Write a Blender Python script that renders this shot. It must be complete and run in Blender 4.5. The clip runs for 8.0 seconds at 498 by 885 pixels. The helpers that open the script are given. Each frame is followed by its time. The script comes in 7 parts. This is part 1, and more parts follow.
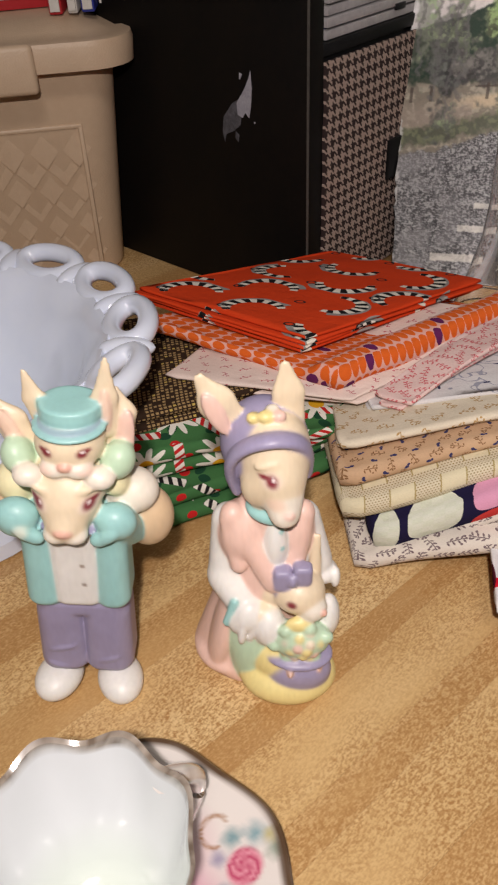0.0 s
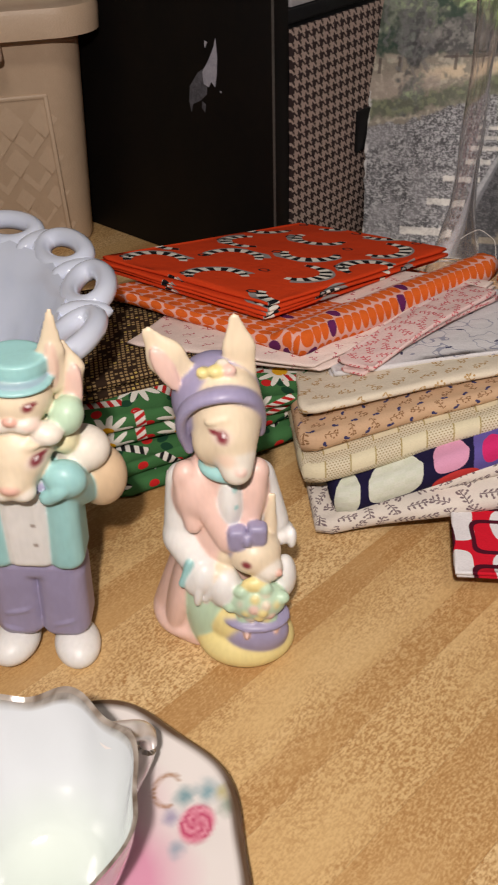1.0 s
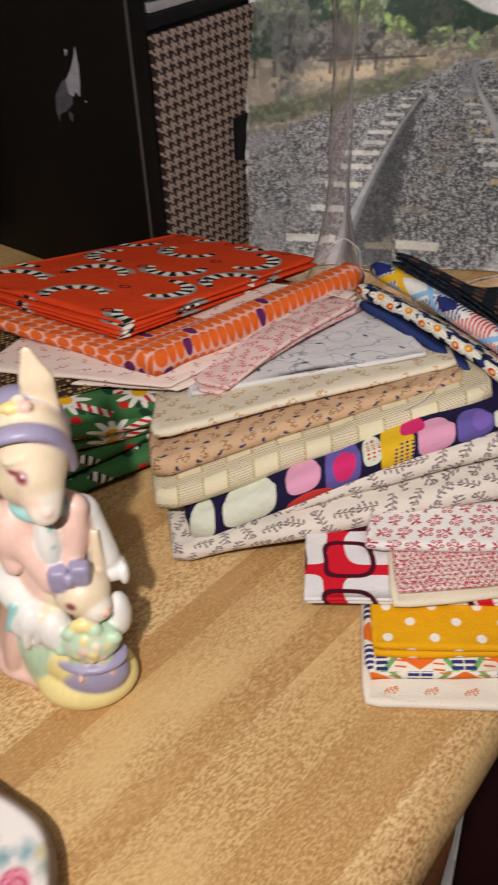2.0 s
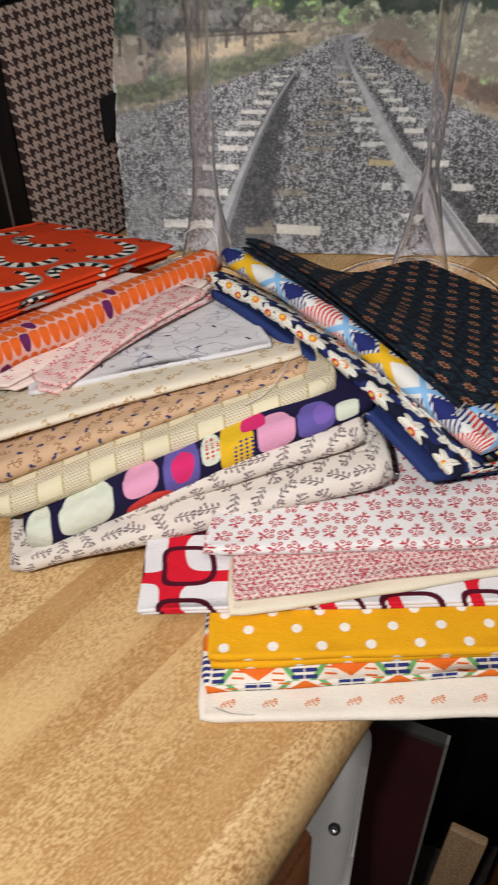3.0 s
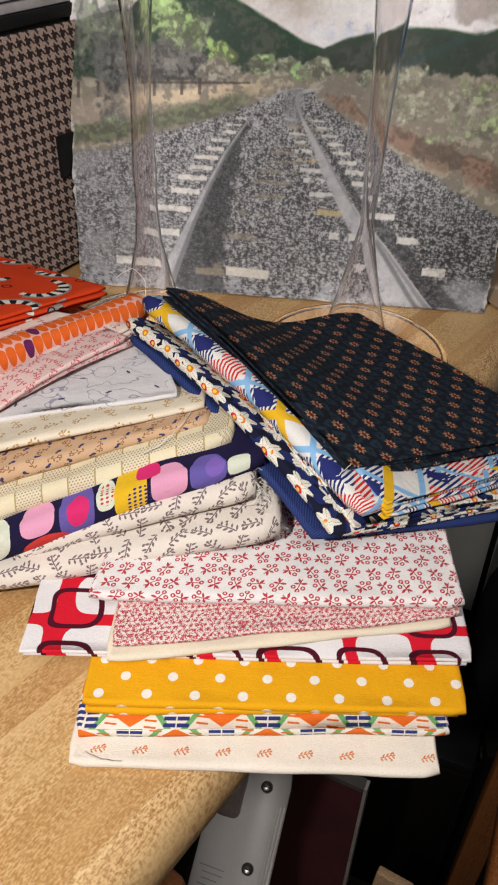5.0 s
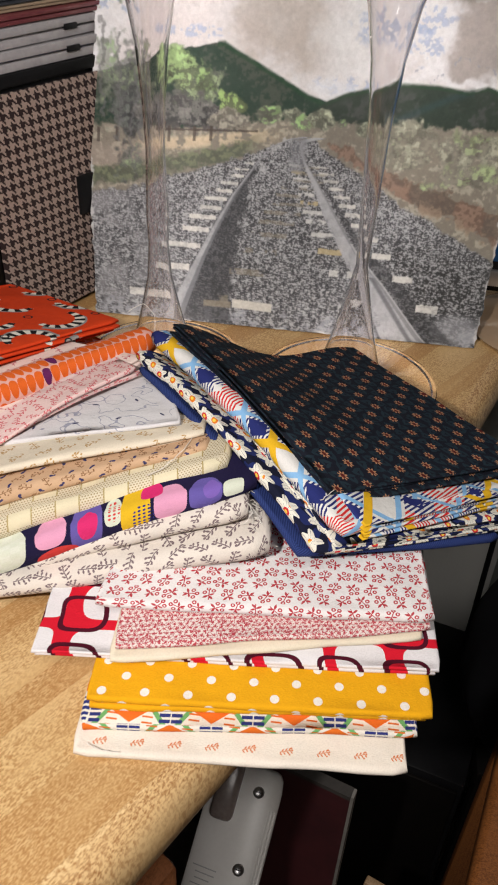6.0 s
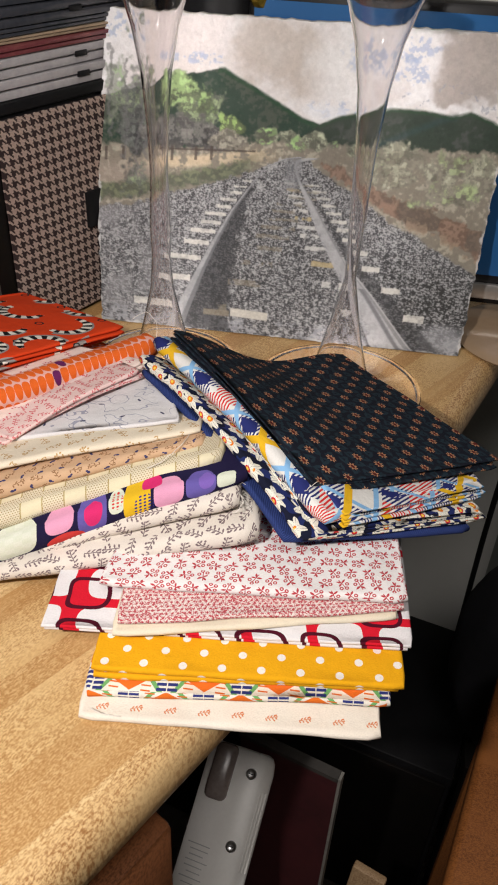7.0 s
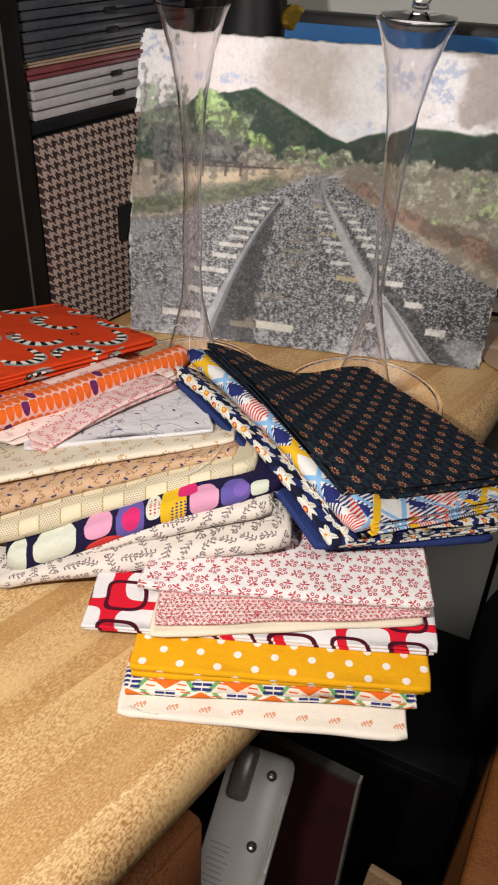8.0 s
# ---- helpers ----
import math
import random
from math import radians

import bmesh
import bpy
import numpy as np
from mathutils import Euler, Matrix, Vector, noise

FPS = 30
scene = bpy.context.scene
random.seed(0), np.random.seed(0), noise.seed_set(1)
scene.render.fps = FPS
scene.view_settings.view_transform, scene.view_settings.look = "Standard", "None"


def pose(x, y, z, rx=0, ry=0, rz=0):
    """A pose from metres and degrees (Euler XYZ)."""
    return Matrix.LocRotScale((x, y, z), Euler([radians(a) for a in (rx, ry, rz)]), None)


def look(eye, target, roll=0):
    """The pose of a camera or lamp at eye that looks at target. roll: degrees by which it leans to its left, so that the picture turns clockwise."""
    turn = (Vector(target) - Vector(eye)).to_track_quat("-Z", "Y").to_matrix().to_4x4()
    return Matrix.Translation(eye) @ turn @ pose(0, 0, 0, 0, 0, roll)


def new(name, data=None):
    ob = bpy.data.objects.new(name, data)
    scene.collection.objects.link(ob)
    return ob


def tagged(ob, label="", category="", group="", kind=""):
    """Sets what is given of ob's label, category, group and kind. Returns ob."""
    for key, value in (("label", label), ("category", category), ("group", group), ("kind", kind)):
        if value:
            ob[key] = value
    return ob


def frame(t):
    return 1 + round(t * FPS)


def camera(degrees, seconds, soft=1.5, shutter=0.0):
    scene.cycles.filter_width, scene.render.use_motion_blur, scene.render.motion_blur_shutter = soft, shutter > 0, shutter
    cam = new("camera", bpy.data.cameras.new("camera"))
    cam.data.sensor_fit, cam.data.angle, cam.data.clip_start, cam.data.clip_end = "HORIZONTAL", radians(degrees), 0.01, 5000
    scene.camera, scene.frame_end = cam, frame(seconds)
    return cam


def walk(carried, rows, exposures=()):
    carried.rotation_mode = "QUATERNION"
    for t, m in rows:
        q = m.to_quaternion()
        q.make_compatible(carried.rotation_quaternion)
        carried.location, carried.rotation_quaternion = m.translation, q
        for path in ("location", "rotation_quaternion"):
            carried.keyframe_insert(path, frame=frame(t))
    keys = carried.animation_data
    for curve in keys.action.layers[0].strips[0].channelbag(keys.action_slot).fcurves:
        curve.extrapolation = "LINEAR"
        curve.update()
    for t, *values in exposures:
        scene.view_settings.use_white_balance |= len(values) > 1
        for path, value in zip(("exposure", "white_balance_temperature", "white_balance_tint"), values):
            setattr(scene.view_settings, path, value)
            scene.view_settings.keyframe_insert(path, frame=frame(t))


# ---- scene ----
cam = camera(34.4, 8.0, 2.0, 0.5)
PATH = [
    (0, (0.15, 0.098, 1.003), (-0.297, 1.603, -0.236), -2.8),
    (0.5, (0.157, 0.099, 0.999), (-0.273, 1.6, -0.25), -2.4),
    (1, (0.161, 0.096, 0.993), (-0.25, 1.596, -0.265), -2.3),
    (1.5, (0.178, 0.105, 0.993), (-0.198, 1.615, -0.264), -2.4),
    (1.7, (0.188, 0.111, 0.993), (-0.168, 1.625, -0.265), -2.5),
    (2.8, (0.229, 0.14, 0.984), (0.024, 1.658, -0.301), -1.4),
    (3, (0.239, 0.143, 0.983), (0.044, 1.658, -0.308), -1.4),
    (3.5, (0.259, 0.151, 0.984), (0.092, 1.664, -0.313), -0.3),
    (4, (0.266, 0.15, 0.987), (0.101, 1.676, -0.295), 0.8),
    (4.5, (0.268, 0.15, 0.99), (0.096, 1.687, -0.278), 1.2),
    (5.8, (0.285, 0.136, 1.013), (0.056, 1.701, -0.212), 2.5),
    (6, (0.284, 0.128, 1.018), (0.058, 1.698, -0.2), 2.5),
    (6.5, (0.291, 0.111, 1.029), (0.056, 1.688, -0.18), 2.6),
    (7, (0.293, 0.101, 1.033), (0.057, 1.682, -0.168), 2.8),
    (7.5, (0.29, 0.093, 1.039), (0.047, 1.678, -0.156), 3.1),
    (8, (0.284, 0.089, 1.042), (0.023, 1.676, -0.147), 3.0),
]
walk(cam, [(t, look(eye, target, roll)) for t, eye, target, roll in PATH], [(0, -0.27, 6700, 16), (1.5, -0.26, 6650, 14), (3.5, 0.1, 6150, 10), (4.2, 0.1, 6400, 12), (6, 0.22, 6400, 12), (8, 0.28, 6500, 12)])

# ---- light ----
world = bpy.data.worlds.new("World")
scene.world = world
world.use_nodes = True
world.node_tree.nodes["Background"].inputs[0].default_value = (0.9, 0.93, 1.0, 1)
world.node_tree.nodes["Background"].inputs[1].default_value = 0.0


def disk_light(name, loc, target, size, watts, color):
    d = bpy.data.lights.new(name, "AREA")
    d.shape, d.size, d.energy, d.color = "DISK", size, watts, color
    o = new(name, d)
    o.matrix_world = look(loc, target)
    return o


# Unseen added key light with no fixture, fixed near the camera's start.
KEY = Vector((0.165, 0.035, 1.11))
disk_light("unseen_key_light", KEY, (0.22, 0.42, 0.76), 0.016, 1.95, (1.0, 0.94, 0.88))
# Added soft fill from above that brightens everything evenly; its source is unseen.
disk_light("unseen_fill_light", (0.45, -0.5, 2.36), (0.25, 0.2, 0.7), 0.5, 11, (1.0, 0.94, 0.88))

# ---- node expressions ----


class Ex:
    """A number in a node tree, with arithmetic."""

    def __init__(self, t, o):
        self.t, self.o = t, o

    def op(self, kind, *others):
        n = self.t.nodes.new("ShaderNodeMath")
        n.operation = kind
        for i, v in enumerate((self, *others)):
            if isinstance(v, Ex):
                self.t.links.new(v.o, n.inputs[i])
            else:
                n.inputs[i].default_value = v
        return Ex(self.t, n.outputs[0])

    def __add__(self, b): return self.op("ADD", b)
    def __radd__(self, b): return self.op("ADD", b)
    def __sub__(self, b): return self.op("SUBTRACT", b)
    def __rsub__(self, b): return (self * -1.0) + b
    def __mul__(self, b): return self.op("MULTIPLY", b)
    def __rmul__(self, b): return self.op("MULTIPLY", b)
    def __truediv__(self, b): return self.op("DIVIDE", b)
    def lt(self, b): return self.op("LESS_THAN", b)
    def gt(self, b): return self.op("GREATER_THAN", b)
    def fract(self): return self.op("FRACT")
    def floor(self): return self.op("FLOOR")
    def abs(self): return self.op("ABSOLUTE")
    def sin(self): return self.op("SINE")
    def cos(self): return self.op("COSINE")
    def sqrt(self): return self.op("SQRT")
    def max(self, b): return self.op("MAXIMUM", b)
    def min(self, b): return self.op("MINIMUM", b)
    def mod(self, b): return self.op("FLOORED_MODULO", b)
    def atan2(self, b): return self.op("ARCTAN2", b)

    def soft(self, a, b):
        n = self.t.nodes.new("ShaderNodeMapRange")
        n.interpolation_type = "SMOOTHSTEP"
        self.t.links.new(self.o, n.inputs[0])
        n.inputs[1].default_value, n.inputs[2].default_value = a, b
        return Ex(self.t, n.outputs[0])


def coords(t, kind="UV"):
    n = t.nodes.new("ShaderNodeTexCoord")
    s = t.nodes.new("ShaderNodeSeparateXYZ")
    t.links.new(n.outputs[kind], s.inputs[0])
    return Ex(t, s.outputs[0]), Ex(t, s.outputs[1]), Ex(t, s.outputs[2])


def vec(t, *xs):
    n = t.nodes.new("ShaderNodeCombineXYZ")
    for i, x in enumerate(xs):
        if isinstance(x, Ex):
            t.links.new(x.o, n.inputs[i])
        else:
            n.inputs[i].default_value = x
    return n.outputs[0]


def rnd(t, a, b, seed=0.0):
    n = t.nodes.new("ShaderNodeTexWhiteNoise")
    n.noise_dimensions = "3D"
    t.links.new(vec(t, a, b, seed), n.inputs["Vector"])
    return Ex(t, n.outputs["Value"])


def noise_ex(t, v, scale, detail=3.0, rough=0.55):
    n = t.nodes.new("ShaderNodeTexNoise")
    n.inputs["Scale"].default_value, n.inputs["Detail"].default_value = scale, detail
    n.inputs["Roughness"].default_value = rough
    t.links.new(v, n.inputs["Vector"])
    return Ex(t, n.outputs["Fac"])


def mixc(t, fac, a, b):
    n = t.nodes.new("ShaderNodeMix")
    n.data_type = "RGBA"
    if isinstance(fac, Ex):
        t.links.new(fac.o, n.inputs["Factor"])
    else:
        n.inputs["Factor"].default_value = fac
    for key, v in (("A", a), ("B", b)):
        s = [i for i in n.inputs if i.name == key and i.type == "RGBA"][0]
        if isinstance(v, tuple):
            s.default_value = (*v, 1)
        else:
            t.links.new(v, s)
    return [o for o in n.outputs if o.type == "RGBA"][0]


def ramp(t, fac, stops, constant=True):
    n = t.nodes.new("ShaderNodeValToRGB")
    n.color_ramp.interpolation = "CONSTANT" if constant else "LINEAR"
    e = n.color_ramp.elements
    while len(e) < len(stops):
        e.new(0.5)
    for el, (p, c) in zip(e, stops):
        el.position, el.color = p, (*c, 1)
    t.links.new(fac.o, n.inputs[0])
    return n.outputs[0]


def material(name, color, rough=0.5, metal=0.0, bump=None, height=0.0004, **more):
    """color: a tuple, or a function of the tree that gives a colour; bump: a function of the tree that gives a height."""
    m = bpy.data.materials.new(name)
    m.use_nodes = True
    t = m.node_tree
    p = t.nodes["Principled BSDF"]
    p.inputs["Roughness"].default_value, p.inputs["Metallic"].default_value = rough, metal
    for k, v in more.items():
        p.inputs[k.replace("_", " ")].default_value = v
    if callable(color):
        t.links.new(color(t), p.inputs["Base Color"])
    else:
        p.inputs["Base Color"].default_value = (*color, 1)
    if bump:
        b = t.nodes.new("ShaderNodeBump")
        b.inputs["Distance"].default_value = height
        t.links.new(bump(t).o, b.inputs["Height"])
        t.links.new(b.outputs[0], p.inputs["Normal"])
    return m


def speckle(base, other, scale, amount=0.5, kind="Object"):
    """A colour that wanders between two tones at a large and a small scale."""
    def f(t):
        v = vec(t, *coords(t, kind))
        k = noise_ex(t, v, scale, 4) * 0.6 + noise_ex(t, v, scale * 7, 2) * 0.4
        return mixc(t, k.soft(0.5 - amount / 2, 0.5 + amount / 2), base, other)
    return f


def grain(scale, kind="Object"):
    return lambda t: noise_ex(t, vec(t, *coords(t, kind)), scale, 3)


def attribute_color(name="paint"):
    def f(t):
        n = t.nodes.new("ShaderNodeAttribute")
        n.attribute_name = name
        return n.outputs["Color"]
    return f


# ---- cloth prints: u and v are metres along the cloth ----
def cell(t, u, v, su, sv, stagger=True, turn=False, seed=0.0):
    cv = v / sv
    row = cv.floor()
    cu = u / su + (row.mod(2.0) * 0.5 if stagger else 0.0)
    col = cu.floor()
    a, b = (cu.fract() - 0.5) * su, (cv.fract() - 0.5) * sv
    r = rnd(t, col, row, seed)
    if turn:
        w = r * 6.283
        c, s = w.cos(), w.sin()
        a, b = a * c - b * s, a * s + b * c
    return a, b, r, col, row


def blob(a, b, x, y, rx, ry):
    p, q = (a - x) / rx, (b - y) / ry
    return (p * p + q * q).lt(1.0)


def petals(a, b, r, n, depth=0.3):
    return ((a * a + b * b).sqrt() - (b.atan2(a) * float(n)).cos() * (r * depth)).lt(r * (1 - depth))


def leaf(a, b, x, y, length, width, turn):
    """A slim pointed leaf at (x, y), its long axis turned by an angle."""
    c, d = math.cos(turn), math.sin(turn)
    p = ((a - x) * c + (b - y) * d) / length
    q = ((b - y) * c - (a - x) * d) / width
    return (q.abs() + p * p).lt(1.0)


def sprig(a, b, s, leaves=5):
    """A curved stem with slim leaves to both sides and buds, of length s."""
    bow = (a * (3.0 / s)).sin() * (0.1 * s)
    m = ((b - bow).abs().lt(0.028 * s)) * a.abs().lt(0.42 * s)
    for i in range(leaves):
        x = (-0.38 + 0.74 * i / max(1, leaves - 1)) * s
        up = 1 if i % 2 else -1
        y = 0.1 * s * math.sin(3.0 * x / s) + up * 0.13 * s
        m = m.max(leaf(a, b, x + 0.05 * s, y, 0.13 * s, 0.05 * s, up * 0.9))
    for x, y in ((0.46, 0.1), (0.4, 0.24), (0.28, -0.22)):
        m = m.max(blob(a, b, x * s, y * s, 0.065 * s, 0.065 * s))
    return m


def cloth(name, paint, rough=0.9):
    def f(t):
        u, v, _ = coords(t)
        base = paint(t, u, v)
        n = noise_ex(t, vec(t, u, v, 0.0), 45.0, 3).soft(0.25, 0.8) * 0.1 + noise_ex(t, vec(t, u, v, 5.0), 1500.0, 1).soft(0.4, 0.7) * 0.1
        return mixc(t, n, base, mixc(t, 0.65, base, (0.0, 0.0, 0.0)))

    def weave(t):
        u, v, _ = coords(t)
        return noise_ex(t, vec(t, u * 1.0, v * 3.0, 0.0), 900.0, 2) * 0.3 + noise_ex(t, vec(t, u, v, 0.0), 150.0, 3)
    m = material(name, f, rough, bump=weave, height=0.0006)
    m.node_tree.nodes["Principled BSDF"].inputs["Specular IOR Level"].default_value = 0.12
    return m


def p_sprigs(base, ink, size, pitch, leaves=5, ink2=None, seed=0.0, turn=True, shift=0.0):
    def f(t, u, v):
        v = v + shift if shift else v
        a, b, r, col, row = cell(t, u, v, pitch, pitch * 0.8, True, turn, seed)
        c = mixc(t, sprig(a, b, size, leaves), base, ink)
        if ink2:
            a, b, r, col, row = cell(t, u + pitch * 0.31, v + pitch * 0.37, pitch, pitch * 0.8, True, turn, seed + 3)
            c = mixc(t, blob(a, b, 0.0, 0.0, size * 0.17, size * 0.12).max(blob(a, b, size * 0.2, size * 0.1, size * 0.1, size * 0.1)), c, ink2)
        return c
    return f


def p_berries(base, ink, size, pitch):
    """Tiny sprigs of three berries and two leaves, each turned its own way."""
    def f(t, u, v):
        a, b, r, col, row = cell(t, u, v, pitch, pitch * 0.86, True, True, 2.0)
        m = (b - (a * (3.0 / size)).sin() * (0.08 * size)).abs().lt(0.03 * size) * a.abs().lt(0.4 * size)
        for x, y in ((0.4, 0.12), (0.3, -0.2), (0.1, 0.28)):
            d = (((a - x * size) * (a - x * size) + (b - y * size) * (b - y * size)).sqrt() - 0.095 * size).abs()
            m = m.max(d.lt(0.04 * size))
        m = m.max(leaf(a, b, -0.2 * size, 0.16 * size, 0.2 * size, 0.075 * size, 2.2)).max(leaf(a, b, -0.22 * size, -0.14 * size, 0.2 * size, 0.075 * size, -2.2)).max(leaf(a, b, 0.02 * size, -0.16 * size, 0.17 * size, 0.065 * size, -1.0))
        return mixc(t, m, base, ink)
    return f


def p_red_ribbon(t, u, v):
    a, b, r, col, row = cell(t, u, v, 0.038, 0.031, True, True)
    rad, ang = (a * a + b * b).sqrt(), b.atan2(a)
    band = (rad - 0.0125 - (ang * 0.5).sin() * 0.0018).abs().lt(0.0014 + (ang * 0.8).cos() * 0.0016) * ang.abs().lt(1.7)
    shade = (rad - 0.0148).abs().lt(0.0022) * ang.abs().lt(1.4)
    c = mixc(t, shade, (0.66, 0.055, 0.012), (0.3, 0.28, 0.27))
    c = mixc(t, band, c, (0.78, 0.74, 0.66))
    c = mixc(t, band * (ang * 13.0).sin().gt(0.0), c, (0.012, 0.012, 0.014))
    a2, b2, *_ = cell(t, u + 0.013, v + 0.008, 0.038, 0.031, True, True, 4.0)
    ring = ((a2 * a2 + b2 * b2).sqrt() - 0.0022).abs().lt(0.0005)
    return mixc(t, ring, c, (0.02, 0.02, 0.02))


def p_orange_drops(t, u, v):
    a, b, r, col, row = cell(t, u, v, 0.0054, 0.0072, True)
    drop = blob(a * (1.0 + b * 55.0), b, 0.0, 0.0, 0.0026, 0.0033)
    c = mixc(t, drop, (0.78, 0.42, 0.36), (0.72, 0.13, 0.02))
    return mixc(t, drop * r.lt(0.045), c, (0.13, 0.02, 0.1))


def p_brown_check(t, u, v):
    a, b, r, col, row = cell(t, u, v, 0.0021, 0.0021, False)
    sq = a.abs().lt(0.00065) * b.abs().lt(0.00065)
    c = mixc(t, sq * r.gt(0.25), (0.035, 0.02, 0.012), (0.36, 0.24, 0.11))
    return mixc(t, sq * r.gt(0.9), c, (0.5, 0.36, 0.1))


def p_green(daisy, seed):
    def f(t, u, v):
        c = (0.05, 0.16, 0.055)
        a, b, r, col, row = cell(t, u + 0.008, v + 0.004, 0.022, 0.019, True, True, seed)
        c = mixc(t, blob(a, b, 0.004, 0.0, 0.0032, 0.0022).max(blob(a, b, -0.001, 0.003, 0.0022, 0.003)), c, (0.012, 0.06, 0.03))
        c = mixc(t, blob(a, b, -0.006, -0.002, 0.0024, 0.0024), c, (0.55, 0.02, 0.02))
        if daisy:
            a, b, r, col, row = cell(t, u + 0.0045, v + 0.0245, 0.033, 0.027, True, True, seed + 1)
            c = mixc(t, petals(a, b, 0.0115, 10, 0.28), c, (0.75, 0.73, 0.66))
            c = mixc(t, blob(a, b, 0.0, 0.0, 0.0033, 0.0036), c, (0.8, 0.42, 0.02))
        a, b, r, col, row = cell(t, u + 0.003, v, 0.03, 0.017, True, True, seed + 2)
        band = b.abs().lt(0.0022) * a.abs().lt(0.0085)
        c = mixc(t, band, c, (0.75, 0.72, 0.66))
        stripe = ((a + b * 0.6) * 1400.0).sin().gt(0.1)
        return mixc(t, band * stripe, c, (0.5, 0.02, 0.02) if daisy else (0.015, 0.015, 0.015))
    return f


def p_navy_shapes(t, u, v):
    """One row of large plain shapes along the rolled edge; (middle, half width, colour) in metres along the cloth."""
    navy, cream, pink, violet, red, yellow, hot = (0.014, 0.011, 0.045), (0.66, 0.7, 0.58), (0.72, 0.34, 0.5), (0.13, 0.1, 0.36), (0.62, 0.05, 0.045), (0.74, 0.46, 0.02), (0.66, 0.03, 0.16)
    w = (v + 0.0105) / 1.4
    u = u * 0.93 + 0.002
    block_ = ((u / 0.0042).floor() + (v / 0.0036).floor()).mod(2.0)
    pale = mixc(t, block_ * 0.5, cream, (0.72, 0.74, 0.66))
    c = navy
    shapes = ((0.0035, 0.0042, 0.0105, pale), (0.0215, 0.0105, 0.0098, pale), (0.0425, 0.0066, 0.0068, pink), (0.0575, 0.0066, 0.011, violet), (0.0685, 0.0036, 0.0062, cream), (0.0775, 0.006, 0.011, yellow), (0.0915, 0.0066, 0.0085, pink), (0.1055, 0.0066, 0.0085, violet), (0.117, 0.0046, 0.0062, cream))
    for k, (x, hw, hh, col) in enumerate(shapes):
        p, q = ((u - x) / hw).abs(), ((w - (0.0035 if k in (2, 4) else 0.001)) / hh).abs()
        c = mixc(t, (p * p * p + q * q * q).lt(1.0), c, col)
    c = mixc(t, blob(u, w, 0.045, -0.0085, 0.009, 0.0048), c, red)
    c = mixc(t, blob(u, w, 0.058, 0.0015, 0.0042, 0.0066), c, hot)
    c = mixc(t, blob(u, w, 0.108, 0.003, 0.0035, 0.0055), c, (0.2, 0.12, 0.45))
    d, e, *_ = cell(t, u, v, 0.002, 0.0022, False)
    dots = blob(d, e, 0.0, 0.0, 0.00062, 0.00066)
    c = mixc(t, dots * blob(u, w, 0.0685, 0.004, 0.003, 0.005), c, red)
    c = mixc(t, blob(u, w, 0.0805, -0.003, 0.0045, 0.0062) * dots, c, (0.03, 0.03, 0.2))
    return mixc(t, blob(u, w, 0.084, 0.0085, 0.0045, 0.003), c, hot)


def p_lace(t, u, v):
    a, b, r, col, row = cell(t, u, v, 0.0013, 0.0013, True)
    c = mixc(t, (a * a + b * b).sqrt().lt(0.00035), (0.7, 0.63, 0.47), (0.34, 0.26, 0.13))
    a, b, r, col, row = cell(t, u, v, 0.021, 0.014, True, False, 2.0)
    sq = a.abs().lt(0.005) * b.abs().lt(0.0045)
    c = mixc(t, sq, c, (0.74, 0.67, 0.47))
    edge = (a.abs() - 0.0052).abs().lt(0.0003) * b.abs().lt(0.005)
    return mixc(t, edge, c, (0.42, 0.33, 0.14))


def p_scribble(t, u, v):
    n = noise_ex(t, vec(t, u, v, 0.0), 60.0, 2)
    line = (n - 0.5).abs().lt(0.008)
    c = mixc(t, line * noise_ex(t, vec(t, u, v, 3.0), 25.0, 1).gt(0.5), (0.7, 0.69, 0.7), (0.36, 0.37, 0.45))
    a, b, *_ = cell(t, u, v, 0.02, 0.017, True, True, 1.0)
    return mixc(t, blob(a, b, 0.0, 0.0, 0.0016, 0.0006), c, (0.06, 0.06, 0.12))


def p_dense_red(t, u, v):
    n = noise_ex(t, vec(t, u, v, 0.0), 620.0, 2)
    a, b, *_ = cell(t, u, v, 0.0024, 0.0021, True, True, 1.0)
    return mixc(t, (n - 0.5).abs().lt(0.035).max(petals(a, b, 0.0008, 5)), (0.76, 0.68, 0.64), (0.46, 0.06, 0.08))


def p_red_squares(t, u, v):
    def ring(a, b, h, w):
        d = (a.abs() * a.abs() * a.abs() * a.abs() + b.abs() * b.abs() * b.abs() * b.abs()).sqrt().sqrt()
        return d.lt(h), (d - h).abs().lt(w)
    wob = (v * 300.0).sin() * 0.0006 + (u * 170.0).sin() * 0.0008
    u, v = u + 0.0145, v + 0.0105
    a, b, r, col, row = cell(t, u + wob, v, 0.025, 0.0235, False)
    fill, _ = ring(a * (1.0 + (r - 0.5) * 0.3), b, 0.0093, 0.001)
    c = mixc(t, fill, (0.64, 0.012, 0.03), (0.76, 0.74, 0.75))
    a, b, r, col, row = cell(t, u + wob + 0.0085, v + 0.0065, 0.025, 0.0235, False)
    _, line = ring(a * (1.0 + (r - 0.5) * 0.2), b, 0.0082, 0.00095)
    return mixc(t, line, c, (0.075, 0.006, 0.018))


def p_yellow_dots(t, u, v):
    a, b, *_ = cell(t, u + 0.004, v + 0.0015, 0.0158, 0.0066, True)
    return mixc(t, (a * a + b * b).sqrt().lt(0.0017), (0.78, 0.38, 0.008), (0.85, 0.8, 0.72))


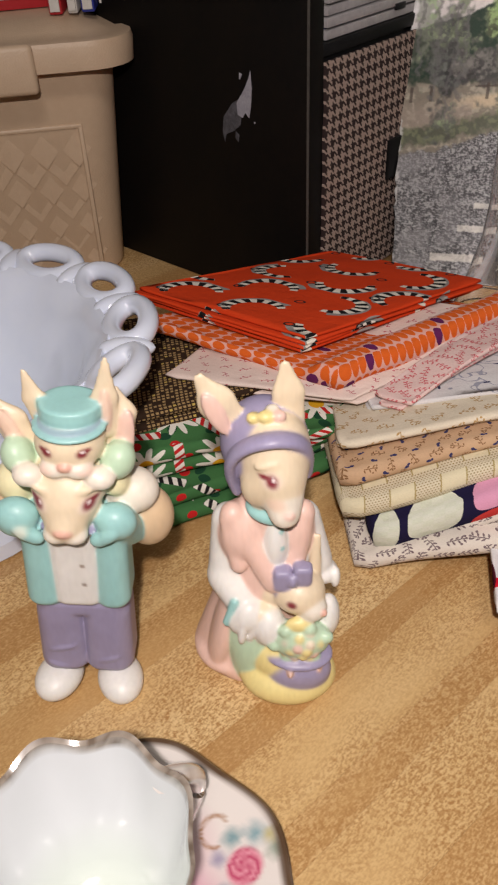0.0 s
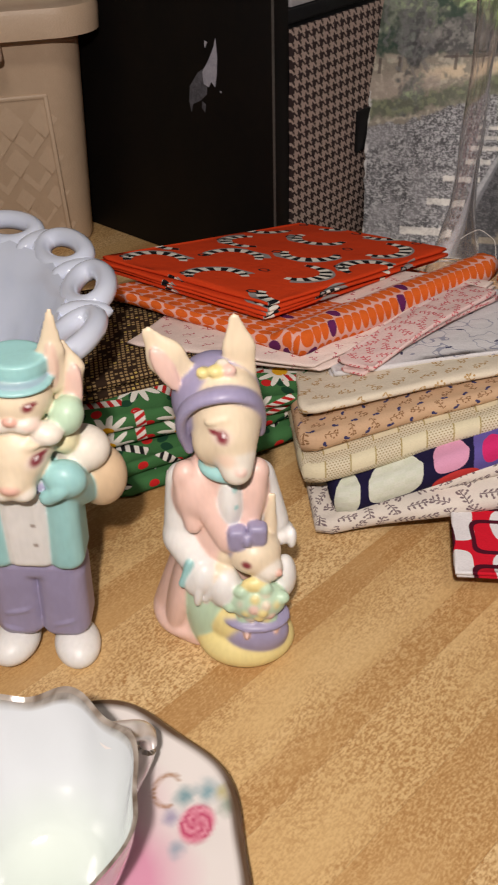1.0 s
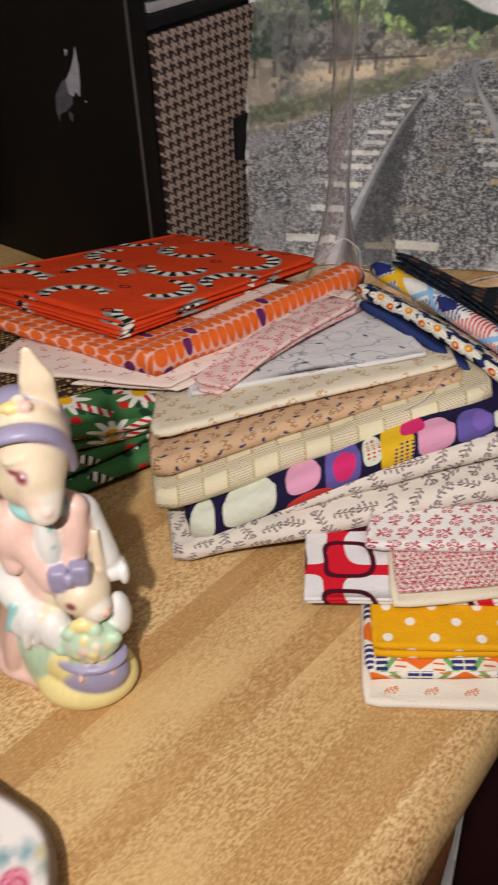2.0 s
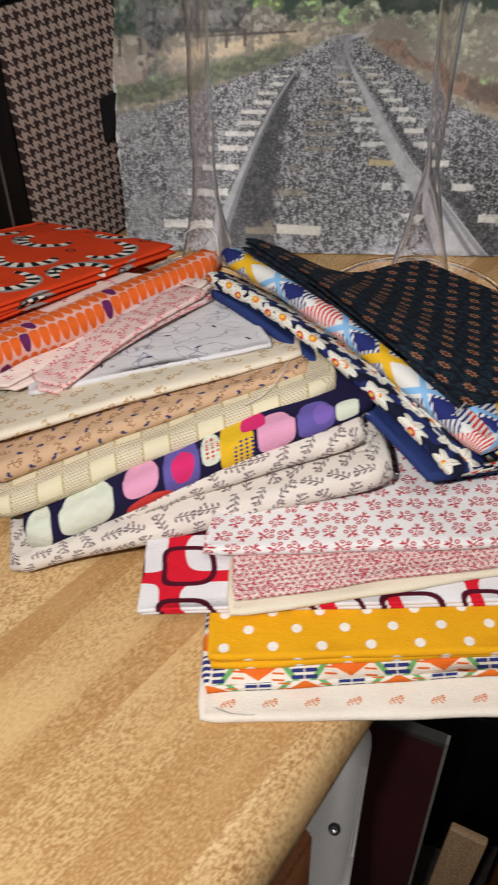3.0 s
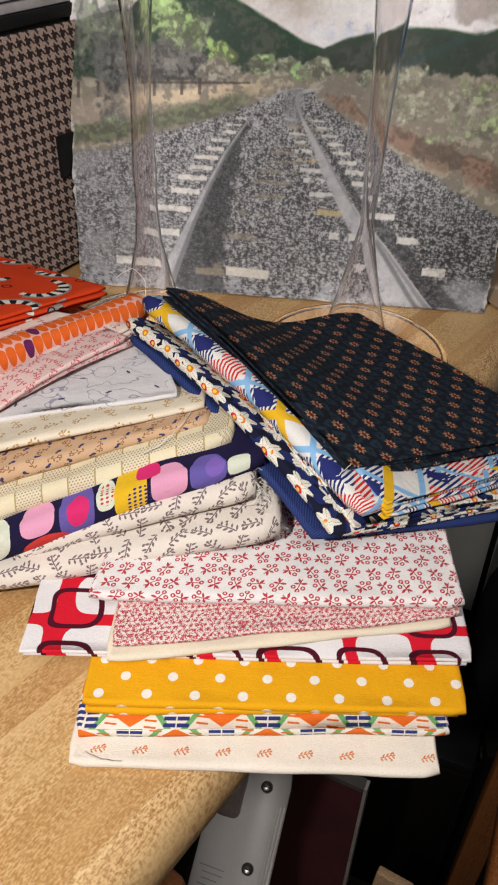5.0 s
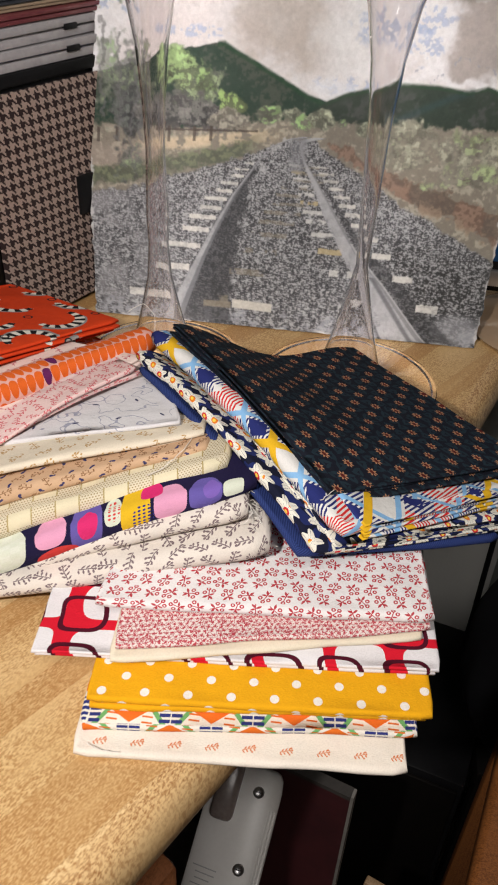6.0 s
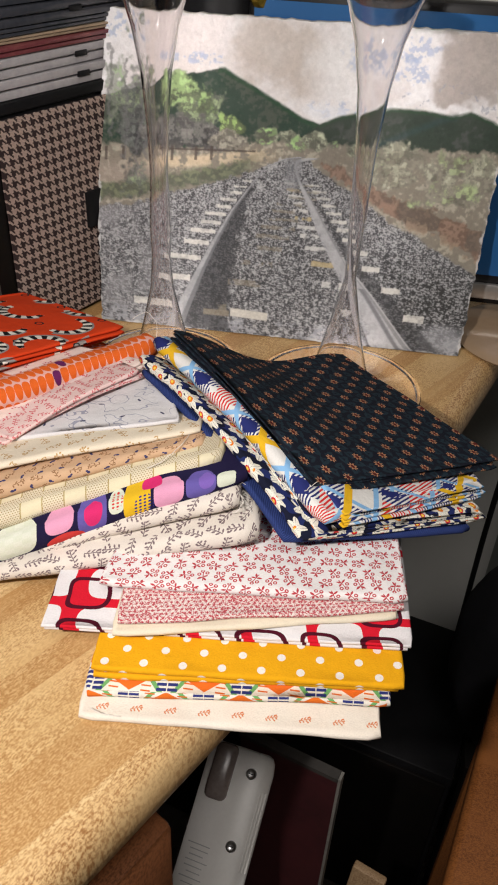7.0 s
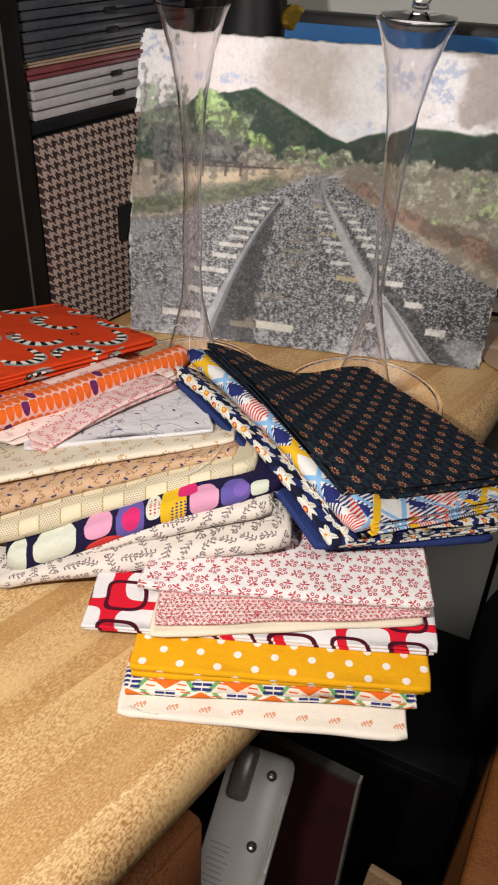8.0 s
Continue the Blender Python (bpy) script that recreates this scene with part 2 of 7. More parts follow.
def p_geometric(t, u, v):
    a, b, r, col, row = cell(t, u, v, 0.03, 0.011, True, False, 2.0)
    c = (0.8, 0.75, 0.66)
    c = mixc(t, (a.abs() + b.abs() * 1.4).lt(0.0068), c, (0.74, 0.16, 0.02))
    c = mixc(t, ((a.abs() - 0.0085) + b * 0.7).abs().lt(0.0011), c, (0.16, 0.4, 0.14))
    c = mixc(t, (a.abs() - 0.0128).abs().lt(0.002) * (b * 2600.0).sin().gt(-0.3), c, (0.03, 0.04, 0.18))
    return mixc(t, (b * 2600.0 + a * 300.0).sin().gt(0.6) * a.abs().lt(0.0085) * a.abs().gt(0.0045), c, (0.66, 0.14, 0.02))


def p_navy_calico(t, u, v):
    a, b, r, col, row = cell(t, u + 0.003, v, 0.0062, 0.0066, True, True, 5.0)
    c = mixc(t, leaf(a, b, 0.0, 0.0008, 0.003, 0.0009, 0.3).max(leaf(a, b, 0.0012, -0.0012, 0.0024, 0.0008, 1.2)).max(leaf(a, b, -0.0018, -0.001, 0.0022, 0.0008, -0.6)), (0.010, 0.012, 0.02), (0.016, 0.03, 0.042))
    a, b, r, col, row = cell(t, u, v, 0.0122, 0.0088, True)
    c = mixc(t, petals(a, b, 0.0026, 8, 0.26), c, (0.44, 0.22, 0.12))
    return mixc(t, blob(a, b, 0.0, 0.0, 0.0013, 0.001), c, (0.1, 0.016, 0.014))


def p_plaid(t, u, v):
    p, q = (u + v) * 0.707 + 0.004, (u - v) * 0.707
    per = 0.027
    fp, fq = (p / per).fract(), (q / per).fract()
    tw = ((u * 2.0 + v * 0.5) * 1700.0).sin().gt(0.0)
    navy, white = (0.022, 0.03, 0.15), (0.74, 0.73, 0.7)
    c = white
    c = mixc(t, fp.lt(0.34) * tw, c, navy)
    c = mixc(t, fq.lt(0.34) * tw, c, navy)
    c = mixc(t, fp.lt(0.3) * fq.lt(0.3), c, navy)
    red = (0.62, 0.03, 0.03)
    warm = (p / (2 * per)).fract().gt(0.5)
    c = mixc(t, (fq - 0.62).abs().lt(0.14) * tw * warm, c, red)
    c = mixc(t, (fp - 0.62).abs().lt(0.14) * tw * warm, c, red)
    c = mixc(t, (fp - 0.9).abs().lt(0.045).max((fq - 0.9).abs().lt(0.045)), c, (0.24, 0.47, 0.75))
    gold = ((fq - 0.42).abs().lt(0.07) * (q / (2 * per)).fract().lt(0.5)).max((fp - 0.42).abs().lt(0.07) * (p / (2 * per)).fract().lt(0.5))
    return mixc(t, gold, c, (0.76, 0.45, 0.02))


def p_navy_floral(t, u, v):
    n = noise_ex(t, vec(t, u, v, 0.0), 130.0, 1)
    c = mixc(t, n.gt(0.5), (0.018, 0.028, 0.12), (0.01, 0.012, 0.03))
    for su, sv, r, seed in ((0.0165, 0.0125, 0.0066, 3.0), (0.0185, 0.0145, 0.0052, 9.0)):
        a, b, rr, col, row = cell(t, u + seed * 0.004, v + seed * 0.003, su, sv, True, True, seed)
        c = mixc(t, petals(a, b, r, 6, 0.2), c, (0.78, 0.76, 0.66))
        vein = (b.atan2(a) * 6.0).sin().abs().lt(0.1) * petals(a, b, r, 6, 0.2)
        c = mixc(t, vein, c, (0.05, 0.06, 0.13))
        heart = blob(a, b, 0.0, 0.0, 0.0019, 0.0017)
        c = mixc(t, heart, c, (0.74, 0.2, 0.02) if seed < 5 else (0.6, 0.03, 0.04))
        c = mixc(t, blob(a, b, 0.0003, 0.0, 0.0009, 0.0008), c, (0.85, 0.6, 0.08))
    return c


def p_navy_twill(t, u, v):
    return mixc(t, ((u + v) * 4500.0).sin().gt(0.2), (0.018, 0.03, 0.12), (0.035, 0.06, 0.2))


C = {
    "red_ribbon": cloth("red_ribbon_cotton", p_red_ribbon),
    "orange_drops": cloth("orange_drop_cotton", p_orange_drops),
    "pink_sprig": cloth("pink_sprig_cotton", p_sprigs((0.78, 0.64, 0.58), (0.45, 0.04, 0.09), 0.005, 0.0095, 4)),
    "pink_vine": cloth("pink_vine_cotton", p_sprigs((0.76, 0.56, 0.53), (0.6, 0.12, 0.14), 0.0065, 0.007, 6)),
    "brown_check": cloth("brown_check_cotton", p_brown_check),
    "green_daisy": cloth("green_daisy_cotton", p_green(True, 1.0)),
    "green_stripe": cloth("green_stripe_cotton", p_green(False, 5.0)),
    "grey_floral": cloth("grey_floral_cotton", p_sprigs((0.72, 0.66, 0.59), (0.19, 0.14, 0.15), 0.0086, 0.0094, 7)),
    "navy_shapes": cloth("navy_shapes_cotton", p_navy_shapes),
    "lace": cloth("lace_print_cotton", p_lace),
    "peach": cloth("peach_sprig_cotton", p_sprigs((0.6, 0.4, 0.25), (0.25, 0.13, 0.06), 0.006, 0.009, 5, (0.05, 0.05, 0.14))),
    "cream_floral": cloth("cream_floral_cotton", p_sprigs((0.76, 0.68, 0.54), (0.48, 0.3, 0.12), 0.0075, 0.011, 5)),
    "scribble": cloth("scribble_white_cotton", p_scribble),
    "red_floral": cloth("red_floral_cotton", p_berries((0.8, 0.77, 0.76), (0.46, 0.05, 0.065), 0.0066, 0.0074)),
    "dense_red": cloth("dense_red_cotton", p_dense_red),
    "cream": cloth("plain_cream_cotton", lambda t, u, v: mixc(t, noise_ex(t, vec(t, u, v, 0.0), 90.0, 2), (0.74, 0.66, 0.5), (0.78, 0.71, 0.57))),
    "red_squares": cloth("red_squares_cotton", p_red_squares),
    "yellow_dots": cloth("yellow_dot_cotton", p_yellow_dots),
    "geometric": cloth("geometric_cotton", p_geometric),
    "orange_sprig": cloth("orange_sprig_cotton", p_sprigs((0.8, 0.73, 0.63), (0.62, 0.17, 0.04), 0.0052, 0.0135, 7, None, 0.0, False, 0.0026)),
    "navy_calico": cloth("navy_calico_cotton", p_navy_calico),
    "plaid": cloth("plaid_cotton", p_plaid),
    "navy_floral": cloth("navy_floral_cotton", p_navy_floral),
    "green_plain": cloth("green_cotton", lambda t, u, v: mixc(t, noise_ex(t, vec(t, u, v, 0.0), 300.0, 2), (0.05, 0.22, 0.08), (0.08, 0.28, 0.11))),
    "navy_twill": cloth("navy_twill_cotton", p_navy_twill),
}

# ---- plain materials ----
M = {
    "black_board": material("black_melamine", speckle((0.005, 0.005, 0.005), (0.009, 0.007, 0.006), 30), 0.5, Specular_IOR_Level=0.12),
    "black_edge": material("grey_edge_band", speckle((0.1, 0.09, 0.08), (0.05, 0.045, 0.04), 60), 0.5),
    "black_plastic": material("black_plastic", speckle((0.006, 0.006, 0.007), (0.011, 0.011, 0.012), 60), 0.4, Specular_IOR_Level=0.2),
    "paper_scrap": material("torn_paper", speckle((0.42, 0.42, 0.47), (0.25, 0.25, 0.3), 150, 0.6), 0.8),
    "paper_trace": material("glue_trace", speckle((0.12, 0.12, 0.14), (0.03, 0.03, 0.035), 260, 0.5), 0.8),
    "beige_plastic": material("beige_plastic", speckle((0.57, 0.42, 0.29), (0.62, 0.47, 0.33), 25), 0.42, bump=grain(900), height=0.0002),
    "milk_glass": material("milk_glass", speckle((0.66, 0.72, 0.85), (0.72, 0.77, 0.88), 12), 0.12, Coat_Weight=0.4, Subsurface_Weight=0.15, Subsurface_Radius=(0.01, 0.01, 0.012)),
    "blue_glaze": material("pale_blue_glaze", speckle((0.25, 0.42, 0.46), (0.32, 0.5, 0.54), 60), 0.25),
    "red_glaze": material("red_glaze", (0.4, 0.02, 0.03), 0.3),
    "porcelain": material("painted_porcelain", attribute_color(), 0.12, Coat_Weight=0.6),
    "bisque": material("painted_bisque", attribute_color(), 0.46, Coat_Weight=0.12, Coat_Roughness=0.3, Subsurface_Weight=0.08, Subsurface_Radius=(0.004, 0.003, 0.002)),
    "oil_paint": material("oil_paint", attribute_color(), 0.6, bump=grain(420), height=0.0006, Specular_IOR_Level=0.2),
    "panel_edge": material("raw_panel_edge", speckle((0.7, 0.66, 0.6), (0.35, 0.33, 0.31), 180, 0.5), 0.8),
    "silver": material("silver_plastic", speckle((0.6, 0.58, 0.56), (0.66, 0.64, 0.62), 40), 0.3, 0.8),
    "white_plastic": material("white_plastic", speckle((0.76, 0.75, 0.72), (0.82, 0.81, 0.78), 60), 0.4),
    "grey_ink": material("grey_ink", (0.4, 0.4, 0.4), 0.7),
    "steel": material("steel", speckle((0.5, 0.5, 0.5), (0.35, 0.35, 0.35), 300), 0.3, 1.0),
    "screen": material("blue_screen", speckle((0.02, 0.1, 0.27), (0.03, 0.14, 0.36), 4, 0.8), 0.25),
    "brass": material("brass", speckle((0.6, 0.42, 0.06), (0.45, 0.3, 0.05), 200), 0.25, 0.9),
    "wall_paint": material("wall_paint", speckle((0.66, 0.66, 0.62), (0.7, 0.7, 0.66), 6), 0.85, bump=grain(300), height=0.0004),
    "grey_wall": material("grey_green_paint", speckle((0.3, 0.33, 0.32), (0.34, 0.37, 0.36), 6), 0.85, bump=grain(300), height=0.0004),
    "white_trim": material("white_trim_paint", speckle((0.7, 0.7, 0.7), (0.62, 0.62, 0.62), 12), 0.5),
    "carpet": material("dark_carpet", speckle((0.06, 0.05, 0.045), (0.11, 0.09, 0.08), 90, 0.6), 0.95, bump=grain(600), height=0.003),
    "maroon": material("maroon_board", speckle((0.06, 0.012, 0.014), (0.035, 0.008, 0.01), 18), 0.5),
    "dark_trim": material("dull_dark_edge", speckle((0.05, 0.045, 0.04), (0.03, 0.028, 0.025), 60), 0.6),
    "grey_trim": material("grey_board_edge", speckle((0.2, 0.19, 0.17), (0.13, 0.12, 0.11), 60), 0.6),
    "book_red": material("red_book_cover", speckle((0.5, 0.02, 0.03), (0.42, 0.015, 0.02), 40), 0.45),
    "book_blue": material("blue_book_cover", speckle((0.02, 0.03, 0.28), (0.03, 0.05, 0.34), 40), 0.45),
    "book_tan": material("tan_book_cover", speckle((0.45, 0.36, 0.22), (0.5, 0.4, 0.26), 40), 0.6),
    "pages": material("paper_pages", speckle((0.66, 0.64, 0.6), (0.55, 0.53, 0.5), 200), 0.8),
    "cd_clear": material("cd_case_plastic", speckle((0.42, 0.4, 0.41), (0.3, 0.29, 0.3), 40), 0.2),
    "cd_dark": material("cd_case_dark", speckle((0.03, 0.035, 0.045), (0.06, 0.06, 0.07), 40), 0.15),
    "cd_maroon": material("cd_case_maroon", speckle((0.14, 0.03, 0.04), (0.2, 0.06, 0.06), 60), 0.2),
    "cd_tan": material("cd_sleeve_tan", speckle((0.4, 0.3, 0.2), (0.3, 0.22, 0.15), 60), 0.6),
    "cd_blue": material("cd_insert_blue", speckle((0.05, 0.06, 0.2), (0.1, 0.1, 0.3), 60), 0.4),
}


def glass_material():
    m = bpy.data.materials.new("clear_glass")
    m.use_nodes = True
    p = m.node_tree.nodes["Principled BSDF"]
    p.inputs["Base Color"].default_value = (0.97, 0.95, 0.95, 1)
    p.inputs["Roughness"].default_value = 0.02
    p.inputs["IOR"].default_value = 1.45
    p.inputs["Transmission Weight"].default_value = 1.0
    return m


M["glass"] = glass_material()


def wood_material(name, tones, fleck, scale=1.0, rough=0.35, per_object=True):
    """Grain runs along the object's own x axis; short wavy rays lie across it."""
    def f(t):
        x, y, z = coords(t, "Object")
        n = t.nodes.new("ShaderNodeObjectInfo")
        r = Ex(t, n.outputs["Random"])
        c = ramp(t, r, [(i / len(tones), k) for i, k in enumerate(tones)]) if per_object else tones[0]
        wob = noise_ex(t, vec(t, x * 25.0, y * 25.0, r * 5.0), scale, 2) * 0.004
        yy = y + wob
        long = noise_ex(t, vec(t, x * 4.0, yy * 110.0, r * 40.0), scale, 4)
        c = mixc(t, long.soft(0.45, 0.68) * 0.28, c, tones[-1])
        c = mixc(t, long.soft(0.5, 0.34) * 0.2, c, tones[1])
        fl = noise_ex(t, vec(t, x * 560.0 + yy * 470.0, yy * 1300.0 - x * 260.0, r * 30.0 + z * 400.0), scale, 3, 0.6)
        fl2 = noise_ex(t, vec(t, x * 1200.0, yy * 650.0, r * 17.0), scale, 2, 0.5)
        zone = noise_ex(t, vec(t, x * 14.0, yy * 40.0, r * 9.0), scale, 2).soft(0.3, 0.58)
        c = mixc(t, (fl.soft(0.43, 0.6) * 0.75 + fl2.soft(0.46, 0.62) * 0.35) * (zone * 0.7 + 0.3), c, fleck)
        return mixc(t, fl.soft(0.5, 0.3) * (zone * 0.25 + 0.1), c, tones[1] if len(tones) > 2 else tones[0])

    def b(t):
        x, y, z = coords(t, "Object")
        return noise_ex(t, vec(t, x * 200.0, y * 600.0, z * 200.0), scale, 2)
    return material(name, f, rough, bump=b, height=0.00012)


MAPLE = [wood_material("maple_laminate", [tone, (0.76, 0.56, 0.3), (0.45, 0.255, 0.1)], (0.38, 0.2, 0.07), per_object=False) for tone in ((0.64, 0.435, 0.2), (0.72, 0.52, 0.265), (0.54, 0.335, 0.14), (0.68, 0.475, 0.23), (0.48, 0.28, 0.11))]
M["maple_edge"] = wood_material("maple_edge_laminate", [(0.66, 0.455, 0.22), (0.58, 0.375, 0.165)], (0.3, 0.14, 0.045))
M["drawer_wood"] = wood_material("brown_drawer_wood", [(0.33, 0.125, 0.05), (0.27, 0.1, 0.04)], (0.13, 0.045, 0.018), rough=0.4, per_object=False)
M["chair_wood"] = wood_material("orange_chair_wood", [(0.3, 0.11, 0.03), (0.24, 0.08, 0.02)], (0.14, 0.045, 0.012), rough=0.4, per_object=False)
M["lath_wood"] = wood_material("pale_lath_wood", [(0.4, 0.27, 0.15), (0.34, 0.22, 0.12)], (0.24, 0.14, 0.07), rough=0.6, per_object=False)


def houndstooth(t):
    u, v, _ = coords(t)
    th = 0.00082
    x, y = (u / th).floor(), (v / th).floor()
    warp, weft = x.mod(8.0).lt(4.0), y.mod(8.0).lt(4.0)
    over = (x + y).mod(4.0).lt(2.0)
    dark = over * warp + (1.0 - over) * weft
    return mixc(t, dark, (0.5, 0.38, 0.32), (0.03, 0.014, 0.014))


M["houndstooth"] = material("houndstooth_cloth", houndstooth, 0.9, bump=lambda t: (coords(t)[0] * 7000.0).sin() * 0.5 + (coords(t)[1] * 7000.0).sin() * 0.5, height=0.0003)


M["thread"] = material("cotton_thread", speckle((0.75, 0.72, 0.66), (0.6, 0.57, 0.52), 400), 0.9)

# ---- building helpers ----
def link(name, bm, mat, parent=None, label="", smooth=True):
    me = bpy.data.meshes.new(name)
    bm.to_mesh(me)
    bm.free()
    for m in (mat if isinstance(mat, (list, tuple)) else [mat]):
        me.materials.append(m)
    if smooth:
        me.shade_smooth()
        me.set_sharp_from_angle(angle=radians(38))
    ob = new(name, me)
    if parent:
        ob.parent = parent
    if label:
        ob["label"] = label
    return ob


part = link


def empty(name, m, label, category, group="", kind=""):
    e = new(name)
    e.matrix_world = m
    return tagged(e, label, category, group, kind)


def box(sx, sy, sz, at=(0, 0, 0), bevel=0.0, seg=2, bm=None):
    """A block; at: the middle of its base."""
    b = bmesh.new()
    bmesh.ops.create_cube(b, size=1, matrix=Matrix.Translation((at[0], at[1], at[2] + sz / 2)) @ Matrix.Diagonal((sx, sy, sz, 1)))
    if bevel:
        bmesh.ops.bevel(b, geom=b.edges[:], offset=bevel, segments=seg, affect="EDGES", profile=0.5)
    if bm is None:
        return b
    merge(bm, b)
    return bm


def merge(bm, other, m=None, index=None):
    if m is not None:
        bmesh.ops.transform(other, matrix=m, verts=other.verts)
    if index is not None:
        for f in other.faces:
            f.material_index = index
    me = bpy.data.meshes.new("tmp")
    other.to_mesh(me)
    other.free()
    bm.from_mesh(me)
    bpy.data.meshes.remove(me)


def turned(profile, n=64, wave=None):
    """A surface of revolution; profile: (r, z) pairs; wave(angle, k) scales the radius of ring k."""
    bm = bmesh.new()
    rings = []
    for k, (r, z) in enumerate(profile):
        if r < 1e-6:
            rings.append([bm.verts.new((0, 0, z))])
            continue
        ring = []
        for i in range(n):
            a = 2 * math.pi * i / n
            s = wave(a, k) if wave else 1
            ring.append(bm.verts.new((r * s * math.cos(a), r * s * math.sin(a), z)))
        rings.append(ring)
    for p, q in zip(rings, rings[1:]):
        for i in range(n):
            j = (i + 1) % n
            if len(p) == 1 and len(q) == 1:
                continue
            if len(p) == 1:
                bm.faces.new((p[0], q[j], q[i]))
            elif len(q) == 1:
                bm.faces.new((p[i], p[j], q[0]))
            else:
                bm.faces.new((p[i], p[j], q[j], q[i]))
    bmesh.ops.recalc_face_normals(bm, faces=bm.faces)
    return bm


def tube(points, radius, n=8, closed=False, taper=None):
    bm = bmesh.new()
    pts = [Vector(p) for p in points]
    rings = []
    up = Vector((0, 0, 1))
    for i, p in enumerate(pts):
        a = pts[(i - 1) % len(pts)] if closed or i else p
        b = pts[(i + 1) % len(pts)] if closed or i < len(pts) - 1 else p
        d = (b - a).normalized()
        s = d.cross(up if abs(d.z) < 0.95 else Vector((1, 0, 0))).normalized()
        w = s.cross(d)
        r = radius * (taper(i / (len(pts) - 1)) if taper else 1)
        rings.append([bm.verts.new(p + r * (math.cos(2 * math.pi * k / n) * s + math.sin(2 * math.pi * k / n) * w)) for k in range(n)])
    m = len(rings)
    for i in range(m if closed else m - 1):
        p, q = rings[i], rings[(i + 1) % m]
        for k in range(n):
            bm.faces.new((p[k], p[(k + 1) % n], q[(k + 1) % n], q[k]))
    if not closed:
        bm.faces.new(rings[0][::-1])
        bm.faces.new(rings[-1])
    bmesh.ops.recalc_face_normals(bm, faces=bm.faces)
    return bm


def noise2(w, h, cells, seed):
    """Smooth value noise on a grid of h rows and w columns, 0 to 1."""
    g = np.random.RandomState(seed).rand(int(cells * h / w) + 3, cells + 3)
    y, x = np.mgrid[0:h, 0:w]
    fx, fy = x * cells / w, y * cells / w
    ix, iy = fx.astype(int), np.minimum(fy.astype(int), g.shape[0] - 2)
    tx, ty = fx - ix, fy - iy
    tx, ty = tx * tx * (3 - 2 * tx), ty * ty * (3 - 2 * ty)
    return (g[iy, ix] * (1 - tx) + g[iy, ix + 1] * tx) * (1 - ty) + (g[iy + 1, ix] * (1 - tx) + g[iy + 1, ix + 1] * tx) * ty


# ---- the room ----
T = 0.75
E1 = Vector((0.625, -0.78, 0)).normalized()


def wall(name, x0, y0, x1, y1, h, mat, label, z0=0.0):
    bm = box(x1 - x0, y1 - y0, h, ((x0 + x1) / 2, (y0 + y1) / 2, z0))
    return tagged(link(name, bm, mat, smooth=False), label, "wall", kind="structure")


tagged(link("floor", box(4.4, 4.0, 0.1, (0.3, -0.6, -0.1)), M["carpet"], smooth=False), "dark brown carpet floor of the room", "floor", kind="structure")
tagged(link("ceiling", box(4.4, 4.0, 0.1, (0.3, -0.6, 2.4)), M["wall_paint"], smooth=False), "plain white painted ceiling of the room", "ceiling", kind="structure")
wall("wall_north", -1.9, 0.9, 2.5, 1.0, 2.4, M["wall_paint"], "cream white painted wall behind the desk")
wall("wall_south", -1.9, -2.6, 2.5, -2.5, 2.4, M["wall_paint"], "plain cream white painted wall")
wall("wall_west", -1.9, -2.5, -1.8, 0.9, 2.4, M["wall_paint"], "plain cream white painted wall")
wall("wall_east", 2.4, -2.5, 2.5, 0.9, 2.4, M["wall_paint"], "plain cream white painted wall")
wall("wall_return", 0.50, 0.72, 2.4, 0.9, 2.4, M["grey_wall"], "grey green painted wall beside the desk")
tagged(link("baseboard", box(1.9, 0.014, 0.09, (1.45, 0.713, 0), 0.003), M["white_trim"]), "white painted baseboard along the grey wall", "baseboard", kind="structure")

# Unseen lamp housing made up around the fill light.
fixture = empty("fill_lamp", pose(0.45, -0.5, 2.37), "unseen round ceiling lamp added for the fill light", "lamp")
part("housing", turned([(0, 0.03), (0.3, 0.03), (0.3, 0.0), (0.27, 0.0), (0.27, 0.02), (0, 0.02)], 40), M["white_trim"], fixture)

# ---- desk ----
desk = empty("desk", pose(0, 0, 0), "maple butcher-block laminate desk with a rounded front edge", "desk")
SEG = [((0.02, -0.15), (0.312, 0.392)), ((0.312, 0.392), (0.43, 0.716))]
CORE = 0.033
PL = Vector((0.545, 0.8385, 0)).normalized()
PN = Vector((PL.y, -PL.x, 0))


def edge_line(seg):
    a, b = Vector((*seg[0], 0)), Vector((*seg[1], 0))
    d = (b - a).normalized()
    return a, b, d, Vector((d.y, -d.x, 0))


def clip(bm, co, no):
    r = bmesh.ops.bisect_plane(bm, geom=bm.verts[:] + bm.edges[:] + bm.faces[:], plane_co=co, plane_no=no, clear_outer=True)
    cut = [e for e in r["geom_cut"] if isinstance(e, bmesh.types.BMEdge)]
    if cut:
        bmesh.ops.edgeloop_fill(bm, edges=cut)


BULL = 0.012


def desk_clip(bm, inset, origin=Matrix()):
    inv = origin.inverted()
    for s in SEG:
        a, b, d, n = edge_line(s)
        clip(bm, inv @ (a - n * inset), inv.to_3x3() @ n)
    clip(bm, inv @ Vector((0, 0.895, 0)), inv.to_3x3() @ Vector((0, 1, 0)))
    clip(bm, inv @ Vector((-1.0, 0, 0)), inv.to_3x3() @ Vector((-1, 0, 0)))
    clip(bm, inv @ Vector((0, -0.14, 0)), inv.to_3x3() @ Vector((0, -1, 0)))


bm = box(3, 3, CORE - 0.005, (0, 0, T - CORE))
desk_clip(bm, BULL)
part("core", bm, M["maple_edge"], desk, smooth=False)
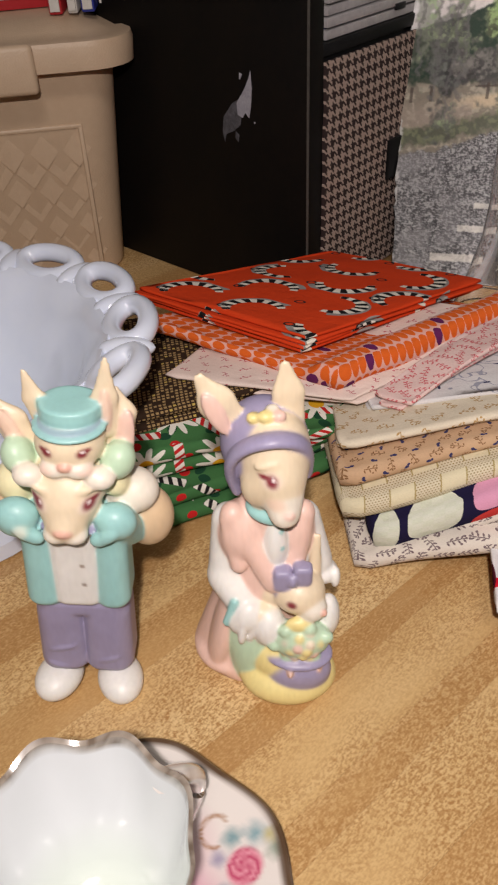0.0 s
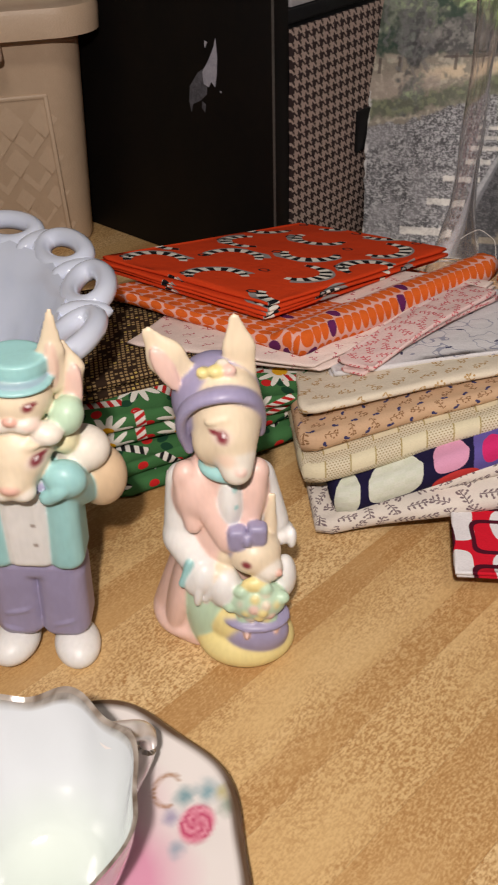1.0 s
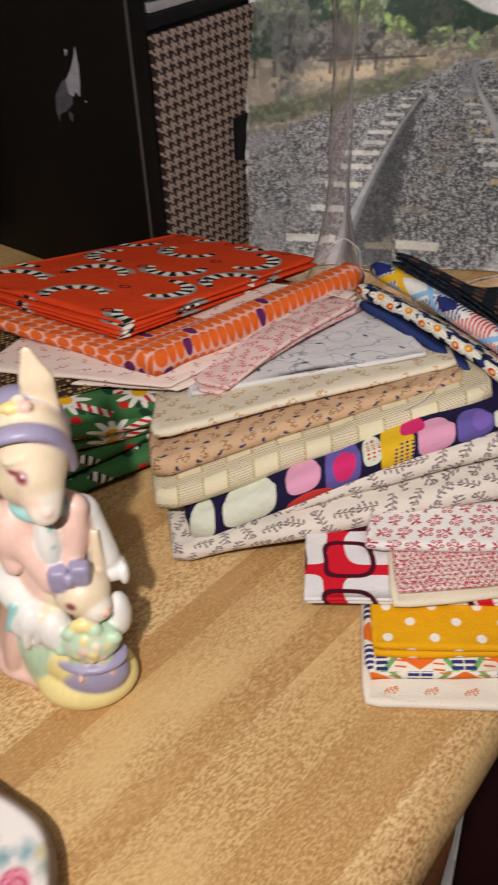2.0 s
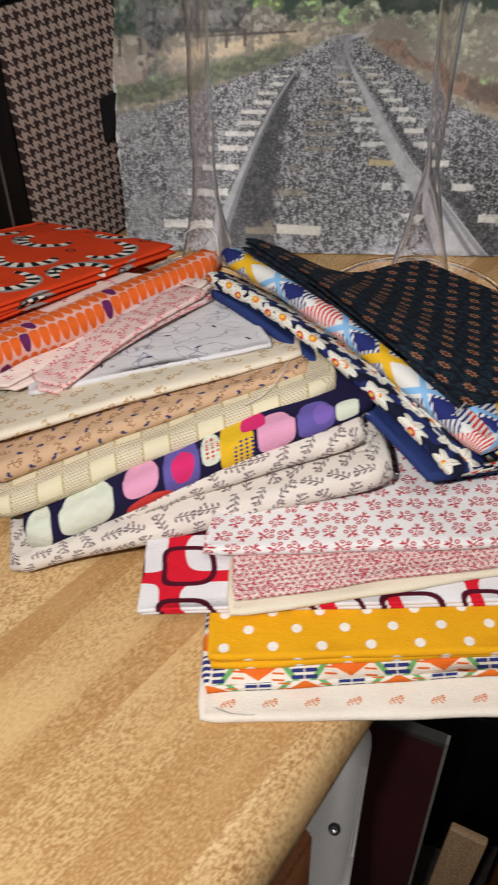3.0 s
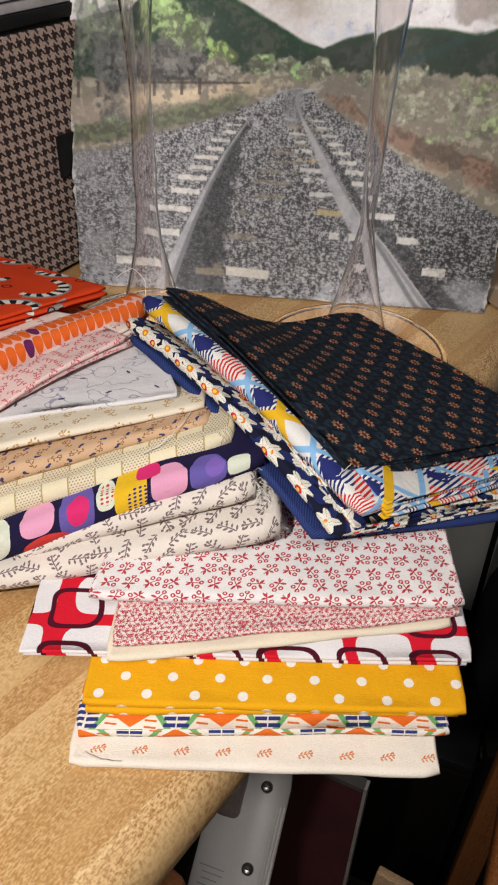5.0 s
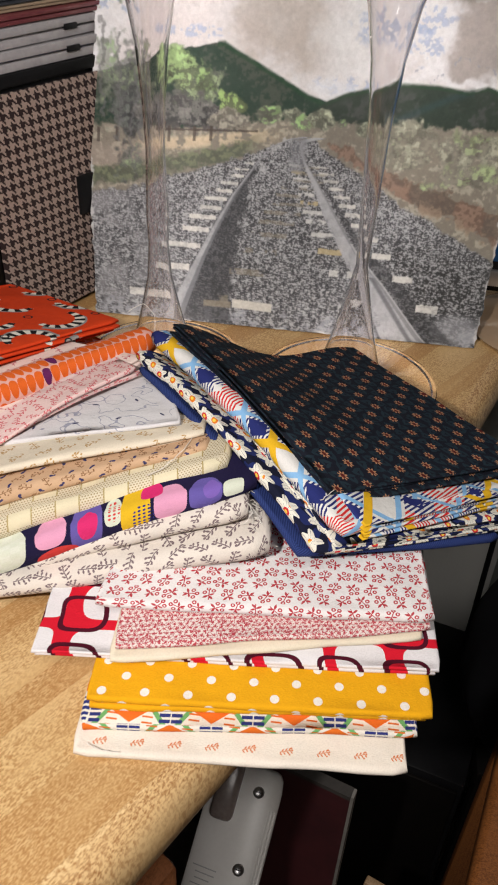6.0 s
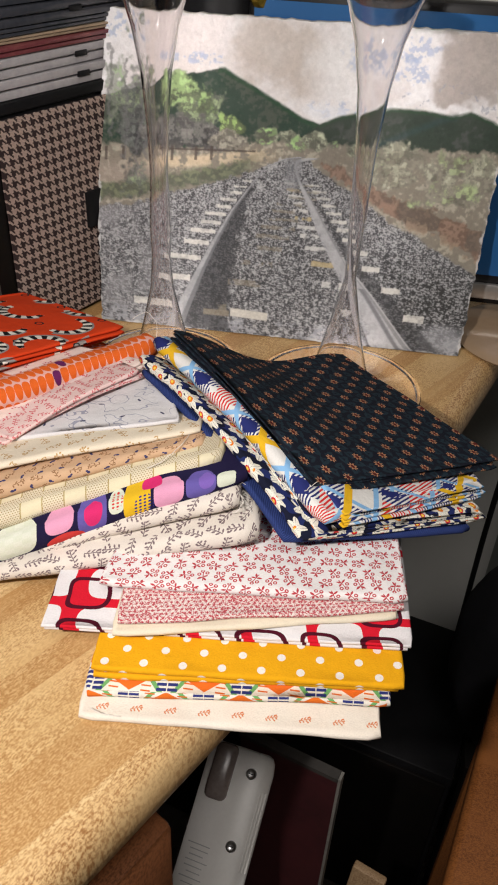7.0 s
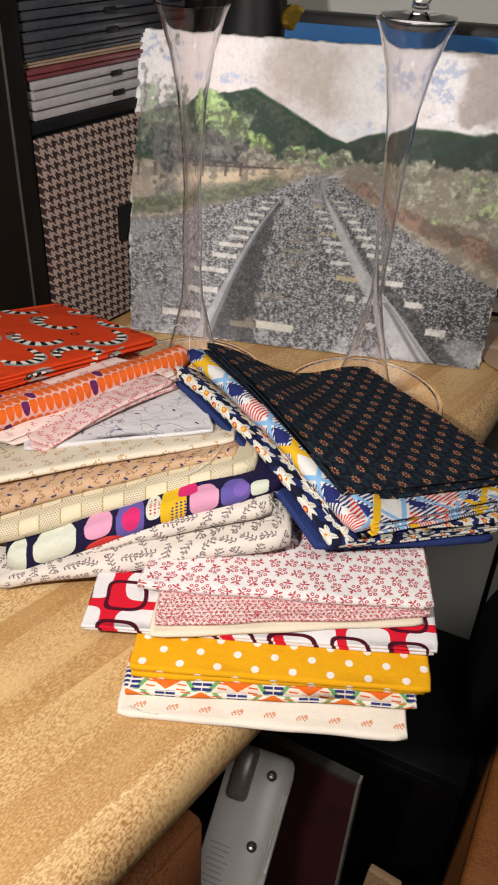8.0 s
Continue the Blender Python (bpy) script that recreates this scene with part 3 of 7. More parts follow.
# bullnose edge, one length for each straight run
for s in SEG:
    a, b, d, n = edge_line(s)
    bm = bmesh.new()
    prof = []
    R = CORE / 2
    for i in range(13):
        w = math.pi / 2 - math.pi * i / 12
        prof.append((-BULL + BULL * max(0, math.cos(w)) ** 0.75, T - R + R * math.sin(w)))
    L = (b - a).length
    for k, at in enumerate((0.0, L)):
        for y, z in prof:
            bm.verts.new((at, -y, z))
    bm.verts.ensure_lookup_table()
    m = len(prof)
    for i in range(m - 1):
        bm.faces.new([bm.verts[i], bm.verts[i + 1], bm.verts[m + i + 1], bm.verts[m + i]])
    bmesh.ops.recalc_face_normals(bm, faces=bm.faces)
    for f in bm.faces:
        if f.calc_center_median().y > -(-BULL) + 1:
            f.normal_flip()
    ob = part("edge_moulding", bm, M["maple_edge"], desk)
    ob.matrix_world = Matrix.Translation(a) @ Matrix.Rotation(math.atan2(d.y, d.x), 4, "Z")
# drawer unit below the top
a, b, d, n = edge_line(SEG[0])
END = (Vector((0.258, 0.335, 0)) - a).dot(d)
base = Matrix.Translation(a) @ Matrix.Rotation(math.atan2(d.y, d.x), 4, "Z")
for name, x0, x1, y0, y1, z0, z1, bev in (
        ("pedestal", -0.1, END - 0.056, 0.02, 0.45, 0.03, T - CORE, 0.002),
        ("drawer_front", -0.08, END - 0.062, 0.004, 0.022, 0.575, 0.694, 0.004),
        ("drawer_front", -0.08, END - 0.062, 0.004, 0.022, 0.40, 0.565, 0.004)):
    ob = part(name, box(x1 - x0, y1 - y0, z1 - z0, ((x0 + x1) / 2, (y0 + y1) / 2, z0), bev), M["drawer_wood"], desk)
    ob.matrix_world = base

# ---- painting ----
W, H = 560, 440
u, v = np.meshgrid((np.arange(W) + 0.5) / W, (np.arange(H) + 0.5) / H)
img = np.zeros((H, W, 3))


def fbm(cells, seed, octaves=4):
    total = sum(noise2(W, H, int(cells * 2.1 ** o) + o, seed + 17 * o) * 0.6 ** o for o in range(octaves))
    total = total - total.mean()
    return 0.5 + total / (total.std() * 4.4)


n1, n2, n3, n4 = fbm(4, 1), fbm(14, 2), fbm(50, 3, 3), fbm(130, 4, 2)
fine = np.random.RandomState(5).rand(H, W)


def put(mask, color, amount=1.0):
    m = np.clip(mask * amount, 0, 1)[..., None]
    img[:] = img * (1 - m) + np.array(color).reshape(1, 1, 3) * m


def sm(x, a, b):
    k = np.clip((x - a) / (b - a), 0, 1)
    return k * k * (3 - 2 * k)


def curve(xs, pts):
    return np.interp(xs, [p[0] for p in pts], [p[1] for p in pts])


# sky
img[:] = (0.74, 0.69, 0.66)
put(sm(n1 * 0.5 + n2 * 0.5, 0.42, 0.7), (0.82, 0.79, 0.77))
put(sm(0.14 - np.abs(u - 0.2) + (n1 - 0.5) * 0.1, 0, 0.1) * sm(v, 0.7, 0.8), (0.76, 0.68, 0.64), 0.6)
put(sm(0.13 - np.hypot(u - 0.43, (v - 0.91) * 0.85) + (n2 - 0.5) * 0.1, 0, 0.07), (0.5, 0.42, 0.35), 0.65)
put(sm(0.1 - np.hypot((u - 0.5) * 1.2, (v - 0.84)) + (n2 - 0.5) * 0.08, 0, 0.07), (0.54, 0.46, 0.4), 0.5)
put(sm(0.1 - np.hypot((u - 0.59) * 1.1, (v - 0.88) * 0.8) + (n2 - 0.5) * 0.06, 0, 0.07), (0.8, 0.77, 0.74), 0.8)
put(sm(u + (n2 - 0.5) * 0.08, 0.8, 0.86) * sm(v + (n2 - 0.5) * 0.1, 0.79, 0.84), (0.36, 0.3, 0.26), 0.8)
put(sm(u, 0.8, 0.86) * sm(n3 * 0.5 + n2 * 0.5, 0.5, 0.65) * sm(v, 0.78, 0.84), (0.5, 0.44, 0.39), 0.5)
for cx, cy, rx, ry in ((0.04, 0.95, 0.07, 0.05), (0.24, 0.875, 0.1, 0.02), (0.58, 0.755, 0.09, 0.025), (0.66, 0.92, 0.07, 0.05), (0.76, 0.945, 0.06, 0.05), (0.76, 0.87, 0.05, 0.05)):
    put(sm(1 - np.hypot((u - cx) / rx, (v - cy) / ry) + (n3 - 0.5) * 0.8, 0, 0.6) * sm(n4 * 0.55 + n3 * 0.45, 0.48, 0.58), (0.33, 0.4, 0.55), 0.65)
put(sm(0.012 - np.abs(v - 0.815 - 0.03 * np.sin(u * 31) - (n3 - 0.5) * 0.05), 0, 0.01) * (u > 0.74) * sm(n4, 0.5, 0.58), (0.3, 0.31, 0.36), 0.7)
put(sm(0.03 - np.hypot((u - 0.57) * 0.4, v - 0.745), 0, 0.02), (0.78, 0.77, 0.78), 0.7)
# hills
hl = curve(u, [(0, 0.744), (0.128, 0.792), (0.187, 0.827), (0.246, 0.838), (0.305, 0.852), (0.336, 0.83), (0.382, 0.803), (0.445, 0.763), (0.507, 0.723), (0.553, 0.705), (0.6, 0.68), (1, 0.6)])
put(sm(hl + (n3 - 0.5) * 0.008 - v, 0, 0.005), (0.032, 0.062, 0.042))
put(sm(hl - v, 0, 0.006) * sm(n2 * 0.5 + n4 * 0.5, 0.48, 0.66), (0.085, 0.095, 0.07), 0.7)
put(sm(0.012 - np.abs(hl - 0.006 - v), 0, 0.008) * (u > 0.29) * (u < 0.55), (0.025, 0.075, 0.035), 0.8)
hr = curve(u, [(0.5, 0.66), (0.553, 0.708), (0.594, 0.735), (0.65, 0.753), (0.721, 0.772), (0.8, 0.772), (0.826, 0.768), (0.866, 0.762), (0.908, 0.778), (0.966, 0.756), (1, 0.731)])
put(sm(hr + (n3 - 0.5) * 0.006 - v, 0, 0.005) * (u > 0.5), (0.04, 0.058, 0.042))
put(sm(hr - 0.01 - v, 0, 0.03) * (u > 0.5) * sm(n2 * 0.5 + n3 * 0.5, 0.45, 0.65), (0.09, 0.095, 0.085), 0.7)
put(sm(0.02 - np.abs(v - curve(u, [(0.7, 0.66), (0.83, 0.74), (0.87, 0.76)])), 0, 0.02) * (u > 0.7) * (u < 0.88), (0.04, 0.075, 0.075), 0.6)
put(sm(0.01 - np.abs(hr - 0.005 - v), 0, 0.007) * (u > 0.55), (0.03, 0.075, 0.035), 0.7)
# meadow
hz = curve(u, [(0, 0.6), (0.3, 0.625), (0.47, 0.66), (0.6, 0.66), (1, 0.67)])
put(sm(hz + (n3 - 0.5) * 0.02 - v, 0, 0.012), (0.26, 0.23, 0.18))
put(sm(hz - v, 0, 0.02) * sm(n3 * 0.6 + n4 * 0.4, 0.5, 0.64), (0.46, 0.41, 0.32), 0.7)
put(sm(0.025 - np.abs(v - curve(u, [(0.12, 0.545), (0.25, 0.565), (0.42, 0.6)])), 0, 0.015) * sm(u, 0.06, 0.16) * sm(0.48 - u, 0, 0.1) * sm(n3, 0.3, 0.5), (0.62, 0.5, 0.34), 0.85)
# pale bank beside the gravel
put(sm(0.06 - np.abs(v - curve(u, [(0, 0.5), (0.15, 0.52), (0.3, 0.53)])), 0, 0.05) * (u < 0.16), (0.4, 0.33, 0.27), 0.6)
put(sm(0.035 - np.abs(v - curve(u, [(0, 0.44), (0.14, 0.477), (0.25, 0.509), (0.33, 0.536), (0.4, 0.575)])) + (n3 - 0.5) * 0.03, 0, 0.02) * sm(0.43 - u, 0, 0.08), (0.1, 0.115, 0.075), 0.85)
put(sm(0.035 - np.abs(v - curve(u, [(0, 0.44), (0.14, 0.477), (0.4, 0.575)])), 0, 0.02) * sm(0.43 - u, 0, 0.08) * sm(n4 * 0.6 + n3 * 0.4, 0.5, 0.6), (0.2, 0.22, 0.13), 0.7)
# gravel bed
fine2 = np.random.RandomState(6).rand(H, W)
dot = (fine * 2 + np.roll(fine, 1, 1) + np.roll(fine, 1, 0) * 0.5 + np.roll(fine2, 1, 1) * 0.5) / 4
blot = (fine + np.roll(fine, 1, 1) + np.roll(fine, 1, 0)) / 3
coarse = (dot + np.roll(dot, 1, 0) + np.roll(dot, 2, 1) + np.roll(dot, 1, 1)) / 4
gr = curve(u, [(0, 0.4), (0.1, 0.42), (0.176, 0.455), (0.283, 0.5), (0.388, 0.545), (0.46, 0.59), (0.52, 0.605), (0.57, 0.57), (0.631, 0.526), (0.713, 0.462), (0.779, 0.414), (0.843, 0.385), (0.909, 0.337), (1, 0.29)])
g = sm(gr + (n3 - 0.5) * 0.02 - v, 0, 0.012)
put(g, (0.15, 0.147, 0.148))
put(g * sm(n2 * 0.6 + n1 * 0.4, 0.4, 0.62), (0.085, 0.085, 0.088), 0.8)
close = np.clip(1 - v / 0.6, 0, 1)
speck = sm(dot * (1 - close) + coarse * close + (n4 - 0.5) * 0.12, 0.47, 0.62)
put(g * speck, (0.52, 0.51, 0.5), 0.75)
put(g * sm(0.5 - (dot * 0.5 + np.roll(coarse, 3, 0) * 0.5) - (n4 - 0.5) * 0.15, 0.0, 0.1), (0.04, 0.04, 0.043), 0.7)
# hazy shoulder, dark bank and bright foot
put(g * sm(0.24 - u + (0.3 - v) * 0.25, 0, 0.2) * sm(n2 * 0.5 + n3 * 0.5, 0.25, 0.7), (0.33, 0.32, 0.32), 0.6)
put(g * sm(u - 0.74 + (n2 - 0.5) * 0.12, 0.0, 0.1) * sm(0.36 - v - (u - 0.8) * 0.2, 0.0, 0.12) * (1 - speck * 0.75), (0.028, 0.028, 0.026), 0.75)
put(g * sm(0.06 - v + (n3 - 0.5) * 0.05, 0, 0.04) * sm(n3 * 0.5 + coarse * 0.5, 0.42, 0.58), (0.4, 0.4, 0.42), 0.7)
put(g * sm(0.07 - np.hypot((u - 0.945) * 0.8, v - 0.05), 0, 0.04), (0.36, 0.36, 0.37), 0.6)
# red path
pt, pb = curve(u, [(0.56, 0.605), (0.609, 0.6), (0.643, 0.56), (0.706, 0.528), (0.798, 0.5), (0.937, 0.453), (1, 0.42)]), curve(u, [(0.56, 0.58), (0.591, 0.552), (0.679, 0.504), (0.777, 0.433), (0.871, 0.398), (0.952, 0.352), (1, 0.31)])
band_ = sm(pt - v + (n3 - 0.5) * 0.03, 0, 0.012) * sm(v - pb + (n3 - 0.5) * 0.03, 0, 0.012) * (u > 0.56)
put(band_, (0.2, 0.125, 0.09), 0.9)
put(band_ * sm(n4 * 0.6 + n3 * 0.4, 0.5, 0.6), (0.33, 0.22, 0.16), 0.7)
put(band_ * sm(u, 0.68, 0.8) * sm(n2, 0.4, 0.6), (0.14, 0.115, 0.09), 0.7)
put(sm(0.02 - np.abs(v - pb - 0.012 + (n3 - 0.5) * 0.04), 0, 0.015) * (u > 0.8) * sm(n3, 0.4, 0.55), (0.36, 0.27, 0.19), 0.7)


def bush(cx, cy, rx, ry, dark, light, seed, gain=1.0):
    f = fbm(16, seed, 4)
    k = 1 - np.hypot((u - cx) / rx, (v - cy) / ry) + (f - 0.5) * 1.1 + (n3 - 0.5) * 0.4
    put(sm(k, 0, 0.3), dark, 0.85 * gain)
    lit = sm(fbm(85, seed + 5, 2) * 0.4 + blot * 0.35 + f * 0.35 + (v - cy) / ry * 0.14, 0.56, 0.72)
    put(sm(k, 0.02, 0.35) * lit, light, 0.75 * gain)
    put(sm(k, 0.1, 0.4) * sm(fbm(70, seed + 9, 2), 0.64, 0.76), tuple(min(1, c * 1.4) for c in light), 0.6 * gain)
    put(sm(k, 0.1, 0.4) * sm(fbm(40, seed + 13, 3), 0.58, 0.72), tuple(c * 0.4 for c in dark), 0.6 * gain)


# trees and scrub
bush(0.03, 0.77, 0.035, 0.16, (0.24, 0.26, 0.2), (0.32, 0.45, 0.22), 11, 0.8)
bush(0.085, 0.72, 0.045, 0.2, (0.15, 0.155, 0.14), (0.27, 0.33, 0.19), 16, 0.85)
bush(0.1, 0.6, 0.04, 0.12, (0.075, 0.075, 0.075), (0.15, 0.16, 0.14), 12)
bush(0.235, 0.71, 0.075, 0.09, (0.13, 0.135, 0.11), (0.3, 0.37, 0.2), 13)
bush(0.215, 0.765, 0.05, 0.06, (0.15, 0.17, 0.1), (0.42, 0.58, 0.25), 18, 0.85)
bush(0.265, 0.735, 0.03, 0.07, (0.13, 0.16, 0.09), (0.36, 0.52, 0.2), 19, 0.85)
bush(0.225, 0.645, 0.1, 0.05, (0.085, 0.08, 0.078), (0.2, 0.19, 0.17), 14)
bush(0.345, 0.675, 0.05, 0.045, (0.16, 0.19, 0.09), (0.42, 0.6, 0.2), 15)
bush(0.33, 0.635, 0.05, 0.03, (0.2, 0.18, 0.15), (0.36, 0.33, 0.26), 17)
for i, (cx, cy, r) in enumerate(((0.42, 0.66, 0.03), (0.47, 0.66, 0.028), (0.5, 0.64, 0.025), (0.54, 0.655, 0.026), (0.59, 0.65, 0.022), (0.64, 0.635, 0.025))):
    bush(cx, cy, r * 1.2, r, (0.2, 0.2, 0.15), (0.46, 0.48, 0.34) if i % 2 else (0.36, 0.55, 0.22), 20 + i)
for i, (cx, cy, rx, ry) in enumerate(((0.7, 0.62, 0.06, 0.04), (0.78, 0.625, 0.07, 0.05), (0.83, 0.59, 0.08, 0.055), (0.92, 0.61, 0.07, 0.05), (0.98, 0.58, 0.05, 0.07), (0.76, 0.565, 0.07, 0.035), (0.9, 0.52, 0.09, 0.045), (0.68, 0.585, 0.035, 0.03))):
    bush(cx, cy, rx, ry, (0.24, 0.225, 0.175), (0.46, 0.45, 0.33) if i % 3 else (0.4, 0.48, 0.24), 30 + i, 0.8)
put((np.abs(v - 0.598 - (u - 0.2) * 0.06) < 0.003) * (u > 0.16) * (u < 0.4), (0.08, 0.06, 0.05), 0.8)
for x in (0.02, 0.065, 0.19, 0.25, 0.29):
    put((np.abs(u - x) < 0.0035) * (np.abs(v - 0.585 - (x - 0.2) * 0.1) < 0.022), (0.08, 0.06, 0.05), 0.8)
for x0, x1, y0, y1 in ((0.07, 0.06, 0.55, 0.86), (0.1, 0.105, 0.5, 0.82), (0.125, 0.13, 0.55, 0.8), (0.03, 0.02, 0.62, 0.9)):
    put(sm(0.006 - np.abs(u - x0 - (x1 - x0) * (v - y0) / (y1 - y0) - (n3 - 0.5) * 0.02), 0, 0.004) * (v > y0) * (v < y1), (0.16, 0.155, 0.15), 0.65)
# pale drawn track leading off at the far end
put(sm(0.018 - np.abs(u - curve(v, [(0.46, 0.42), (0.54, 0.42), (0.6, 0.47)])), 0, 0.02) * (v > 0.49) * (v < 0.6) * sm(n4, 0.4, 0.55), (0.46, 0.45, 0.44), 0.7)
# sleepers and rails: (height, edge) of each side of the two rails
L0 = [(-0.02, 0.178), (0.038, 0.199), (0.211, 0.265), (0.315, 0.305), (0.417, 0.347), (0.517, 0.4), (0.566, 0.428), (0.595, 0.471), (0.62, 0.56)]
L1 = [(-0.02, 0.228), (0.044, 0.245), (0.215, 0.292), (0.318, 0.325), (0.419, 0.361), (0.518, 0.409), (0.566, 0.436), (0.592, 0.48), (0.614, 0.57)]
R0 = [(-0.02, 0.79), (0.018, 0.768), (0.076, 0.74), (0.17, 0.693), (0.262, 0.638), (0.352, 0.591), (0.442, 0.552), (0.53, 0.513), (0.574, 0.499), (0.595, 0.507), (0.617, 0.577)]
R1 = [(-0.02, 0.895), (0.027, 0.855), (0.086, 0.812), (0.178, 0.746), (0.267, 0.674), (0.356, 0.622), (0.445, 0.573), (0.531, 0.522), (0.574, 0.509), (0.588, 0.517), (0.609, 0.577)]
l0, l1, r0, r1 = curve(v, L0), curve(v, L1), curve(v, R0), curve(v, R1)
below = v < 0.605
put(sm(curve(v, [(0, 0.37), (0.225, 0.375), (0.325, 0.385), (0.42, 0.395), (0.5, 0.41)]) - u + (n3 - 0.5) * 0.02, 0, 0.02) * (u > l0) * (v < 0.52), (0.055, 0.055, 0.058), 0.8)
put(sm(0.022 * (1 - v / 0.6) - np.abs(u - r0 + 0.016), 0, 0.02) * below, (0.045, 0.045, 0.048), 0.6)
put(sm(0.05 * (1 - v / 0.6) - np.abs(u - r1 - 0.035 * (1 - v / 0.6)), 0, 0.02) * below, (0.05, 0.05, 0.052), 0.7)
PALE = (0.66, 0.63, 0.57)
y, gap = 0.088, 0.095
for k in range(24):
    s = max(0.05, 1 - y / 0.58)
    w = 0.0125 * s + 0.0028
    row = sm(w + (n4 - 0.5) * 0.004 - np.abs(v - y - 0.008 * s * (u - 0.4)), 0, 0.0025)
    le, re = float(np.interp(y, [p[0] for p in L0], [p[1] for p in L0])), float(np.interp(y, [p[0] for p in R1], [p[1] for p in R1]))
    ri = float(np.interp(y, [p[0] for p in R0], [p[1] for p in R0]))
    put(row * (u > le - 0.125 * s - 0.02 + (0.008 if k % 2 else 0)) * (u < le - 0.004) * (0.75 + 0.25 * sm(n3, 0.35, 0.5)), PALE, 0.95)
    row2 = sm(w + (n4 - 0.5) * 0.004 - np.abs(v - y - 0.03 * s), 0, 0.0025)
    put(row2 * (u > re + 0.008 + 0.018 * s) * (u < re + 0.04 + 0.045 * s) * (0.7 + 0.3 * sm(n3, 0.35, 0.5)), PALE, 0.92)
    put(row2 * (u < ri - 0.006 - 0.012 * s) * (u > ri - 0.03 - 0.075 * s) * sm(n3 * 0.6 + n2 * 0.4, 0.36, 0.48), (0.62, 0.6, 0.56) if k % 4 != 2 else (0.5, 0.4, 0.22), 0.85)
    put(row * (u > le + 0.1) * (u < le + 0.19) * sm(n3 * 0.5 + n2 * 0.5, 0.45, 0.6), (0.3, 0.26, 0.19), 0.55)
    y += gap * 0.98
    gap = max(0.0135, gap * 0.755) if k < 4 else max(0.0105, gap * 0.93)
    if y > 0.53:
        break
put(sm(0.016 - np.abs(v - 0.073 + (u - 0.4) * 0.05), 0, 0.004) * (u > 0.365) * (u < 0.468), (0.64, 0.6, 0.52), 0.9)
put(sm(0.012 - np.abs(v - 0.068), 0, 0.004) * (u > 0.29) * (u < 0.36), (0.33, 0.28, 0.2), 0.6)
for a0, a1, tone, lite in ((l0, l1, (0.2, 0.2, 0.205), 0.35), (r0, r1, (0.27, 0.265, 0.265), 0.5)):
    put(sm(u - a0, 0, 0.004) * sm(a1 - u, 0, 0.004) * below, tone, 0.95)
    wd = np.maximum(a1 - a0, 0.006)
    put(sm(wd * lite - np.abs(u - a0 - wd * 0.3), 0, 0.004) * below * (0.7 + 0.3 * sm(n3, 0.4, 0.6)), (0.46, 0.45, 0.45), 0.85)
put(sm(0.004 - np.abs(u - r1 + 0.004), 0, 0.003) * (v < 0.3), (0.5, 0.49, 0.48), 0.7)
put(sm(0.011 - np.abs(u - (r0 + r1) / 2 - 0.008), 0, 0.008) * (v < 0.2), (0.12, 0.12, 0.125), 0.75)
put(sm(0.03 - np.abs(u - 0.5 + (0.6 - v) * 0.02), 0, 0.02) * (v > 0.5) * (v < 0.6), (0.22, 0.22, 0.225), 0.6)
# worn rim of bare ground
rim = np.minimum(np.minimum(u, 1 - u) * 1.25, np.minimum(v, 1 - v))
put(sm(0.006 - rim + (n3 - 0.5) * 0.016, 0, 0.006), (0.62, 0.6, 0.57), 0.7)
img *= 0.9 + 0.14 * n4[..., None] + 0.1 * fine[..., None]
img *= np.array((0.96, 0.99, 1.03))
img[:] = 0.5 * img + 0.125 * (np.roll(img, 1, 0) + np.roll(img, -1, 0) + np.roll(img, 1, 1) + np.roll(img, -1, 1))

painting = empty("railway_painting", pose(0.235, 0.599, T + 0.0005, 0, 0, 2), "unframed oil painting of railway tracks leading to dark hills", "painting")
PW, PH, LEANB = 0.254, 0.1935, 0.28
bm = bmesh.new()
lay = bm.loops.layers.float_color.new("paint")
rag = [noise2(400, 4, 60, 40 + i)[1] for i in range(4)]


def canvas_point(i, j, y=0.0):
    a, b = i / W, j / H
    x = (a - 0.5) * PW + 0.007 * a * b - (1 - a) ** 2 * 0.004 * math.sin(math.pi * b)
    z = b * PH
    if i == 0:
        x += (rag[0][int(b * 399)] - 0.5) * 0.002
    if i == W:
        x += (rag[1][int(b * 399)] - 0.5) * 0.002
    if j == 0:
        z += rag[2][int(a * 399)] * 0.0016
    if j == H:
        z += (rag[3][int(a * 399)] - 0.5) * 0.0012
    return Vector((x, z * LEANB + y, z))


vs = [[bm.verts.new(canvas_point(i, j)) for i in range(W + 1)] for j in range(H + 1)]
# Haze of the glossy surface painted into the colours in faint patches.
gloss_haze = sm(n1 * 0.5 + n2 * 0.5, 0.3, 0.7)[..., None] * 0.03
img1 = np.clip(1.08 * img ** 1.07 * (1 - gloss_haze) + gloss_haze * np.array((0.5, 0.48, 0.46)) + 0.002, 0.006, 0.9)
for j in range(H):
    for i in range(W):
        f = bm.faces.new((vs[j][i], vs[j][i + 1], vs[j + 1][i + 1], vs[j + 1][i]))
        c = (*img1[j, i], 1)
        for lp in f.loops:
            lp[lay] = c
part("painted_face", bm, M["oil_paint"], painting, smooth=False)
bm = bmesh.new()
ring = [(i, 0) for i in range(0, W, 4)] + [(W, j) for j in range(0, H, 4)] + [(i, H) for i in range(W, 0, -4)] + [(0, j) for j in range(H, 0, -4)]
f0 = [bm.verts.new(canvas_point(i, j, 0.0002)) for i, j in ring]
f1 = [bm.verts.new(canvas_point(i, j, 0.0042)) for i, j in ring]
for k in range(len(ring)):
    q = (k + 1) % len(ring)
    bm.faces.new((f0[k], f1[k], f1[q], f0[q]))
bm.faces.new(f1[::-1])
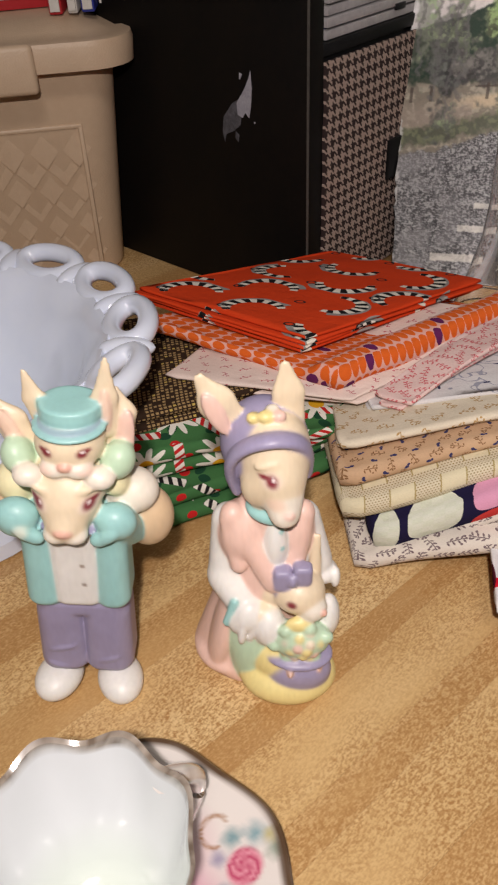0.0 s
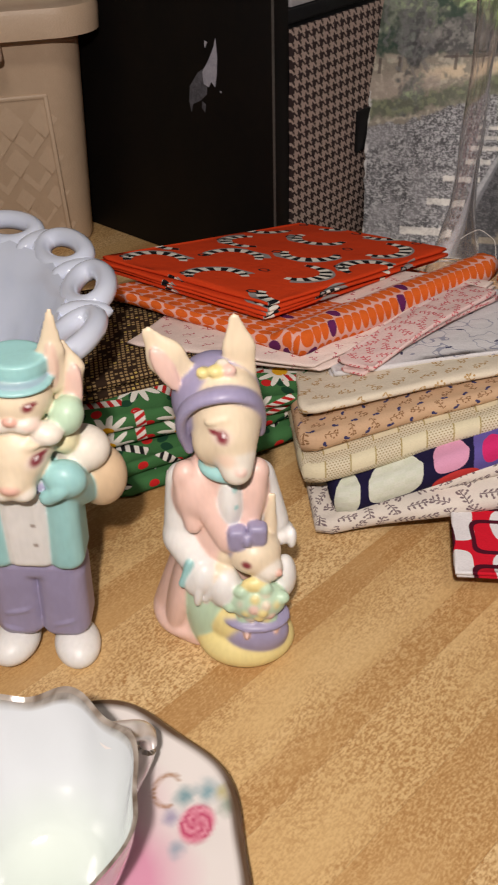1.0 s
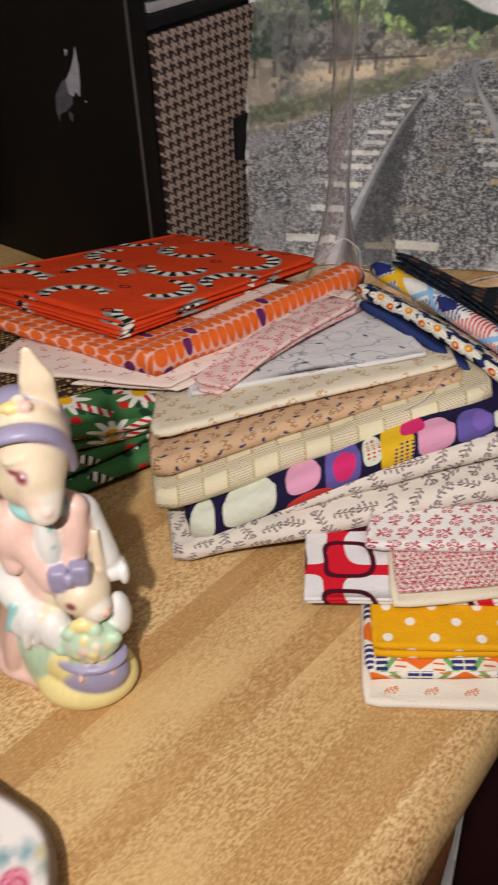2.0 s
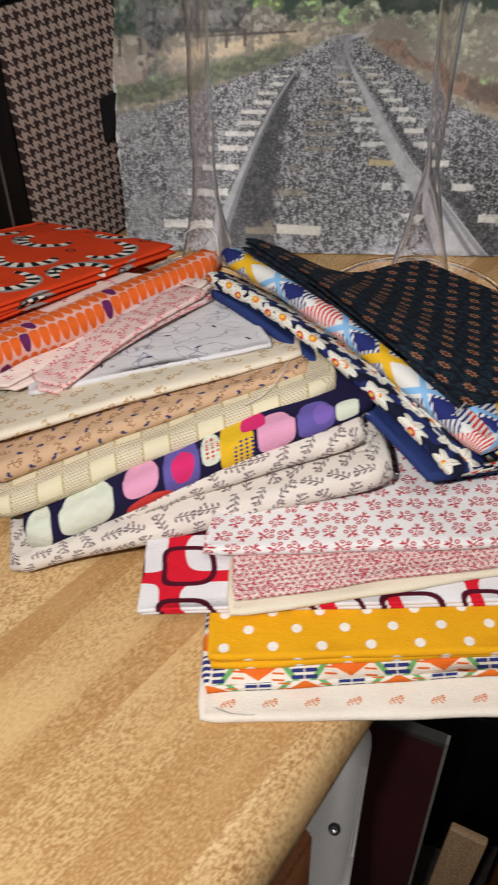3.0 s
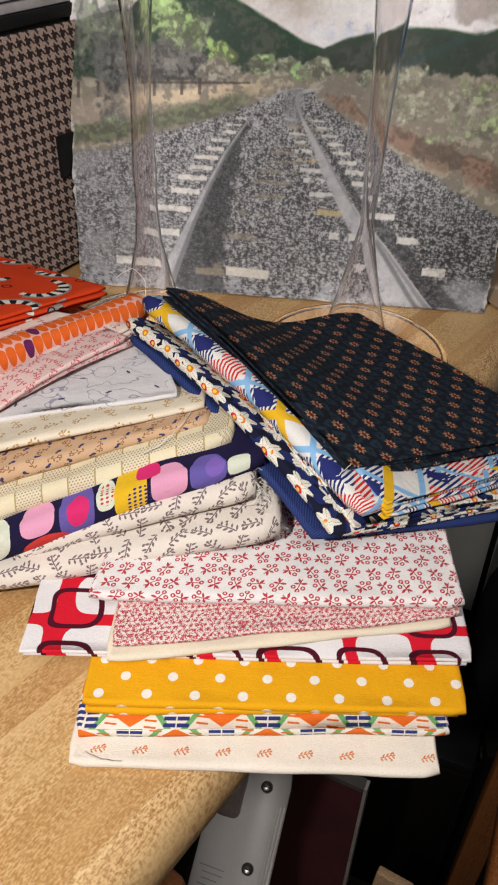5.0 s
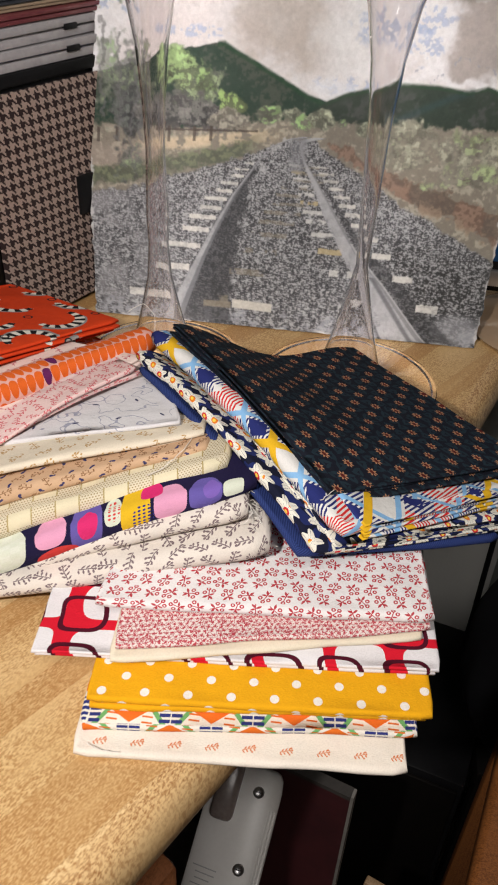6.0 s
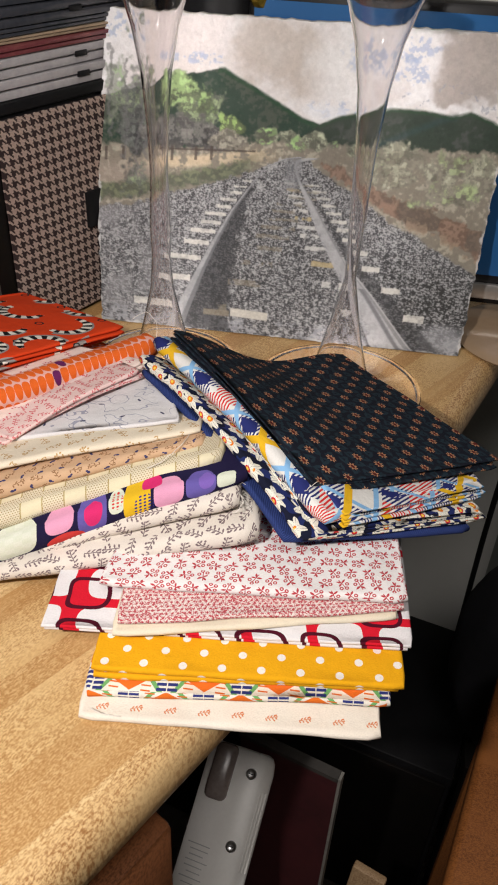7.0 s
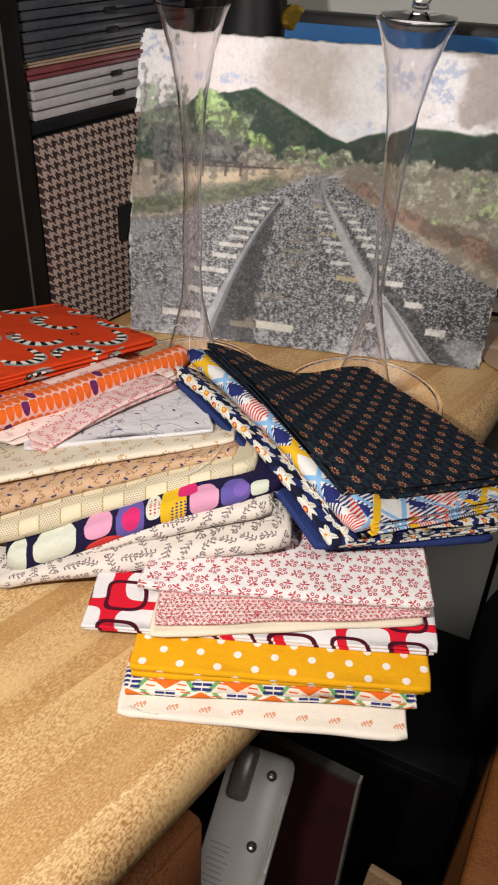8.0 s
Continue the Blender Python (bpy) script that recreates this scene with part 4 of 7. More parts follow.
part("panel", bm, M["panel_edge"], painting, "worn pale panel board with ragged edges", smooth=False)


# ---- folded cloth ----
def folded(name, label, corners, th, layers, mat, seed, bend=None, wrinkle=0.0005, uneven=0.0012, group="folded fabric stacks", spin=False):
    """A folded piece of cotton, one mesh for each fold. corners: bottom corners in order round the piece; th: thickness at the
    first and second edge ends, or a function of the place on the piece."""
    if isinstance(th, tuple):
        thick = lambda a, b: th[0] * (1 - a) + th[1] * a
    elif callable(th):
        thick = th
    else:
        thick = lambda a, b: th
    if layers == 1:
        return tagged(fold_mesh(name, corners, lambda a, b: 0.0, thick, mat, seed, bend, wrinkle, uneven, spin), label, "fabric", group)
    c = sum((Vector(q) for q in corners), Vector()) / 4
    thing = empty(name, Matrix.Translation((c.x, c.y, min(q[2] for q in corners))), label, "fabric", group)
    rs = random.Random(seed)
    mid = (Vector(corners[0]) + Vector(corners[2])) / 2
    for k in range(layers):
        qs = []
        for q in corners:
            d = Vector(q) - mid
            d.z = 0
            d.normalize()
            s = Vector((-d.y, d.x, 0))
            qs.append(Vector(q) + d * rs.uniform(-1.3, 0.5) * uneven + s * rs.uniform(-1, 1) * uneven)
        ob = fold_mesh("fold", qs, lambda a, b, k=k: thick(a, b) * k / layers, lambda a, b: thick(a, b) / layers, mat, seed * 10 + k, bend, wrinkle if k == layers - 1 else wrinkle * 0.35, uneven * 0.6, spin)
        ob.parent = thing
        ob.matrix_parent_inverse = thing.matrix_world.inverted()
    return thing


def fold_mesh(name, corners, under, thick, mat, seed, bend, wrinkle, uneven, spin):
    layers = 1
    p = [Vector(c) for c in corners]
    t0 = thick(0.5, 0.5)
    LU, LV = (p[1] - p[0]).length, (p[3] - p[0]).length
    nu, nv = max(14, int(LU / 0.0035)), max(12, int(LV / 0.0045))
    rs = random.Random(seed)
    off = Vector((rs.random() * 50, rs.random() * 50, 0))

    def at(a, b):
        q = (p[0] * (1 - a) + p[1] * a) * (1 - b) + (p[3] * (1 - a) + p[2] * a) * b
        if bend:
            q = q + Vector((0, 0, bend(a, b)))
        q = q + Vector((0, 0, under(a, b)))
        return q, thick(a, b)

    def outward(a, b, side):
        e = 0.01
        c = at(0.5, 0.5)[0]
        if side in (0, 2):
            d = at(min(1, a + e), b)[0] - at(max(0, a - e), b)[0]
        else:
            d = at(a, min(1, b + e))[0] - at(a, max(0, b - e))[0]
        n = Vector((d.y, -d.x, 0)).normalized()
        return n if n.dot(at(a, b)[0] - c) > 0 else -n

    bm = bmesh.new()
    uvl = bm.loops.layers.uv.new("UVMap")
    uvs = {}

    def vert(co, uv):
        w = bm.verts.new(co)
        uvs[w] = (uv[1], uv[0]) if spin else uv
        return w

    def wr(a, b, k):
        q = Vector((a * LU * 38, b * LV * 38, k * 7.0)) + off
        return noise.noise(q) * wrinkle + noise.noise(q * 2.7) * wrinkle * 0.4

    top, bot = [], []
    for j in range(nv + 1):
        rt, rb = [], []
        for i in range(nu + 1):
            a, b = i / nu, j / nv
            q, t = at(a, b)
            puff = 1 - 0.12 * max(abs(2 * a - 1), abs(2 * b - 1)) ** 6
            rt.append(vert(q + Vector((0, 0, t * puff + wr(a, b, 1))), (a * LU, b * LV)))
            rb.append(vert(q + Vector((0, 0, 0.0002 + abs(wr(a, b, 2)) * 0.3)), (a * LU, b * LV)))
        top.append(rt)
        bot.append(rb)
    loop = [(i, 0, 0) for i in range(nu)] + [(nu, j, 1) for j in range(nv)] + [(i, nv, 2) for i in range(nu, 0, -1)] + [(0, j, 3) for j in range(nv, 0, -1)]
    shifts = [[rs.uniform(-uneven, uneven) for _ in range(4)] for _ in range(layers)]
    rows = []
    steps = 7
    for k in range(layers):
        for s in range(steps):
            if s == 0 and k:
                continue
            w = math.pi * (s / (steps - 1))
            rows.append((k, (k + (1 - math.cos(w)) / 2) / layers, math.sin(w)))
    rows = rows[::-1][1:-1]
    prev = [top[j][i] for i, j, _ in loop]
    first = prev
    done = 0.0
    corner_dirs = {}
    for r, (k, h, bulge) in enumerate(rows):
        done += t0 / max(1, len(rows)) * 1.6
        cur = []
        for n_, (i, j, side) in enumerate(loop):
            a, b = i / nu, j / nv
            q, t = at(a, b)
            n = outward(a, b, side)
            corner = (i in (0, nu)) and (j in (0, nv))
            sh = shifts[k][side]
            if corner:
                other = (side - 1) % 4
                n = n + outward(a, b, other)
                n.normalize()
                sh = (sh + shifts[k][other]) / 2
            wave = noise.noise(Vector((n_ * 0.11, k * 3.1, seed))) * uneven
            radius = min(0.5 * t / layers, 0.006) + 0.0002
            q = q + n * (bulge * radius + (sh + wave) * min(1, 0.3 + bulge))
            q.z += t * h + noise.noise(Vector((n_ * 0.09, k * 1.7, seed + 9))) * t / layers * 0.16
            uv = (a * LU + (n.x * 0 + (1 if side == 1 else -1 if side == 3 else 0)) * done, b * LV + (-1 if side == 0 else 1 if side == 2 else 0) * done)
            cur.append(vert(q, uv))
        m = len(loop)
        for x in range(m):
            y = (x + 1) % m
            bm.faces.new((prev[x], cur[x], cur[y], prev[y]))
        prev = cur
    last = [bot[j][i] for i, j, _ in loop]
    m = len(loop)
    for x in range(m):
        y = (x + 1) % m
        bm.faces.new((prev[x], last[x], last[y], prev[y]))
    for j in range(nv):
        for i in range(nu):
            bm.faces.new((top[j][i], top[j][i + 1], top[j + 1][i + 1], top[j + 1][i]))
            bm.faces.new((bot[j][i], bot[j + 1][i], bot[j + 1][i + 1], bot[j][i + 1]))
    for f in bm.faces:
        for lp in f.loops:
            lp[uvl].uv = uvs[lp.vert]
    me = bpy.data.meshes.new(name)
    bm.to_mesh(me)
    bm.free()
    me.materials.append(mat)
    me.shade_smooth()
    return new(name, me)


def hump(x, a, b):
    k = max(0.0, min(1.0, (x - a) / (b - a)))
    return k * k * (3 - 2 * k)


def quad(z, *xy):
    zs = z if isinstance(z, tuple) else (z,) * 4
    return [(x, y, q) for (x, y), q in zip(xy, zs)]


# front stack, over the desk's edge
folded("folded_fabric", "folded white cotton with orange sprigs, bottom of a stack", quad((0.7508, 0.7475, 0.7508, 0.7508), (0.2055, 0.279), (0.3212, 0.2955), (0.312, 0.388), (0.196, 0.372)), 0.0042, 1, C["orange_sprig"], 1)
folded("folded_fabric", "folded cotton with orange, green and navy geometric print", quad(0.7548, (0.2065, 0.286), (0.324, 0.3055), (0.315, 0.395), (0.198, 0.376)), 0.0042, 1, C["geometric"], 2)
folded("folded_fabric", "folded yellow cotton with white polka dots", quad(0.7588, (0.2055, 0.2915), (0.327, 0.3095), (0.317, 0.395), (0.197, 0.376)), 0.0076, 2, C["yellow_dots"], 3, uneven=0.0016)
folded("folded_fabric", "folded red cotton with white and brown rounded squares", quad(0.7666, (0.181, 0.304), (0.3305, 0.3255), (0.322, 0.405), (0.173, 0.395)), 0.0045, 2, C["red_squares"], 4)
folded("folded_fabric", "folded plain cream cotton with a thick edge", quad(0.7713, (0.2122, 0.3055), (0.322, 0.3375), (0.317, 0.40), (0.204, 0.388)), 0.0032, 1, C["cream"], 5)
folded("folded_fabric", "folded cotton with a dense tiny red print", quad(0.7746, (0.2132, 0.3085), (0.3262, 0.3395), (0.318, 0.402), (0.205, 0.388)), 0.0034, 1, C["dense_red"], 6)
folded("folded_fabric", "folded white cotton with small red flower sprigs", quad(0.7782, (0.2012, 0.3245), (0.3258, 0.3415), (0.3165, 0.41), (0.206, 0.395)), 0.0052, 1, C["red_floral"], 7, wrinkle=0.0009)

# middle stack, propped on the front one
def along(*zs):
    """A thickness that glides along the front edge through even steps."""
    def f(a, b):
        k = a * (len(zs) - 1)
        i = min(int(k), len(zs) - 2)
        return zs[i] + (zs[i + 1] - zs[i]) * (k - i)
    return f


floral = empty("folded_fabric", pose(0.19, 0.38, 0.7508), "folded off-white cotton with grey brown leaf sprigs and a frayed end", "fabric", "folded fabric stacks")
for corners, th, seed in ((quad((0.7508, 0.788, 0.786, 0.7512), (0.1267, 0.3345), (0.2565, 0.3545), (0.245, 0.43), (0.108, 0.395)), along(0.0085, 0.0105, 0.0115, 0.0125), 11),
                          (quad((0.7605, 0.8005, 0.797, 0.7605), (0.146, 0.343), (0.2475, 0.3605), (0.238, 0.43), (0.12, 0.395)), along(0.001, 0.009, 0.0105, 0.0095), 10)):
    ob = fold_mesh("fold", corners, lambda a, b: 0.0, th, C["grey_floral"], seed, lambda a, b: 0.0012 * 4 * a * (1 - a), 0.0009, 0.0018, False)
    ob.parent = floral
    ob.matrix_parent_inverse = floral.matrix_world.inverted()
# frayed threads along its cut end
fr = random.Random(41)
for k in range(34):
    f = fr.random()
    start = Vector((0.2585, 0.3555, 0.7905)).lerp(Vector((0.2495, 0.361, 0.8085)), f) + Vector((0.0, fr.uniform(-0.001, 0.006), fr.uniform(-0.003, 0.002)))
    tip = start + Vector((fr.uniform(0.001, 0.0065), fr.uniform(-0.005, 0.001), fr.uniform(-0.006, 0.002)))
    mid = (start + tip) / 2 + Vector((fr.uniform(-0.001, 0.001), fr.uniform(-0.001, 0.001), fr.uniform(0.0, 0.002)))
    ob = part("frayed_thread", tube([start, (start + mid) / 2, mid, (mid + tip) / 2, tip], 0.00013, 4), M["thread"], floral)
    ob.matrix_parent_inverse = floral.matrix_world.inverted()
folded("folded_fabric", "folded navy cotton with large pink, yellow and cream circles", quad((0.7575, 0.809, 0.804, 0.762), (0.134, 0.3405), (0.2505, 0.368), (0.236, 0.44), (0.113, 0.40)), along(0.0155, 0.017, 0.0172, 0.0145, 0.0075), 1, C["navy_shapes"], 12, None, 0.0007)
folded("folded_fabric", "thin green cotton showing under a cream one", quad((0.7825, 0.7985, 0.795, 0.775), (0.165, 0.3555), (0.205, 0.3655), (0.205, 0.44), (0.15, 0.42)), 0.0035, 1, C["green_plain"], 17, None, 0.0006)
folded("folded_fabric", "folded cream cotton with a fine lace-like dot print", quad((0.7685, 0.8095, 0.798, 0.762), (0.1195, 0.3445), (0.236, 0.376), (0.225, 0.445), (0.098, 0.41)), along(0.0115, 0.0125, 0.0118, 0.009), 1, C["lace"], 13, lambda a, b: -0.001 * 4 * a * (1 - a), 0.0009)
folded("folded_fabric", "folded peach cotton with tiny navy and brown sprigs", quad((0.7785, 0.8125, 0.799, 0.768), (0.1165, 0.352), (0.2275, 0.3825), (0.218, 0.448), (0.097, 0.415)), along(0.0105, 0.0085, 0.0065, 0.005), 1, C["peach"], 14, lambda a, b: 0.0015 * 4 * a * (1 - a), 0.001)
folded("folded_fabric", "folded cream cotton with tan flower sprigs", quad((0.787, 0.8135, 0.7995, 0.773), (0.1135, 0.3635), (0.2285, 0.3895), (0.218, 0.45), (0.097, 0.42)), along(0.0088, 0.008, 0.0065, 0.0052), 2, C["cream_floral"], 15, lambda a, b: 0.001 * 4 * a * (1 - a), 0.001, 0.0028)
folded("folded_fabric", "folded white cotton with faint grey scribbles", quad((0.7905, 0.8135, 0.8055, 0.781), (0.121, 0.3835), (0.2165, 0.3950), (0.1915, 0.449), (0.103, 0.45)), along(0.0062, 0.0055, 0.005), 2, C["scribble"], 16, None, 0.0012, 0.002)

# stack beside the bookcase
folded("folded_fabric", "folded green cotton with zebra-striped ribbons, bottom of a stack", quad(0.7508, (0.034, 0.334), (0.104, 0.389), (0.05, 0.47), (-0.03, 0.41)), 0.0175, 2, C["green_stripe"], 21, lambda a, b: 0.006 * a * a, wrinkle=0.001, uneven=0.003)
folded("folded_fabric", "folded green cotton with white daisies and red dots", quad((0.7685, 0.7755, 0.773, 0.7685), (0.020, 0.341), (0.121, 0.3905), (0.075, 0.47), (-0.02, 0.42)), along(0.0185, 0.017, 0.0125), 2, C["green_daisy"], 22, lambda a, b: 0.0015 * math.sin(6 * a), 0.001, 0.003)
folded("folded_fabric", "folded dark brown cotton with a tan check", quad((0.787, 0.788, 0.786, 0.787), (0.0155, 0.354), (0.080, 0.398), (0.05, 0.47), (-0.02, 0.43)), 0.0095, 2, C["brown_check"], 23)
folded("folded_fabric", "folded pale pink cotton with dark red sprigs", quad((0.794, 0.7915, 0.8085, 0.785), (0.026, 0.390), (0.112, 0.3895), (0.187, 0.444), (0.06, 0.50)), along(0.0065, 0.007, 0.006), 3, C["pink_sprig"], 24, wrinkle=0.001, uneven=0.0035)
folded("folded_fabric", "crumpled pink cotton with red vine print", quad((0.7965, 0.7975, 0.8115, 0.8085), (0.122, 0.3875), (0.1365, 0.3825), (0.188, 0.4335), (0.172, 0.4445)), along(0.0045, 0.0055), 2, C["pink_vine"], 25, lambda a, b: 0.003 * math.sin(math.pi * b), wrinkle=0.0016, uneven=0.003)
folded("folded_fabric", "rolled orange cotton with pink ground and orange drops", quad((0.8005, 0.7975, 0.8045, 0.785), (0.008, 0.420), (0.1045, 0.3935), (0.181, 0.465), (0.09, 0.53)), lambda a, b: 0.0075 + 0.0065 * hump(a, 0.84, 0.95), 1, C["orange_drops"], 26, lambda a, b: -0.009 * b * (1 - hump(a, 0.75, 0.96)), wrinkle=0.0007, uneven=0.002, spin=True)
folded("folded_fabric", "folded red orange cotton with black and white striped ribbons", quad((0.8075, 0.8075, 0.8045, 0.785), (-0.006, 0.437), (0.0868, 0.405), (0.1605, 0.482), (0.074, 0.545)), 0.0078, 4, C["red_ribbon"], 27, wrinkle=0.0007, uneven=0.0022)

# dark stack lying over the others
def draped(lift):
    """Sinks in the middle of the far side, rises over the pile below the first side."""
    return lambda a, b: -0.011 * (1 - a) * math.sin(math.pi * b) ** 2 + lift * 4 * a * (1 - a) * (1 - b) ** 2


folded("folded_fabric", "folded dark blue twill cotton under a plaid piece", quad((0.8130, 0.7965, 0.779, 0.762), (0.1890, 0.4330), (0.2735, 0.3478), (0.353, 0.390), (0.28, 0.495)), 0.0048, 1, C["navy_twill"], 31, draped(0.0065), uneven=0.0012)


def roll_with_folds(label, corners, th, sheets, mat, seed, uneven, lift):
    """A folded piece with one smooth round edge along the first side and the stacked fold ends along the second."""
    q = [Vector(c) for c in corners]
    back = (q[1] - q[0]).normalized() * 0.002
    thing = folded("folded_fabric", label, [q[0], q[1] - back * 0.3, q[2] - back * 2.5, q[3]], th, 1, mat, seed, draped(lift), 0.0006, 0.0012)
    inward = (q[3] - q[0]).normalized()
    ahead = (q[1] - q[0]).normalized()
    rs = random.Random(seed)
    for k in range(sheets):
        d = rs.uniform(0.0006, 0.0028)
        e = rs.uniform(-0.004, 0.0015)
        side = (q[2] - q[1]).normalized()
        cs = [q[0] + inward * 0.01 + ahead * 0.05, q[1] + side * 0.006 + ahead * (d + 0.0015), q[2] + side * e + ahead * d, q[3] - inward * 0.012 + ahead * 0.02]
        low = lambda a, b, k=k: (th[0] * (1 - a) + th[1] * a) * (k + 0.1) / sheets
        thin = lambda a, b: (th[0] * (1 - a) + th[1] * a) * 0.86 / sheets
        ob = fold_mesh("fold", cs, low, thin, mat, seed * 10 + k, draped(lift), 0.0004, uneven, k % 2 == 1)
        ob.parent = thing
        ob.matrix_parent_inverse = thing.matrix_world.inverted()
    return thing


roll_with_folds("folded navy cotton with white flowers and orange centres", quad((0.8178, 0.8005, 0.784, 0.767), (0.1885, 0.4355), (0.2802, 0.3462), (0.3585, 0.394), (0.28, 0.50)), (0.0066, 0.0058), 3, C["navy_floral"], 32, 0.0014, 0.008)
roll_with_folds("folded blue, red and yellow plaid cotton", quad((0.8228, 0.806, 0.789, 0.772), (0.1955, 0.4438), (0.2898, 0.3515), (0.3575, 0.405), (0.28, 0.508)), (0.0085, 0.0085), 5, C["plaid"], 33, 0.0012, 0.0055)
folded("folded_fabric", "folded navy calico cotton with small orange flowers", quad((0.8305, 0.8138, 0.798, 0.7795), (0.1998, 0.4435), (0.2828, 0.3605), (0.364, 0.4175), (0.284, 0.5275)), 0.0048, 3, C["navy_calico"], 34, draped(0.003), 0.0008, 0.0016)


# loose threads at the cut edges


def thread(points, seed):
    rs = random.Random(seed)
    pts = [Vector(p) for p in points]
    fine_pts = []
    for a, b in zip(pts, pts[1:]):
        for k in range(6):
            fine_pts.append(a.lerp(b, k / 6) + Vector([rs.uniform(-0.0005, 0.0005) for _ in range(3)]))
    fine_pts.append(pts[-1])
    for _ in range(2):
        fine_pts = [fine_pts[0]] + [(p + q * 2 + r) / 4 for p, q, r in zip(fine_pts, fine_pts[1:], fine_pts[2:])] + [fine_pts[-1]]
    tagged(link("loose_thread", tube(fine_pts, 0.00016, 5), M["thread"]), "loose white cotton thread at a cut cloth edge", "thread", "loose threads")


thread([(0.2235, 0.3855, 0.8165), (0.2215, 0.377, 0.8172), (0.2185, 0.371, 0.8155), (0.214, 0.368, 0.812), (0.209, 0.3655, 0.8105)], 1)
thread([(0.249, 0.3655, 0.8035), (0.252, 0.362, 0.806), (0.2535, 0.3575, 0.8055), (0.2515, 0.355, 0.802), (0.2485, 0.356, 0.8)], 2)
thread([(0.2545, 0.355, 0.8005), (0.2585, 0.3525, 0.7985), (0.2605, 0.352, 0.794), (0.2615, 0.353, 0.789)], 3)
thread([(0.255, 0.3555, 0.799), (0.26, 0.355, 0.795), (0.262, 0.3565, 0.790)], 4)
thread([(0.2835, 0.361, 0.8195), (0.281, 0.357, 0.82), (0.2785, 0.3575, 0.8165), (0.277, 0.3595, 0.8145)], 5)
thread([(0.208, 0.2795, 0.7562), (0.2145, 0.2775, 0.7568), (0.2205, 0.2785, 0.756)], 6)
thread([(0.186, 0.4665, 0.815), (0.184, 0.474, 0.822), (0.176, 0.482, 0.824), (0.168, 0.481, 0.818)], 7)


# ---- bookcase, cloth bin and discs ----
BD, BS = Vector((0.434, 0.901, 0)).normalized(), Vector((-0.901, 0.434, 0)).normalized()
BC = Matrix(((BD.x, BS.x, 0, 0.0605), (BD.y, BS.y, 0, 0.5385), (0, 0, 1, T + 0.0006), (0, 0, 0, 1)))
case = empty("bookcase", BC, "small black melamine bookcase standing on the desk", "bookcase")
part("side_panel", box(0.0145, 0.2, 0.40, (0.00725, 0.1, 0), 0.0006), M["black_board"], case)
part("side_panel", box(0.0145, 0.2, 0.40, (0.1905, 0.1, 0), 0.0006), M["black_board"], case)
part("top_panel", box(0.1615, 0.2, 0.015, (0.09725, 0.1, 0.385), 0.0006), M["black_board"], case)
part("back_panel", box(0.1615, 0.006, 0.385, (0.09725, 0.197, 0.0)), M["black_board"], case)
part("edge_band", box(0.0012, 0.0008, 0.399, (0.0006, -0.0004, 0.0005)), M["black_edge"], case, "pale edge line")


def ragged(points, seed, size, thick=0.0003):
    bm = bmesh.new()
    rs = random.Random(seed)
    a = [bm.verts.new((0, x + rs.uniform(-size, size), z + rs.uniform(-size, size))) for x, z in points]
    b = [bm.verts.new((-thick, w.co.y, w.co.z)) for w in a]
    bm.faces.new(b)
    for i in range(len(a)):
        j = (i + 1) % len(a)
        bm.faces.new((a[i], a[j], b[j], b[i]))
    bmesh.ops.recalc_face_normals(bm, faces=bm.faces)
    return bm


scrap = [(0.0385, 0.138), (0.041, 0.135), (0.043, 0.129), (0.0455, 0.126), (0.05, 0.12), (0.0495, 0.114), (0.046, 0.1125), (0.0435, 0.115), (0.0405, 0.113), (0.0395, 0.12), (0.039, 0.13)]
part("paper_scrap", ragged(scrap, 2, 0.0006), M["paper_scrap"], case, "torn scrap of white paper label")
part("glue_trace", ragged([(0.046, 0.124), (0.054, 0.119), (0.0605, 0.112), (0.0635, 0.101), (0.0615, 0.097), (0.058, 0.101), (0.052, 0.104), (0.0475, 0.109)], 3, 0.0014, 0.0002), M["paper_trace"], case, "grey glue trace of a torn label")
part("glue_trace", ragged([(0.0455, 0.1365), (0.0475, 0.137), (0.048, 0.1335), (0.0465, 0.1325)], 4, 0.0006, 0.0002), M["paper_scrap"], case)
part("glue_trace", ragged([(0.0365, 0.1115), (0.0375, 0.1118), (0.0374, 0.1105), (0.0366, 0.1103)], 4, 0.0002, 0.0002), M["paper_scrap"], case)
part("glue_trace", ragged([(0.049, 0.102), (0.0515, 0.1035), (0.052, 0.0995), (0.0505, 0.098)], 5, 0.0005, 0.0002), M["paper_trace"], case)

bin_m = BC @ Matrix.Translation((0.0155, 0.002, 0.0))
cube = empty("fabric_storage_box", bin_m, "black storage box with a houndstooth cloth front in the bookcase", "storage box")
BW, BH = 0.158, 0.1525
part("body", box(BW, 0.185, BH - 0.006, (BW / 2, 0.096, 0.0), 0.002), M["black_plastic"], cube)
bm = bmesh.new()
uvl = bm.loops.layers.uv.new("UVMap")
NX, NZ = 26, 26
gv = [[bm.verts.new((BW * i / NX, -0.0015 - 0.0018 * math.sin(math.pi * i / NX) * math.sin(math.pi * j / NZ) + 0.0006 * noise.noise(Vector((i * 0.3, j * 0.3, 0))), 0.004 + (BH - 0.012) * j / NZ)) for i in range(NX + 1)] for j in range(NZ + 1)]
for j in range(NZ):
    for i in range(NX):
        f = bm.faces.new((gv[j][i], gv[j][i + 1], gv[j + 1][i + 1], gv[j + 1][i]))
        for lp in f.loops:
            lp[uvl].uv = (lp.vert.co.x, lp.vert.co.z)
ext = bmesh.ops.extrude_face_region(bm, geom=bm.faces[:])
